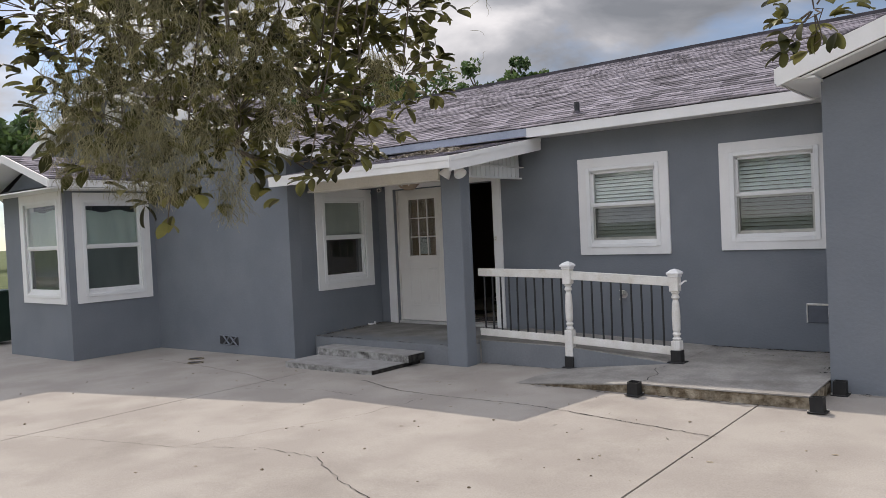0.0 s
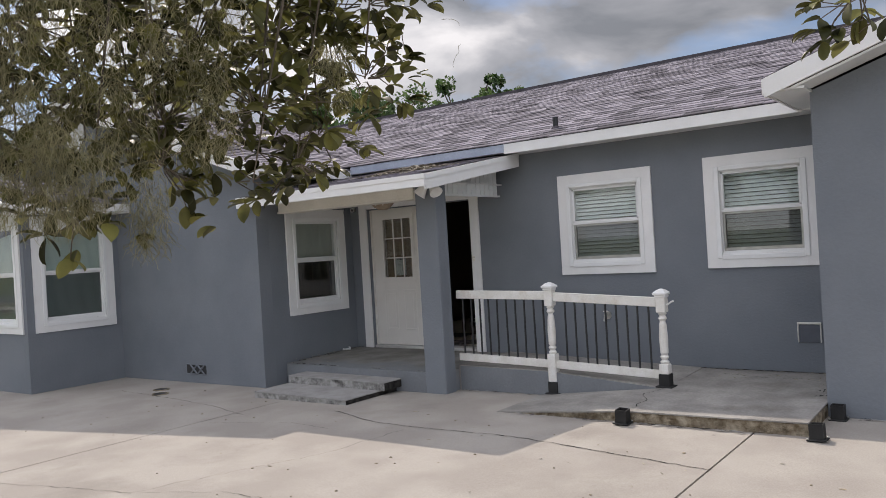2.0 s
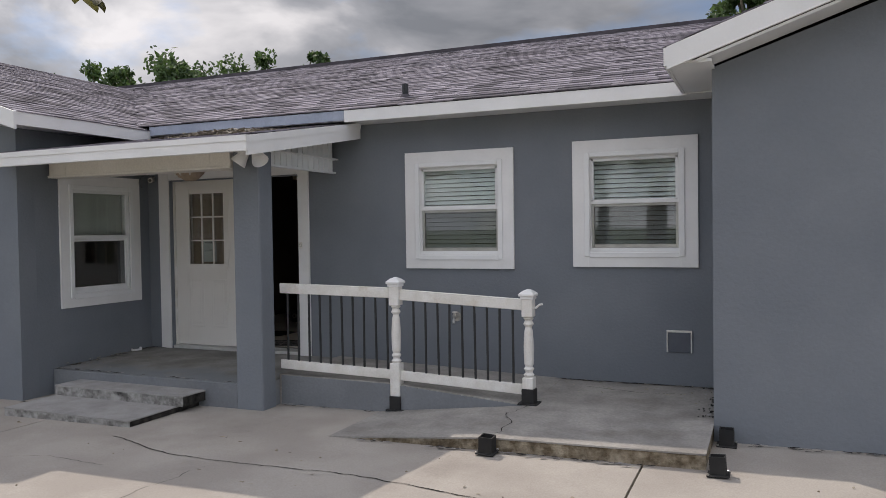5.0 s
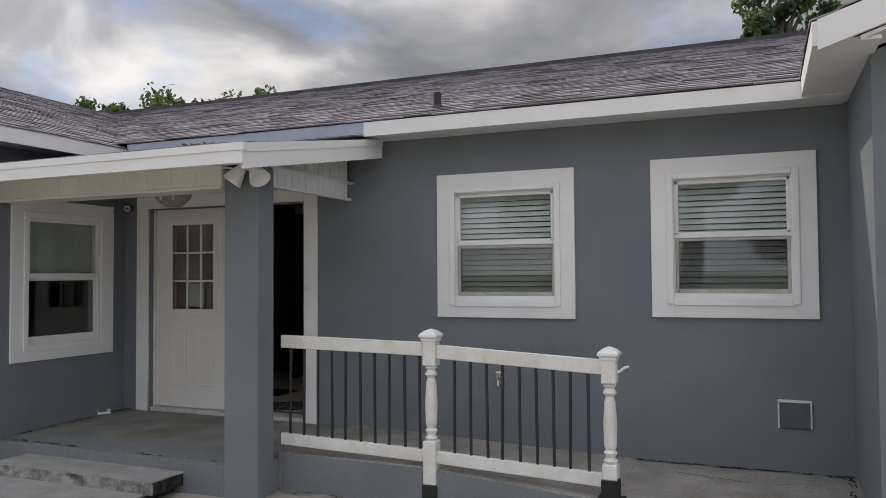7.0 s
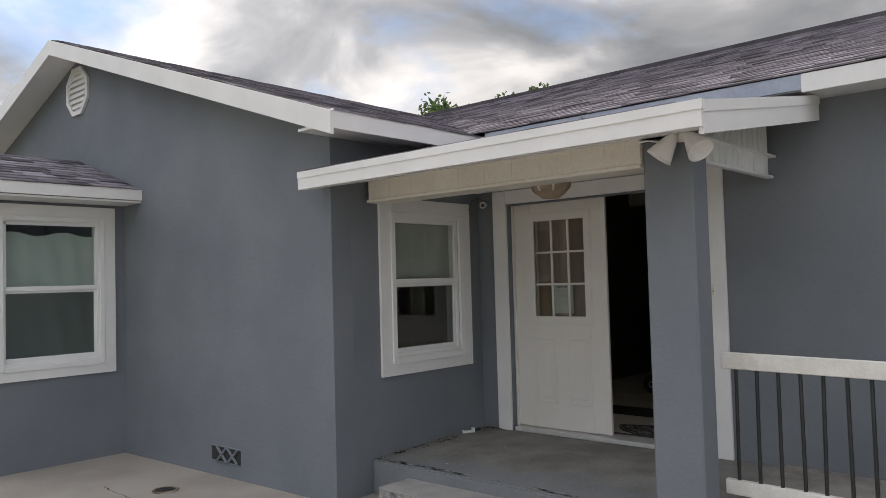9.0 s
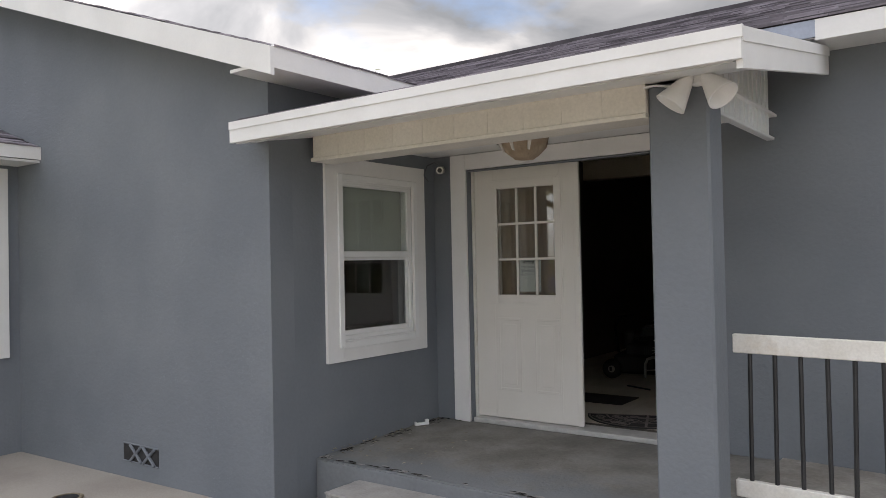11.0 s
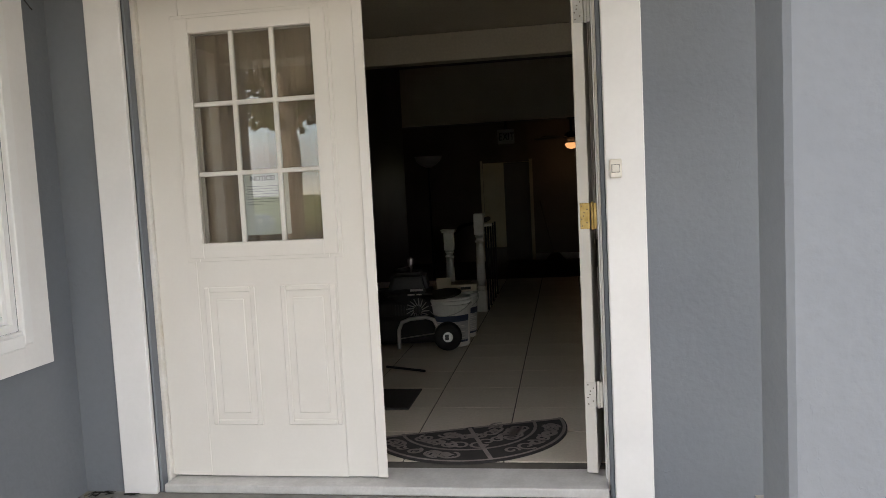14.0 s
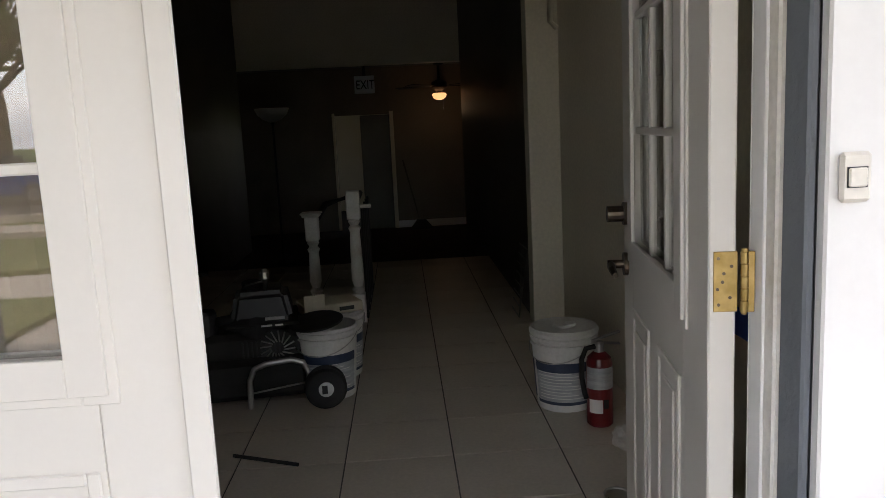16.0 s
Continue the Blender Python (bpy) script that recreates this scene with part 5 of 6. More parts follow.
# leaf litter on the porch roof
LITTER = material("dead_leaf_litter", (0.20, 0.17, 0.12), (0.36, 0.33, 0.27), 0.95, 20, 80, 0.3, 0.004, vary=0.3)
bm = bmesh.new()
for k in range(1500):
    x = random.gauss(1.95, 0.42)
    y = random.gauss(-1.0, 0.16)
    if not (0.3 < x < 2.85 and -1.6 < y < -0.15):
        continue
    z = porch_z(y) + 0.004 + random.random() * 0.05 * math.exp(-((x - 1.95) / 0.4) ** 2)
    a, s = random.random() * 6.3, random.uniform(0.015, 0.05)
    d, e = Vector((math.cos(a), math.sin(a), random.uniform(-0.4, 0.4))) * s, Vector((-math.sin(a), math.cos(a), random.uniform(-0.5, 0.5))) * s * 0.3
    c = Vector((x, y, z))
    bm.faces.new([bm.verts.new(v) for v in (c - d, c - e, c + d, c + e)])
tagged(part("leaf_litter", bm, LITTER), "heap of dead leaves and moss on the porch roof", "leaves", kind="stuff")
bm = bmesh.new()
for k in range(420):
    # leaves blown against walls and over the slab
    if random.random() < 0.5:
        x, y = random.uniform(5.2, 6.6), -random.random() ** 3 * 0.7 - 0.02
        z = 0.226
    elif random.random() < 0.5:
        x, y = random.random() ** 3 * 0.8 + 0.03, random.uniform(-1.35, -0.05)
        z = 0.303
    else:
        x, y = random.uniform(-2.5, 8.0), random.uniform(-4.5, -2.1)
        z = ground_z(x) + 0.004
    a, s = random.random() * 6.3, random.uniform(0.006, 0.022)
    d, e = Vector((math.cos(a), math.sin(a), random.uniform(-0.1, 0.3))) * s, Vector((-math.sin(a), math.cos(a), random.uniform(0, 0.3))) * s * 0.45
    c = Vector((x, y, z + 0.004))
    bm.faces.new([bm.verts.new(v) for v in (c - d, c - e, c + d, c + e)])
tagged(part("scattered_leaves", bm, LITTER), "small dry leaves scattered on the concrete", "leaves", kind="stuff")

# ---------------- things in the hall ----------------
PAIL = material("white_pail_plastic", (0.70, 0.69, 0.66), (0.76, 0.75, 0.72), 0.45, 5, 60, 0.08, 0.003, c=(0.55, 0.52, 0.47), cover=0.28)
LABEL_BLUE = material("navy_label", (0.03, 0.045, 0.09), (0.045, 0.06, 0.11), 0.5, 8, 60, 0.05, 0.002)
LABEL_GREY = material("printed_label", (0.36, 0.37, 0.39), (0.50, 0.51, 0.52), 0.5, 40, 120, 0.05, 0.002, stretch=(0.3, 0.3, 2.0))
RED = material("red_enamel", (0.15, 0.010, 0.012), (0.21, 0.014, 0.015), 0.3, 5, 60, 0.05, 0.002)
INK = material("ink", (0.02, 0.02, 0.022), (0.03, 0.03, 0.03), 0.6, 5, 60, 0.0)
NOTICE = material("notice_paper", (0.70, 0.76, 0.74), (0.76, 0.81, 0.79), 0.7, 6, 60, 0.05, 0.002)
CARD = material("cardboard", (0.50, 0.45, 0.33), (0.58, 0.52, 0.40), 0.8, 6, 60, 0.1, 0.003)


def band(bm, r0, r1, z0, z1, a0, a1, n=14):
    g = [[bm.verts.new((r * math.cos(a), r * math.sin(a), z)) for r, z in ((r0, z0), (r1, z1))] for a in [a0 + (a1 - a0) * k / n for k in range(n + 1)]]
    for i in range(n):
        bm.faces.new((g[i][0], g[i + 1][0], g[i + 1][1], g[i][1]))


def pail(m, lid, label):
    p = thing("paint_bucket", label, "bucket", m, group="plaster buckets")
    H, R0, R1 = 0.375, 0.128, 0.148
    bm = bmesh.new()
    lathe(bm, [(R0 - 0.004, 0), (R0, 0.006), (R1, 0.30), (R1 + 0.008, 0.302), (R1 + 0.008, 0.312), (R1 + 0.001, 0.314), (R1 + 0.009, 0.332), (R1 + 0.009, 0.342), (R1 + 0.002, 0.344), (R1 + 0.003, 0.36), (R1 - 0.003, 0.36), (R1 - 0.006, 0.2)], 32)
    part("tub", bm, PAIL, p, smooth=False)
    if lid:
        bm = bmesh.new()
        lathe(bm, [(R1 + 0.01, 0.35), (R1 + 0.012, 0.365), (R1 + 0.002, 0.378), (R1 - 0.012, 0.372), (0.05, 0.373), (0.048, 0.385), (0.03, 0.387)], 32)
        part("lid", bm, PAIL, p)
        bm = bmesh.new()
        lathe(bm, [(0.028, 0.386), (0.026, 0.396), (0.02, 0.398)], 16, (0.03, -0.03, 0))
        part("spout_cap", bm, VINYL, p)

    def rr(z):
        return R0 + (R1 - R0) * z / 0.30 + 0.0015

    for name, mat, z0, z1, a0, a1 in (("label", LABEL_GREY, 0.05, 0.225, 3.6, 5.7), ("label", LABEL_BLUE, 0.19, 0.235, 3.6, 5.7), ("label", LABEL_BLUE, 0.035, 0.05, 3.6, 5.7), ("label", LABEL_BLUE, 0.05, 0.235, 3.2, 3.45)):
        bm = bmesh.new()
        extra = 0.0006 if mat is LABEL_BLUE else 0.0
        band(bm, rr(z0) + extra, rr(z1) + extra, z0, z1, a0, a1)
        part(name, bm, mat, p)
    bm = bmesh.new()
    for k in range(9):
        z = 0.065 + k * 0.015
        band(bm, rr(z) + 0.001, rr(z + 0.005) + 0.001, z, z + 0.004, 3.75, 5.4 - 0.25 * (k % 3), 10)
    part("label_print", bm, PAIL, p)
    bm = bmesh.new()
    tube(bm, [((R1 + 0.012) * math.cos(a), (R1 + 0.012) * math.sin(a), 0.325 - 0.09 * math.sin((a - 2.6) / 3.2 * math.pi)) for a in [2.6 + 3.2 * k / 16 for k in range(17)]], 0.0025, 6)
    part("bail_handle", bm, STEEL, p)
    return p


pail(pose(2.31, 2.34, FZ, 0, 0, -10), True, "white plastic paint bucket with lid and blue label on tiles")
pail(pose(1.185, 2.70, FZ, 0, 0, 12), False, "open white plaster bucket beside the machine")
pail(pose(1.20, 3.02, FZ, 0, 0, 40), False, "open white plaster bucket behind another bucket")

# fire extinguisher
fe = thing("fire_extinguisher", "small red fire extinguisher standing on the tiles", "fire extinguisher", pose(2.405, 2.07, FZ, 0, 0, 0))
bm = bmesh.new()
lathe(bm, [(0.05, 0), (0.056, 0.008), (0.056, 0.27), (0.05, 0.30), (0.03, 0.32), (0.022, 0.325)], 24)
part("cylinder", bm, RED, fe, smooth=False)
for name, mat, z0, z1, a0, a1 in (("label", LABEL_GREY, 0.17, 0.265, 3.3, 6.0), ("label", WHITE, 0.065, 0.125, 3.6, 4.7), ("label", INK, 0.085, 0.125, 4.75, 5.2)):
    bm = bmesh.new()
    band(bm, 0.0568, 0.0568, z0, z1, a0, a1)
    part(name, bm, mat, fe)
bm = bmesh.new()
lathe(bm, [(0.022, 0.325), (0.022, 0.36), (0.015, 0.37)], 14)
part("valve", bm, STEEL, fe)
for z, tip in ((0.37, 0.405), (0.362, 0.352)):
    bm = bmesh.new()
    prism(bm, [(-0.03, -0.01, z), (0.09, -0.012, tip), (0.09, 0.012, tip), (-0.03, 0.01, z)], (0, 0, 0.006))
    part("lever", bm, STEEL, fe)
bm = bmesh.new()
tube(bm, [(-0.02, -0.01, 0.35), (-0.06, -0.015, 0.345), (-0.08, -0.02, 0.30), (-0.082, -0.025, 0.22), (-0.072, -0.03, 0.15), (-0.065, -0.03, 0.13)], 0.011, 10)
part("hose", bm, RUBBER, fe)

# paint tin by the open leaf
pt = thing("paint_tin", "small paint tin with a grey label beside the open door", "paint tin", pose(2.245, 1.235, FZ))
bm = bmesh.new()
lathe(bm, [(0.042, 0), (0.044, 0.003), (0.042, 0.006), (0.042, 0.098), (0.045, 0.101), (0.045, 0.106), (0.036, 0.106), (0.034, 0.102)], 22)
part("can", bm, STEEL, pt)
bm = bmesh.new()
band(bm, 0.0428, 0.0428, 0.012, 0.092, 2.6, 5.9)
part("label", bm, PAIL, pt)
bm = bmesh.new()
band(bm, 0.0432, 0.0432, 0.055, 0.09, 2.6, 4.7)
part("label", bm, INK, pt)

# crumpled bag
bg = bmesh.new()
bmesh.ops.create_icosphere(bg, subdivisions=3, radius=0.06)
for v in bg.verts:
    v.co = v.co * (0.75 + 0.5 * noise.noise(v.co * 28))
    v.co.z = max(-0.05, v.co.z * 1.1)
o = part("plastic_bag", bg, WHITE_WORN)
o.location = (2.44, 1.80, FZ + 0.05)
tagged(o, "crumpled white plastic bag on the tiles", "bag")

# machine: small engine on a frame with wheels
ma = thing("portable_generator", "black wheeled engine generator standing in the hall", "generator", pose(0.88, 2.62, FZ, 0, 0, 8))
bm = bmesh.new()
box(bm, -0.30, 0.22, -0.02, 0.42, 0.10, 0.36, bevel=0.03)
part("engine_block", bm, RUBBER, ma)
bm = bmesh.new()
vs = box(bm, -0.15, 0.16, 0.0, 0.34, 0.40, 0.55)
for v in vs:
    if v.co.z > 0.5:
        v.co.x = 0.005 + (v.co.x - 0.005) * 0.8
        v.co.y = 0.17 + (v.co.y - 0.17) * 0.82
bmesh.ops.bevel(bm, geom=list(bm.edges), offset=0.03, segments=3, affect="EDGES")
part("engine_shroud", bm, BLACK, ma, "black moulded engine shroud")
bm = bmesh.new()
box(bm, -0.17, 0.18, -0.02, 0.36, 0.385, 0.40, bevel=0.006)
part("shroud_lip", bm, RUBBER, ma)
bm = bmesh.new()
lathe(bm, [(0.05, 0.545), (0.052, 0.575), (0.03, 0.585)], 16, (-0.04, 0.20, 0))
part("tank_cap", bm, RUBBER, ma)
bm = bmesh.new()
tube(bm, [(0.02, 0.10, 0.53), (0.035, 0.07, 0.585), (0.032, 0.06, 0.615), (0.03, 0.06, 0.645), (0.03, 0.06, 0.66)], [0.007, 0.010, 0.024, 0.026, 0.012], 10)
part("control_lever", bm, STEEL, ma, "grey lever knob")
bm = bmesh.new()
tube(bm, [(0.02, 0.08, 0.595), (-0.07, 0.08, 0.58)], 0.005, 6)
part("lever_rod", bm, STEEL, ma)
bm = bmesh.new()
lathe(bm, [(0.055, 0.30), (0.058, 0.31), (0.058, 0.46), (0.05, 0.475), (0.02, 0.48)], 20, (-0.27, 0.06, 0))
part("air_filter", bm, BLACK, ma, "dark air filter canister")
bm = bmesh.new()
tube(bm, [(-0.27, 0.06, 0.40), (-0.20, 0.05, 0.42), (-0.14, 0.08, 0.42)], 0.022, 10)
part("intake_pipe", bm, RUBBER, ma)
for k in range(16):
    a = k * math.pi / 8
    bm = bmesh.new()
    tube(bm, [(0.07 + 0.03 * math.cos(a), -0.03, 0.28 + 0.03 * math.sin(a)), (0.07 + 0.085 * math.cos(a + 0.3), -0.026, 0.28 + 0.085 * math.sin(a + 0.3))], 0.004, 5)
    part("grille_vane", bm, STEEL, ma)
bm = bmesh.new()
tube(bm, [(0.07, -0.018, 0.28), (0.07, -0.024, 0.28)], 0.092, 24)
part("grille_backing", bm, RUBBER, ma)
bm = bmesh.new()
tube(bm, [(-0.075, -0.10, 0.012), (-0.07, -0.10, 0.15), (-0.045, -0.10, 0.205), (0.01, -0.10, 0.225), (0.13, -0.10, 0.235), (0.185, -0.10, 0.215), (0.21, -0.10, 0.16), (0.212, -0.10, 0.06)], 0.0145, 12)
part("frame_hoop", bm, STEEL, ma, "bare grey tube frame")
bm = bmesh.new()
tube(bm, [(-0.07, -0.10, 0.085), (0.205, -0.10, 0.115)], 0.005, 6)
part("frame_rod", bm, STEEL, ma)
for x in (0.285, -0.40):
    bm = bmesh.new()
    tube(bm, [(x, -0.20, 0.10), (x, -0.19, 0.10), (x, -0.13, 0.10), (x, -0.12, 0.10)], [0.088, 0.10, 0.10, 0.088], 28)
    w = part("wheel", bm, RUBBER, ma)
    bm = bmesh.new()
    tube(bm, [(x, -0.205, 0.10), (x, -0.20, 0.10)], 0.036, 20)
    part("rim", bm, STEEL, w, "bright hub")
    bm = bmesh.new()
    box(bm, x - 0.02, x + 0.006, -0.209, -0.205, 0.08, 0.12, bevel=0.0)
    part("hub_plate", bm, RUBBER, w)
bm = bmesh.new()
box(bm, -0.42, 0.21, -0.06, 0.40, 0.035, 0.24, bevel=0.03)
part("deck", bm, RUBBER, ma, "black sheet metal deck")
bm = bmesh.new()
lathe(bm, [(0.13, 0.24), (0.14, 0.27), (0.14, 0.40), (0.11, 0.44), (0.05, 0.45)], 22, (-0.02, 0.12, 0))
part("recoil_housing", bm, RUBBER, ma)
bm = bmesh.new()
tube(bm, [(-0.40, 0.1, 0.24), (-0.44, 0.12, 0.5), (-0.40, 0.16, 0.62), (-0.25, 0.2, 0.64)], 0.014, 8)
part("push_bar", bm, RUBBER, ma)
for k in range(9):
    bm = bmesh.new()
    box(bm, -0.10 + k * 0.022, -0.092 + k * 0.022, -0.028, -0.02, 0.15, 0.32)
    part("cooling_fin", bm, BLACK, ma)
slab("decal", WHITE_WORN, (0.0, 0.052, -0.022, -0.02, 0.388, 0.397), ma, "small pale lettering bar", 0)
slab("decal", WHITE_WORN, (0.066, 0.105, -0.022, -0.02, 0.388, 0.396), ma, "small pale lettering bar", 0)
slab("decal", ALU, (0.02, 0.115, -0.004, 0.004, 0.415, 0.43), ma, "pale stripe on the shroud", 0)
# dark cover on the front bucket
bc = thing("bucket_cover", "round dark cover lying askew on an open bucket", "lid", pose(1.14, 2.665, FZ + 0.377, 7, -4))
bm = bmesh.new()
lathe(bm, [(0.125, 0.0), (0.134, 0.004), (0.136, 0.012), (0.128, 0.018), (0.06, 0.021), (0.01, 0.022)], 32)
part("disc", bm, RUBBER, bc)

# flat carton on the buckets
ct = thing("flat_carton", "flat cream carton lying on the buckets", "carton", pose(1.18, 2.98, FZ + 0.365, 0, 0, 22))
slab("box", CARD, (-0.16, 0.15, -0.11, 0.10, 0.0, 0.055), ct, bevel=0.006)
slab("flap", CARD, (-0.17, -0.06, -0.13, -0.125, 0.0, 0.12), ct, "raised carton flap", 0.002)
slab("print", INK, (0.02, 0.10, -0.112, -0.11, 0.015, 0.035), ct, "small dark printed bar", 0)


# stored newel posts and rail
def newel(parent, x, y, top, cap):
    bm = bmesh.new()
    w = 0.045
    box(bm, x - w, x + w, y - w, y + w, FZ, FZ + 0.20, bevel=0.005)
    lathe(bm, [(0.03, FZ + 0.195), (0.045, FZ + 0.23), (0.028, FZ + 0.25), (0.042, FZ + 0.30), (0.04, top - 0.42), (0.034, top - 0.28), (0.044, top - 0.255), (0.028, top - 0.235), (0.043, top - 0.21), (0.03, top - 0.19)], 16, (x, y, 0))
    box(bm, x - w, x + w, y - w, y + w, top - 0.195, top - (0.03 if cap else 0), bevel=0.005)
    p = part("newel_post", bm, WHITE_WORN, parent)
    if cap:
        bm = bmesh.new()
        box(bm, x - 0.06, x + 0.06, y - 0.06, y + 0.06, top - 0.03, top - 0.012, bevel=0.004)
        box(bm, x - 0.07, x + 0.07, y - 0.07, y + 0.07, top - 0.012, top, bevel=0.004)
        part("cap", bm, WHITE_WORN, p)


sr = thing("stair_rail", "white turned newel posts with a dark rail in the hall", "railing", pose(0, 0, 0))
newel(sr, 0.97, 4.20, 1.115, True)
newel(sr, 1.262, 4.16, 1.252, False)
bm = bmesh.new()
tube(bm, [(0.97, 4.25, 1.02), (1.0, 4.9, 1.10), (1.26, 5.1, 1.16), (1.28, 4.2, 1.18)], 0.025, 8)
part("rail", bm, RUBBER, sr, "dark handrail")
for k in range(5):
    bm = bmesh.new()
    tube(bm, [(1.31, 4.25 + k * 0.25, FZ), (1.31, 4.25 + k * 0.25, 1.12)], 0.010, 8)
    part("baluster", bm, BLACK, sr)
slab("bracket", WHITE_WORN, (1.307, 1.382, 4.14, 4.19, 1.13, 1.155), sr, bevel=0.004)
# grille against the wall
gr = thing("metal_grille", "perforated white metal grille leaning on the hall wall", "grille", pose(2.35, 3.98, FZ, 0, 0, 0))
for k in range(12):
    bm = bmesh.new()
    tube(bm, [(0.0 + 0.005 * k, 0.02 + k * 0.028, 0.0), (0.07, 0.02 + k * 0.028, 0.46)], 0.004, 5)
    part("bar", bm, STEEL, gr)
for k in range(8):
    f = k / 7
    bm = bmesh.new()
    tube(bm, [(0.07 * f, 0.01, 0.46 * f + 0.002), (0.07 * f, 0.35, 0.46 * f + 0.002)], 0.004, 5)
    part("bar", bm, STEEL, gr)
# torchiere
fl2 = thing("floor_lamp", "dark floor lamp with a white glass bowl", "floor lamp", pose(0.15, 8.0, 0.14))
bm = bmesh.new()
lathe(bm, [(0.15, 0), (0.15, 0.02), (0.02, 0.04), (0.014, 0.06), (0.014, 1.62), (0.03, 1.66)], 16)
part("stand", bm, BLACK, fl2)
bm = bmesh.new()
lathe(bm, [(0.03, 1.66), (0.11, 1.695), (0.17, 1.75), (0.20, 1.82), (0.195, 1.82), (0.10, 1.71)], 24)
part("shade", bm, VINYL, fl2, "white glass bowl shade")
# exit sign
ex = thing("exit_sign", "white exit sign with dark letters hanging from the header", "sign", pose(1.17, 9.5, 2.15))
slab("housing", VINYL, (-0.135, 0.135, -0.02, 0.02, 0.0, 0.235), ex, bevel=0.008)
slab("hanger", BLACK, (-0.02, 0.02, -0.01, 0.01, 0.235, 0.45), ex)
tc = bpy.data.curves.new("letters", "FONT")
tc.body, tc.size, tc.align_x, tc.extrude = "EXIT", 0.17, "CENTER", 0.001
tc.materials.append(INK)
to = new("letters", tc)
to.parent = ex
to.matrix_local = pose(0.01, -0.022, 0.06, 90, 0, 0) @ Matrix.Diagonal((0.72, 1.0, 1, 1))
# ceiling fan with one lit lamp
cf = thing("ceiling_fan", "dark ceiling fan with one warm lit lamp", "ceiling fan", pose(2.21, 10.2, 2.60))
GLOW = glow("warm_bulb", (1.0, 0.48, 0.2), 0.3)
bm = bmesh.new()
lathe(bm, [(0.07, 0.0), (0.07, -0.05), (0.02, -0.07), (0.02, -0.26), (0.05, -0.27), (0.11, -0.30), (0.12, -0.37), (0.09, -0.40), (0.04, -0.43), (0.04, -0.455)], 18)
part("motor", bm, BLACK, cf)
for k in range(5):
    a = k * 2 * math.pi / 5 + 0.2
    bm = bmesh.new()
    u, v = Vector((math.cos(a), math.sin(a), 0)), Vector((-math.sin(a), math.cos(a), 0.12))
    prism(bm, [u * 0.14 - v * 0.04 + Vector((0, 0, -0.36)), u * 0.66 - v * 0.065 + Vector((0, 0, -0.36)), u * 0.66 + v * 0.065 + Vector((0, 0, -0.36)), u * 0.14 + v * 0.04 + Vector((0, 0, -0.36))], (0, 0, 0.008))
    part("blade", bm, BLACK, cf)
bm = bmesh.new()
lathe(bm, [(0.085, -0.455), (0.10, -0.465), (0.105, -0.485), (0.09, -0.52), (0.055, -0.545), (0.01, -0.555)], 18)
part("lamp_shade", bm, GLOW, cf, "lit warm glass shade", True)
bulb = bpy.data.lights.new("fan_bulb", "POINT")
bulb.energy, bulb.color, bulb.shadow_soft_size = 0.07, (1.0, 0.66, 0.36), 0.1
new("fan_bulb", bulb).location = (2.21, 10.2, 1.93)
bm = bmesh.new()
tube(bm, [(0.05, -0.02, -0.43), (0.05, -0.02, -0.66)], 0.002, 5)
lathe(bm, [(0.004, -0.69), (0.009, -0.675), (0.004, -0.66)], 8, (0.05, -0.02, 0))
part("pull_chain", bm, STEEL, cf)
# small lit downlight in the back room's ceiling
dl = thing("downlight", "small warm lit round downlight in the ceiling", "downlight", pose(0.745, 12.9, 2.60))
bm = bmesh.new()
lathe(bm, [(0.12, 0.0), (0.12, -0.012), (0.10, -0.016)], 20)
part("ring", bm, WHITE, dl)
bm = bmesh.new()
lathe(bm, [(0.095, -0.016), (0.06, -0.026), (0.01, -0.03)], 20)
part("lens", bm, GLOW, dl, "lit warm lens")
# far door standing half open with daylight in the room behind
fd = thing("far_door", "door half open in the far wall, dimness put into its colour", "door", pose(FAR_R, FAR_Y + 0.02, 0.14))
# leaf takes the same dimmed colour as the hall walls
slab("leaf", INT_DIM, (-0.45, 0.0, -0.02, 0.02, 0.0, 1.75), fd)
slab("frame", INT_CREAM, (-0.87, -0.83, -0.05, 0.0, 0.0, 1.8), fd)
slab("frame", INT_CREAM, (0.0, 0.06, -0.05, 0.0, 0.0, 1.8), fd)
# broom
br = thing("push_broom", "broom leaning on the far wall", "broom", pose(1.63, FAR_Y - 0.15, 0.14))
bm = bmesh.new()
tube(bm, [(0.22, -0.1, 0.1), (0.0, 0.1, 1.05)], 0.013, 8)
part("handle", bm, BARK, br)
bm = bmesh.new()
vs = box(bm, 0.06, 0.42, -0.16, -0.05, 0.0, 0.14)
for v in vs:
    if v.co.z > 0.1:
        v.co.x = 0.24 + (v.co.x - 0.24) * 0.35
part("head", bm, RUBBER, br)

# door mat, half round with raised scrolls
dm = thing("door_mat", "half-round dark rubber door mat with grey scroll pattern", "door mat", pose(1.55, 0.70, FZ + 0.001, 0, 0, 199))
MAT = material("mat_rubber", (0.025, 0.022, 0.022), (0.04, 0.036, 0.035), 0.8, 10, 80, 0.3, 0.003)
SCROLL = material("mat_scroll", (0.24, 0.21, 0.20), (0.33, 0.29, 0.275), 0.8, 14, 80, 0.3, 0.003)
MR = 0.47
bm = bmesh.new()
ring = [(MR * math.cos(math.pi * k / 40), MR * 1.0 * math.sin(math.pi * k / 40), 0) for k in range(41)]
prism(bm, ring, (0, 0, 0.008))
part("base", bm, MAT, dm)


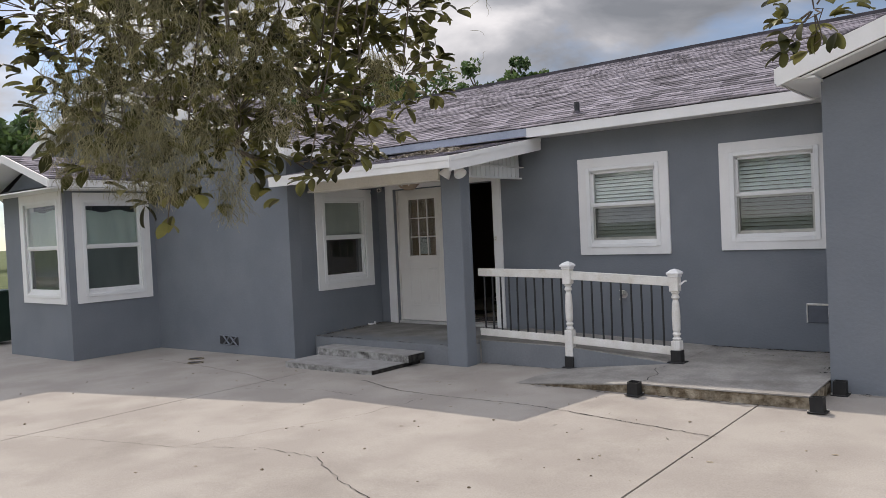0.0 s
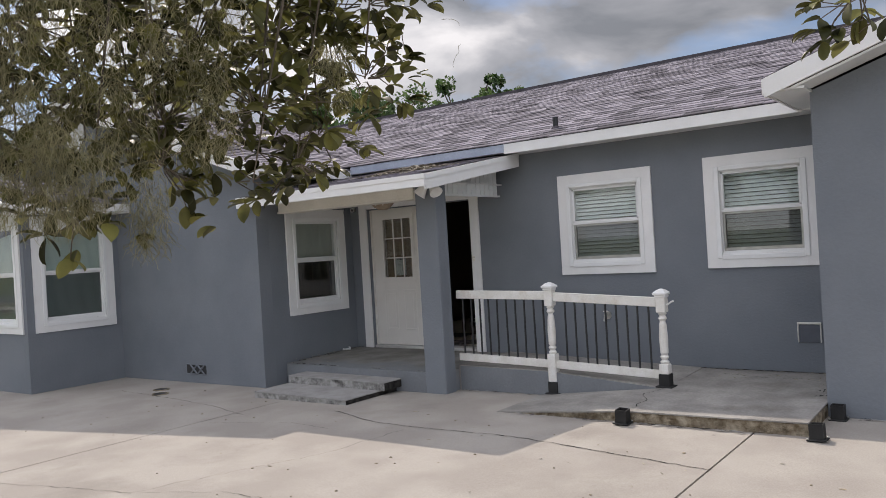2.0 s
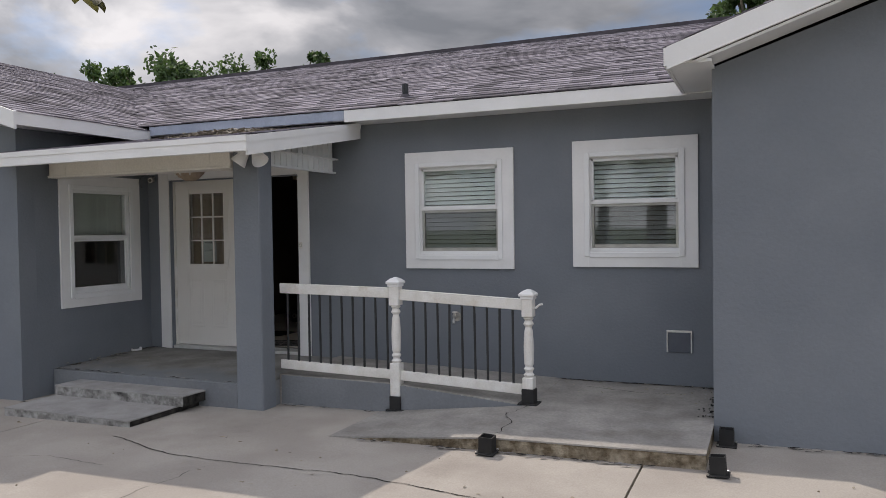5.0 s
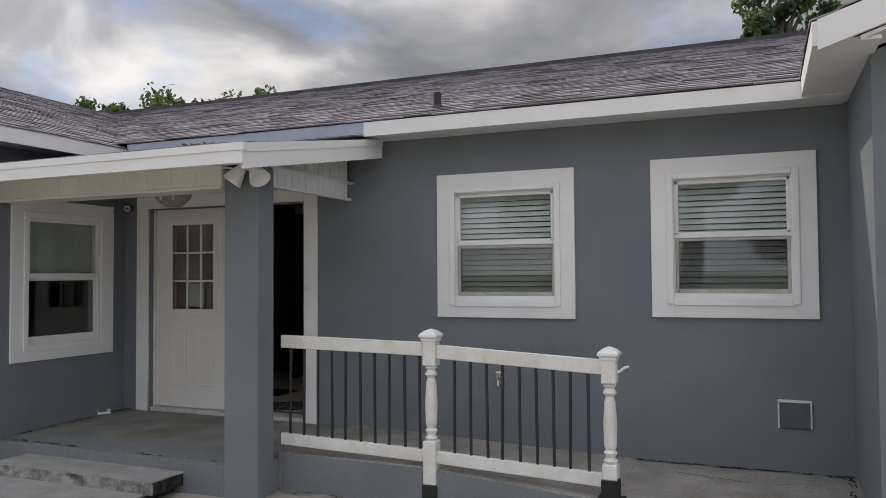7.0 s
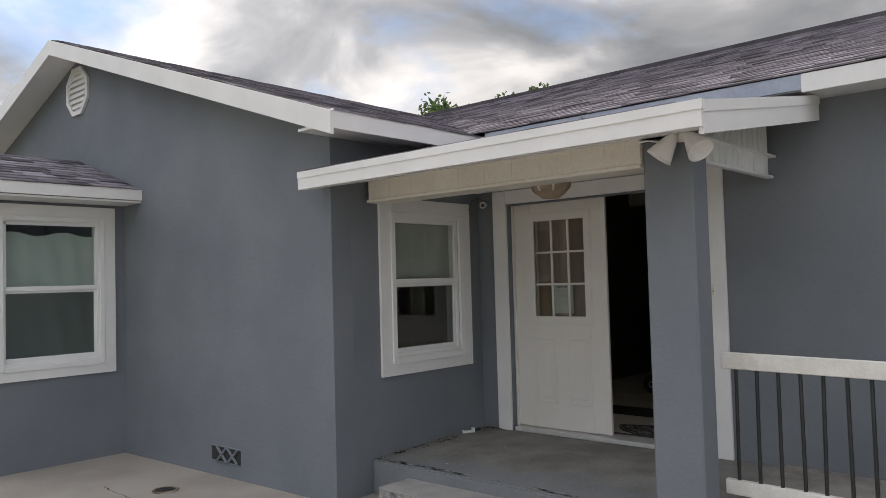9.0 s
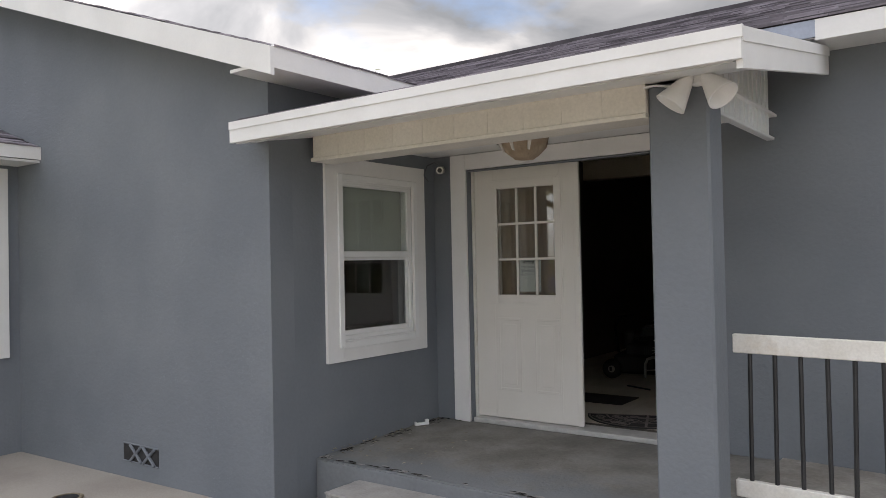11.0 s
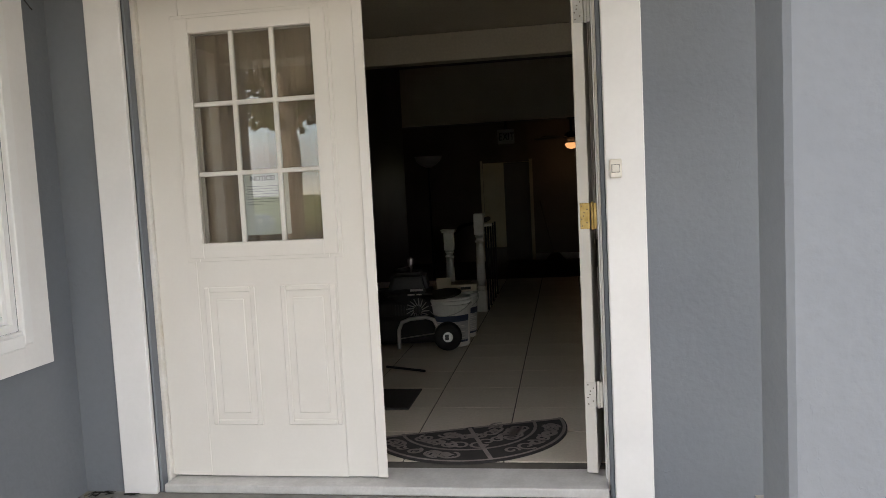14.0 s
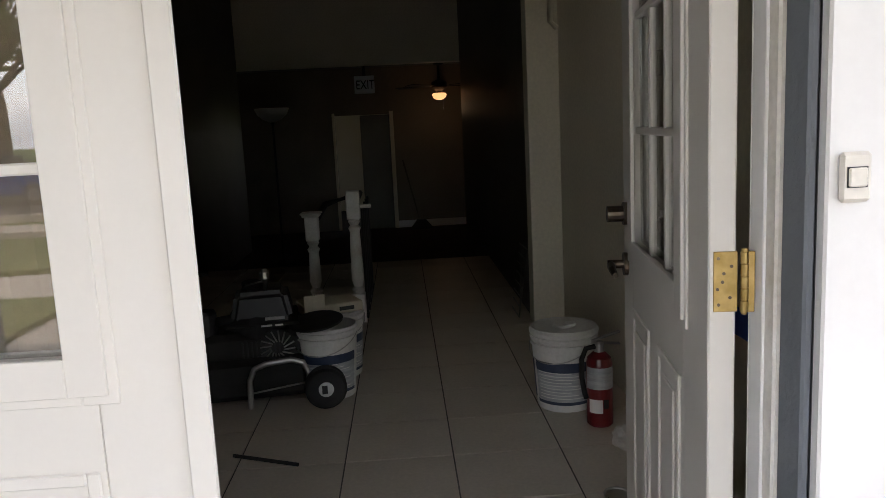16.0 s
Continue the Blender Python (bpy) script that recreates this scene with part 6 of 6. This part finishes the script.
def ribbon(bm, pts, w, z):
    last = None
    for i, (x, y) in enumerate(pts):
        x2, y2 = pts[min(i + 1, len(pts) - 1)]
        x1, y1 = pts[max(i - 1, 0)]
        L = math.hypot(x2 - x1, y2 - y1) or 1
        nx, ny = -(y2 - y1) / L * w, (x2 - x1) / L * w
        row = (bm.verts.new((x + nx, y + ny, z)), bm.verts.new((x - nx, y - ny, z)))
        if last:
            bm.faces.new((last[0], row[0], row[1], last[1]))
        last = row


bm = bmesh.new()
for f in (0.97, 0.68):
    ribbon(bm, [(MR * f * math.cos(math.pi * k / 40), MR * 1.0 * f * math.sin(math.pi * k / 40)) for k in range(41)], 0.008, 0.0105)
for a in (0.0, math.pi / 2, math.pi):
    ribbon(bm, [(0.02 * math.cos(a), 0.02), (MR * 0.97 * math.cos(a), max(0.02, MR * 0.97 * math.sin(a)))], 0.010, 0.011)
for k in range(64):
    rad = random.choice((0.83, 0.5, 0.3, 0.83, 0.55))
    a = random.uniform(0.12, math.pi - 0.12)
    cx, cy, s = MR * rad * math.cos(a), MR * 1.0 * rad * math.sin(a), random.choice((-1, 1))
    ph, big = random.random() * 6.3, random.uniform(0.03, 0.05)
    ribbon(bm, [(cx + big * (1 - q / 22) * math.cos(ph + s * q * 0.42), cy + big * (1 - q / 22) * math.sin(ph + s * q * 0.42)) for q in range(18)], 0.007, 0.0107)
part("scrollwork", bm, SCROLL, dm, "raised grey scrollwork")
slab("floor_rug", MAT, (0.55, 1.19, 1.02, 1.42, FZ + 0.001, FZ + 0.009), bevel=0.002)
tagged(bpy.data.objects["floor_rug"], "small black rug on the tiles", "rug")
bm = bmesh.new()
tube(bm, [(0.85, 1.97, FZ + 0.009), (1.13, 1.84, FZ + 0.009)], 0.008, 8)
tagged(part("black_stick", bm, RUBBER), "thin black rod lying on the tiles", "rod")
# blue tape on the entry wall, seen past the hinge
BLUE_TAPE = material("blue_tape", (0.03, 0.12, 0.6), (0.04, 0.15, 0.7), 0.6, 6, 60, 0.05, 0.002)
bt = thing("painters_tape", "short strip of blue painter's tape on the entry wall", "tape", pose(2.62, 1.138, 1.005))
slab("strip", BLUE_TAPE, (-0.003, 0.0, -0.08, 0.08, -0.045, 0.045), bt, bevel=0)
# pipe on the entry wall
pp = thing("wall_conduit", "cream painted conduit pipe at the top of the entry wall", "pipe", pose(2.62, 3.6, 2.3))
bm = bmesh.new()
tube(bm, [(-0.22, 0.12, 0.26), (-0.10, 0.12, 0.26), (-0.06, 0.12, 0.22), (-0.06, 0.12, -0.05), (-0.02, 0.12, -0.09)], 0.018, 10)
part("conduit", bm, INT_CREAM, pp)

# paper notice behind the door glass, in its lower middle pane
no = thing("paper_notice", "printed paper notice taped inside the door glass", "notice", pose(0.742, 0.106, 1.352))
slab("sheet", NOTICE, (0.0, 0.20, 0.0, 0.002, 0.0, 0.265), no, bevel=0)
tc = bpy.data.curves.new("heading", "FONT")
tc.body, tc.size, tc.align_x = "NOTICE!", 0.027, "CENTER"
tc.offset = 0.0011
tc.materials.append(INK)
to = new("heading", tc)
to.parent = no
to.matrix_local = pose(0.092, -0.0015, 0.222, 90)
for k in range(8):
    wd = (0.13, 0.142, 0.138, 0.142, 0.12, 0.142, 0.135, 0.07)[k]
    slab("text_line", LABEL_BLUE, (0.022, 0.022 + wd, -0.001, 0.0, 0.198 - k * 0.0105, 0.1995 - k * 0.0105), no, bevel=0)

# ---------------- oak with hanging moss ----------------
oak = thing("oak_tree", "oak tree with leathery leaves and hanging grey moss", "tree", pose(4.7, -10.2, 0.0))
OAK = Vector((4.7, -10.2, 0.0))
bm = bmesh.new()
tube(bm, [(0, 0, -0.1), (0.05, 0.03, 0.9), (0.1, 0.2, 2.0), (0.2, 0.5, 3.0), (0.1, 0.6, 4.4), (-0.2, 0.5, 6.0)], [0.33, 0.25, 0.22, 0.18, 0.13, 0.05], 14)
part("trunk", bm, BARK, oak)
LIMB = [(4.9, -9.7, 2.9), (5.4, -8.8, 3.25), (6.0, -7.9, 3.25), (6.7, -7.2, 3.15), (7.3, -6.8, 2.95), (7.8, -6.5, 2.55)]
bm = bmesh.new()
tube(bm, [Vector(p) - OAK for p in LIMB], [0.13, 0.09, 0.065, 0.045, 0.028, 0.01], 10)
part("limb", bm, BARK, oak)
# leaf clusters: centre and radius
CLUSTERS = [
    (5.97, -7.72, 2.38, 0.18),
    (5.99, -7.49, 2.38, 0.30),
    (6.13, -7.27, 2.38, 0.30),
    (6.29, -7.17, 2.26, 0.26),
    (6.21, -6.82, 2.40, 0.27),
    (6.29, -6.64, 2.46, 0.24),
    (6.48, -6.64, 2.48, 0.17),
    (6.50, -6.70, 2.24, 0.11),
    (6.46, -7.08, 2.11, 0.20),
    (6.30, -7.26, 2.08, 0.18),
    (6.12, -7.38, 2.18, 0.24),
    (6.08, -7.63, 2.09, 0.16),
    (6.29, -6.70, 2.10, 0.14),
    (6.48, -7.13, 1.92, 0.12),
    (6.45, -6.95, 1.98, 0.13),
    (6.35, -7.50, 1.85, 0.08),
    (6.37, -7.32, 1.96, 0.10),
    (6.19, -7.58, 1.92, 0.10),
    (7.80, -6.55, 2.22, 0.08),
    (6.06, -7.51, 2.59, 0.30),
    (6.40, -7.18, 2.58, 0.30),
    (6.41, -6.63, 2.70, 0.26),
]
LANE_A, LANE_B = Vector((7.3, -7.7, 1.69)), Vector((6.05, -5.95, 1.67))


def clear_of_lane(p, gap=0.36):
    """True where p keeps clear of the walkway under the boughs."""
    d = LANE_B - LANE_A
    f = max(0.0, min(1.0, (p - LANE_A).dot(d) / d.length_squared))
    return (p - LANE_A - d * f).length > gap


def limb_point(p):
    best = min(((Vector(a).lerp(Vector(b), f)) for a, b in zip(LIMB, LIMB[1:]) for f in (0, 0.25, 0.5, 0.75)), key=lambda q: (q - p).length)
    return best


def leaf_shape(bm, root, way, up, size):
    """One folded oval leaf with a midrib."""
    side = way.cross(up).normalized()
    up = side.cross(way).normalized()
    wid = size * 0.27
    steps = ((0.0, 0.0, 0.0), (0.16, 0.62, 0.02), (0.36, 0.95, 0.035), (0.58, 1.0, 0.03), (0.8, 0.8, 0.0), (0.94, 0.42, -0.04), (1.0, 0.0, -0.07))
    ml = [bm.verts.new(root + way * size * f + up * size * (h - 0.05 * f)) for f, _, h in steps]
    for s in (1, -1):
        edge = [ml[0]] + [bm.verts.new(root + way * size * f + side * s * wid * g + up * size * (h + 0.06 * g)) for f, g, h in steps[1:-1]] + [ml[-1]]
        for i in range(len(ml) - 1):
            q = [ml[i], ml[i + 1], edge[i + 1], edge[i]]
            q = [v for n, v in enumerate(q) if v not in q[:n]]
            bm.faces.new(q if s > 0 else q[::-1])


rng = random.Random(7)
twigs, crown = bmesh.new(), bmesh.new()
singles = []
for ci, (x, y, z, r) in enumerate(CLUSTERS):
    c = Vector((x, y, z))
    src = limb_point(c)
    mid = src.lerp(c, 0.55) + Vector((rng.uniform(-0.05, 0.05), rng.uniform(-0.05, 0.05), 0.05))
    if clear_of_lane(mid) and clear_of_lane(c):
        tube(twigs, [src - OAK, mid - OAK, c - OAK], [0.005, 0.004, 0.002], 5)
    for k in range(int(14 + 1650 * r * r)):
        d = Vector((rng.gauss(0, 1), rng.gauss(0, 1), rng.gauss(0, 0.8))).normalized() * r * rng.random() ** 0.5
        root = c + d
        if not clear_of_lane(root) or noise.noise(root * 7.0) < -0.3:
            continue
        out = (d.normalized() * 0.6 + Vector((rng.uniform(-1, 1), rng.uniform(-1, 1), rng.uniform(-0.6, 0.5)))).normalized()
        # a short twig with a whorl of leaves
        tip = root + out * rng.uniform(0.03, 0.08)
        if rng.random() < 0.35:
            tube(twigs, [c.lerp(root, 0.2) - OAK, root - OAK, tip - OAK], [0.0025, 0.002, 0.0012], 4)
        for q in range(rng.choice((2, 3, 4))):
            way = (out + Vector((rng.uniform(-1, 1), rng.uniform(-1, 1), rng.uniform(-0.6, 0.6)))).normalized()
            up = Vector((rng.uniform(-0.5, 0.5), rng.uniform(-0.5, 0.5), 1)).normalized()
            if abs(way.dot(up)) > 0.95:
                continue
            size = rng.uniform(0.037, 0.067)
            if r < 0.13 and len(singles) < 290:
                singles.append((tip, way, up, size))
            else:
                leaf_shape(crown, tip - OAK, way, up, size)
o = part("twig_work", twigs, BARK, oak)
o["kind"] = "stuff"
o = part("crown", crown, LEAF, oak, smooth=True)
o["kind"] = "stuff"
for tip, way, up, size in singles:
    bm = bmesh.new()
    leaf_shape(bm, Vector((0, 0, 0)), way, up, size)
    o = part("leaf", bm, LEAF, oak, smooth=True)
    o.location = tip - OAK

# crown further up and behind, out of reach
bm = bmesh.new()
for k in range(1500):
    c = Vector((rng.gauss(4.6, 1.5), rng.gauss(-9.9, 1.4), rng.gauss(5.2, 0.9)))
    if c.z < 3.7:
        continue
    way = Vector((rng.uniform(-1, 1), rng.uniform(-1, 1), rng.uniform(-1, 0.5))).normalized()
    leaf_shape(bm, c - OAK, way, Vector((0.1, 0.2, 1)).normalized(), rng.uniform(0.08, 0.13))
o = part("upper_crown", bm, LEAF, oak)
o["kind"] = "stuff"

# hanging moss: centre line, foot height, radius
MOSSES = [
    (6.32, -7.69, 2.43, 1.85, 0.160),
    (6.44, -7.58, 2.43, 1.85, 0.150),
    (6.48, -7.45, 2.29, 1.76, 0.070),
    (6.55, -7.33, 2.43, 1.98, 0.130),
    (6.16, -7.73, 2.18, 1.89, 0.090),
    (6.75, -7.10, 2.22, 2.09, 0.050),
    (6.66, -7.26, 1.86, 1.76, 0.040),
    (7.06, -7.03, 2.35, 2.15, 0.006),
    (6.37, -7.61, 2.04, 1.82, 0.120),
]
for x, y, z1, z0, r in MOSSES:
    bm = bmesh.new()
    n = int(240 + 19000 * r * (z1 - z0)) if r > 0.01 else 14
    for k in range(n):
        f = rng.random()
        z = z1 + (z0 - z1) * f
        rr = r * (1.0 - 0.55 * f * f) * rng.random() ** 0.5
        a = rng.random() * 6.283
        p = Vector((x + rr * math.cos(a) + 0.03 * math.sin(9 * f), y + rr * math.sin(a), z))
        if not clear_of_lane(p) or noise.noise(p * 11.0) < -0.14:
            continue
        pts = [p]
        way = Vector((rng.uniform(-1, 1), rng.uniform(-1, 1), rng.uniform(-1.3, 0.2))).normalized()
        for q in range(9):
            way = (way + Vector((rng.uniform(-0.75, 0.75), rng.uniform(-0.75, 0.75), rng.uniform(-0.85, 0.3)))).normalized()
            pts.append(pts[-1] + way * rng.uniform(0.004, 0.011))
        tube(bm, [v - OAK for v in pts], [0.0004, 0.0005, 0.0006, 0.0006, 0.0006, 0.0006, 0.0005, 0.0005, 0.0004, 0.0002], 3)
    o = part("moss_strand", bm, MOSS, oak, "hanging grey-green moss")
    o["kind"] = "stuff"


# ---------------- trees round about ----------------
def far_tree(x, y, height, spread, seed, name="shade_tree", label="broad leafy tree behind the house roof", trunk=BARK, leafy=0.42, leaf=0.17):
    g = random.Random(seed)
    t = thing(name, label, "tree", pose(x, y, ground_z(x) - 0.03), group="trees behind the house" if y > 0 else "trees across the road")
    bm = bmesh.new()
    tube(bm, [(0, 0, 0), (0.1, 0.05, height * 0.3), (-0.1, 0.1, height * 0.6), (0.1, 0, height * 0.9)], [0.035 * height, 0.027 * height, 0.018 * height, 0.004 * height], 10)
    part("trunk", bm, trunk, t)
    bm = bmesh.new()
    blobs = []
    for k in range(44):
        a, e = g.random() * 6.283, g.uniform(0.15, 1.0)
        tip = Vector((math.cos(a) * spread * e, math.sin(a) * spread * e, height * (1.0 - 0.45 * e * g.random() - 0.25 * g.random())))
        root = Vector((0, 0, height * g.uniform(0.35, 0.65)))
        tube(bm, [root, root.lerp(tip, 0.5) + Vector((0, 0, 0.05 * height)), tip], [0.012 * height, 0.007 * height, 0.002 * height], 5)
        blobs.append((tip, spread * g.uniform(0.1, 0.26)))
    part("limbs", bm, trunk, t)
    bm = bmesh.new()
    for tip, r in blobs:
        for k in range(int(120 * leafy / 0.42)):
            d = Vector((g.gauss(0, 1), g.gauss(0, 1), g.gauss(0, 0.75)))
            p = tip + d.normalized() * r * g.random() ** 0.45
            u = Vector((g.uniform(-1, 1), g.uniform(-1, 1), g.uniform(-1, 1))).normalized() * leaf * g.uniform(0.5, 1.2)
            v = u.orthogonal().normalized() * leaf * 0.42
            bm.faces.new([bm.verts.new(q) for q in (p - u, p - v, p + u, p + v + u * 0.1)])
    o = part("crown", bm, LEAF_FAR, t)
    o["kind"] = "stuff"
    return t


far_tree(-14.0, 24, 10.4, 2.3, 11)
far_tree(-11.3, 24, 10.1, 1.5, 12)
far_tree(-21.5, 24, 11.6, 4.0, 13)
far_tree(-26.5, 24, 10.9, 3.2, 14)
far_tree(6.7, 24, 12.8, 2.3, 15)
far_tree(-72.0, 24, 14.5, 7.0, 16, leaf=0.5)
far_tree(4.0, 30, 10.5, 2.6, 17)
far_tree(-40.0, 30, 11.0, 4.5, 18)

# ---------------- street behind ----------------
for dims in ((-12.9, -1.9, -7.2, -5.3), (-12.9, -2.2, -12.9, -9.2)):
    structure(slab("lawn_strip", GRASS, (*dims, -0.1, 0.03), bevel=0.01), "strip of lawn beside the driveway")
structure(slab("sidewalk", CONCRETE, (-60, 60, -15.6, -14.2, -0.12, 0.02), bevel=0.01), "pale concrete sidewalk along the street")
structure(slab("road", ASPHALT, (-200, 200, -25.5, -18.0, -0.2, 0.0), bevel=0.0), "grey asphalt street")
structure(slab("kerb", CONCRETE, (-200, 200, -18.0, -17.8, -0.2, 0.06), bevel=0.01), "concrete kerb")
PALE_BARK = material("pale_palm_bark", (0.36, 0.29, 0.24), (0.50, 0.42, 0.36), 0.95, 6, 40, 0.6, 0.02, stretch=(1, 1, 3))
far_tree(-5.2, -16.8, 9.0, 3.6, 21, "street_tree", "tall pale-barked tree on the grass verge", PALE_BARK)
far_tree(-14.0, -30, 11.0, 5.5, 22, "street_tree", "broad leafy tree across the road", leaf=0.4)
far_tree(-1.0, -33, 10.0, 5.5, 23, "street_tree", "broad leafy tree across the road", leaf=0.4)
far_tree(9.0, -31, 11.0, 5.5, 24, "street_tree", "broad leafy tree across the road", leaf=0.4)
far_tree(-26.0, -32, 12.0, 6.0, 25, "street_tree", "broad leafy tree across the road", leaf=0.4)
far_tree(22.0, -33, 11.0, 6.0, 26, "street_tree", "broad leafy tree across the road", leaf=0.4)

# ---------------- shingles ----------------
SW, SE, ST = 0.305, 0.142, 0.011


def shingle_mesh(name, w):
    """A tab: thick at the butt, thin under the next course."""
    bm = bmesh.new()
    vs = [(0.003, -0.012, 0), (w - 0.003, -0.012, 0), (w - 0.003, SE, 0), (0.003, SE, 0), (0.003, -0.012, ST), (w - 0.003, -0.012, ST), (w - 0.003, SE, 0.003), (0.003, SE, 0.003)]
    v = [bm.verts.new(q) for q in vs]
    for f in ((4, 5, 6, 7), (0, 1, 5, 4), (1, 2, 6, 5), (3, 0, 4, 7)):
        bm.faces.new([v[i] for i in f])
    me = bpy.data.meshes.new(name)
    bm.to_mesh(me)
    bm.free()
    me.materials.append(SHINGLE)
    return me


SHINGLE_ME = [shingle_mesh("shingle", SW * f) for f in (1.0, 0.66, 0.8)]


def lay(parent, origin, u, v, length, courses, inside, single):
    """Lays courses of tabs; those for which single() holds are objects of their own, the rest one joined mesh."""
    u, v = Vector(u).normalized(), Vector(v).normalized()
    n = u.cross(v).normalized()
    verts, faces = [], []
    g = random.Random(len(parent.name) * 31 + courses)
    for c in range(courses):
        s = -SW * g.random()
        while s < length:
            k = g.choice((0, 0, 1, 2))
            w = SW * (1.0, 0.66, 0.8)[k]
            s0, s1 = max(s, 0.0), min(s + w, length)
            fit = (s1 - s0) / w
            centre = Vector(origin) + u * (s0 + s1) / 2 + v * (c + 0.5) * SE
            if fit > 0.1 and inside(centre):
                lift = n * (0.002 + g.choice((0.0, 0.0, 0.004)))
                at = Vector(origin) + u * s0 + v * c * SE + lift
                if single(centre):
                    o = new("shingle", SHINGLE_ME[k])
                    o.parent = parent
                    o.matrix_local = Matrix((u, v, n)).transposed().to_4x4()
                    o.location = at
                    o.scale.x = fit
                else:
                    b = len(verts)
                    verts += [tuple(at + u * q.co.x * fit + v * q.co.y + n * q.co.z) for q in SHINGLE_ME[k].vertices]
                    faces += [tuple(b + i for i in f) for f in ((4, 5, 6, 7), (0, 1, 5, 4), (1, 2, 6, 5), (3, 0, 4, 7))]
            s += w
    if verts:
        me = bpy.data.meshes.new("shingles")
        me.from_pydata(verts, [], faces)
        me.materials.append(SHINGLE)
        o = new("shingles", me)
        o.parent = parent
        o["kind"] = "stuff"


lay(roof_main, (-9.0, EAVE_Y - 0.02, main_z(EAVE_Y - 0.02)), (1, 0, 0), (0, 1, PITCH), 17.5, 40,
    lambda p: main_z(p.y) > wing_z(p.x) - 0.02 if p.x > GAB_X else main_z(p.y) > wing_z(2 * GAB_X - p.x),
    lambda p: 1.0 < p.x < 6.6 and p.y < 1.35)
lay(roof_wing, (WE_X + 0.02, -2.1, WE_Z - 0.007), (0, 1, 0), (-1, 0, WSLOPE), 6.6, 36,
    lambda p: wing_z(p.x) > main_z(p.y) - 0.02, lambda p: False)
lay(bay_roof, (BE_X + 0.02, -3.65, BE_Z - 0.006), (0, 1, 0), (-1, 0, (BR_Z - BE_Z) / (BE_X - BR_X)), 1.83, 11, lambda p: p.y < -1.85, lambda p: False)
lay(bpy.data.objects["porch_roof"], (PR[0], PR[2] - 0.01, porch_z(PR[2]) - 0.005), (1, 0, 0), (0, 1, 0.172), 3.0, 13, lambda p: PR[0] + 0.17 < p.x < 2.84, lambda p: False)
lay(roof_right, (RW_X - 0.02, EAVE_Y, RW_Z - 0.006), (0, -1, 0), (1, 0, 0.335), 1.62 + EAVE_Y, 20, lambda p: True, lambda p: False)


# parked car across the street
CARBLUE = material("blue_car_paint", (0.02, 0.06, 0.22), (0.025, 0.07, 0.25), 0.25, 3, 40, 0.0, grain=0.02)
car = thing("parked_car", "blue saloon car parked across the street", "car", pose(-10.5, -22.5, 0.0))
bm = bmesh.new()
prism(bm, [(-2.2, -0.85, 0.3), (2.2, -0.85, 0.3), (2.25, -0.85, 0.62), (2.1, -0.85, 0.82), (1.1, -0.85, 0.92), (-1.5, -0.85, 0.92), (-2.2, -0.85, 0.86)], (0, 1.7, 0))
bmesh.ops.bevel(bm, geom=list(bm.edges), offset=0.06, segments=2, affect="EDGES")
part("body", bm, CARBLUE, car)
bm = bmesh.new()
prism(bm, [(1.1, -0.75, 0.92), (0.45, -0.68, 1.40), (-1.0, -0.68, 1.42), (-1.65, -0.75, 0.92)], (0, 1.45, 0))
bmesh.ops.bevel(bm, geom=list(bm.edges), offset=0.05, segments=2, affect="EDGES")
part("cabin", bm, BLACK, car, "dark glazed cabin")
slab("roof", CARBLUE, (-1.0, 0.45, -0.66, 0.68, 1.40, 1.45), car, bevel=0.02)
for x in (-1.4, 1.4):
    for y in (-0.86, 0.66):
        bm = bmesh.new()
        tube(bm, [(x, y, 0.32), (x, y + 0.2, 0.32)], 0.32, 22)
        w = part("wheel", bm, RUBBER, car)
        bm = bmesh.new()
        tube(bm, [(x, y - 0.006, 0.32), (x, y + 0.206, 0.32)], 0.19, 18)
        part("rim", bm, STEEL, w)
for y in (-0.6, 0.6):
    slab("headlight", VINYL, (2.2, 2.262, y - 0.18, y + 0.18, 0.6, 0.74), car, bevel=0.01)
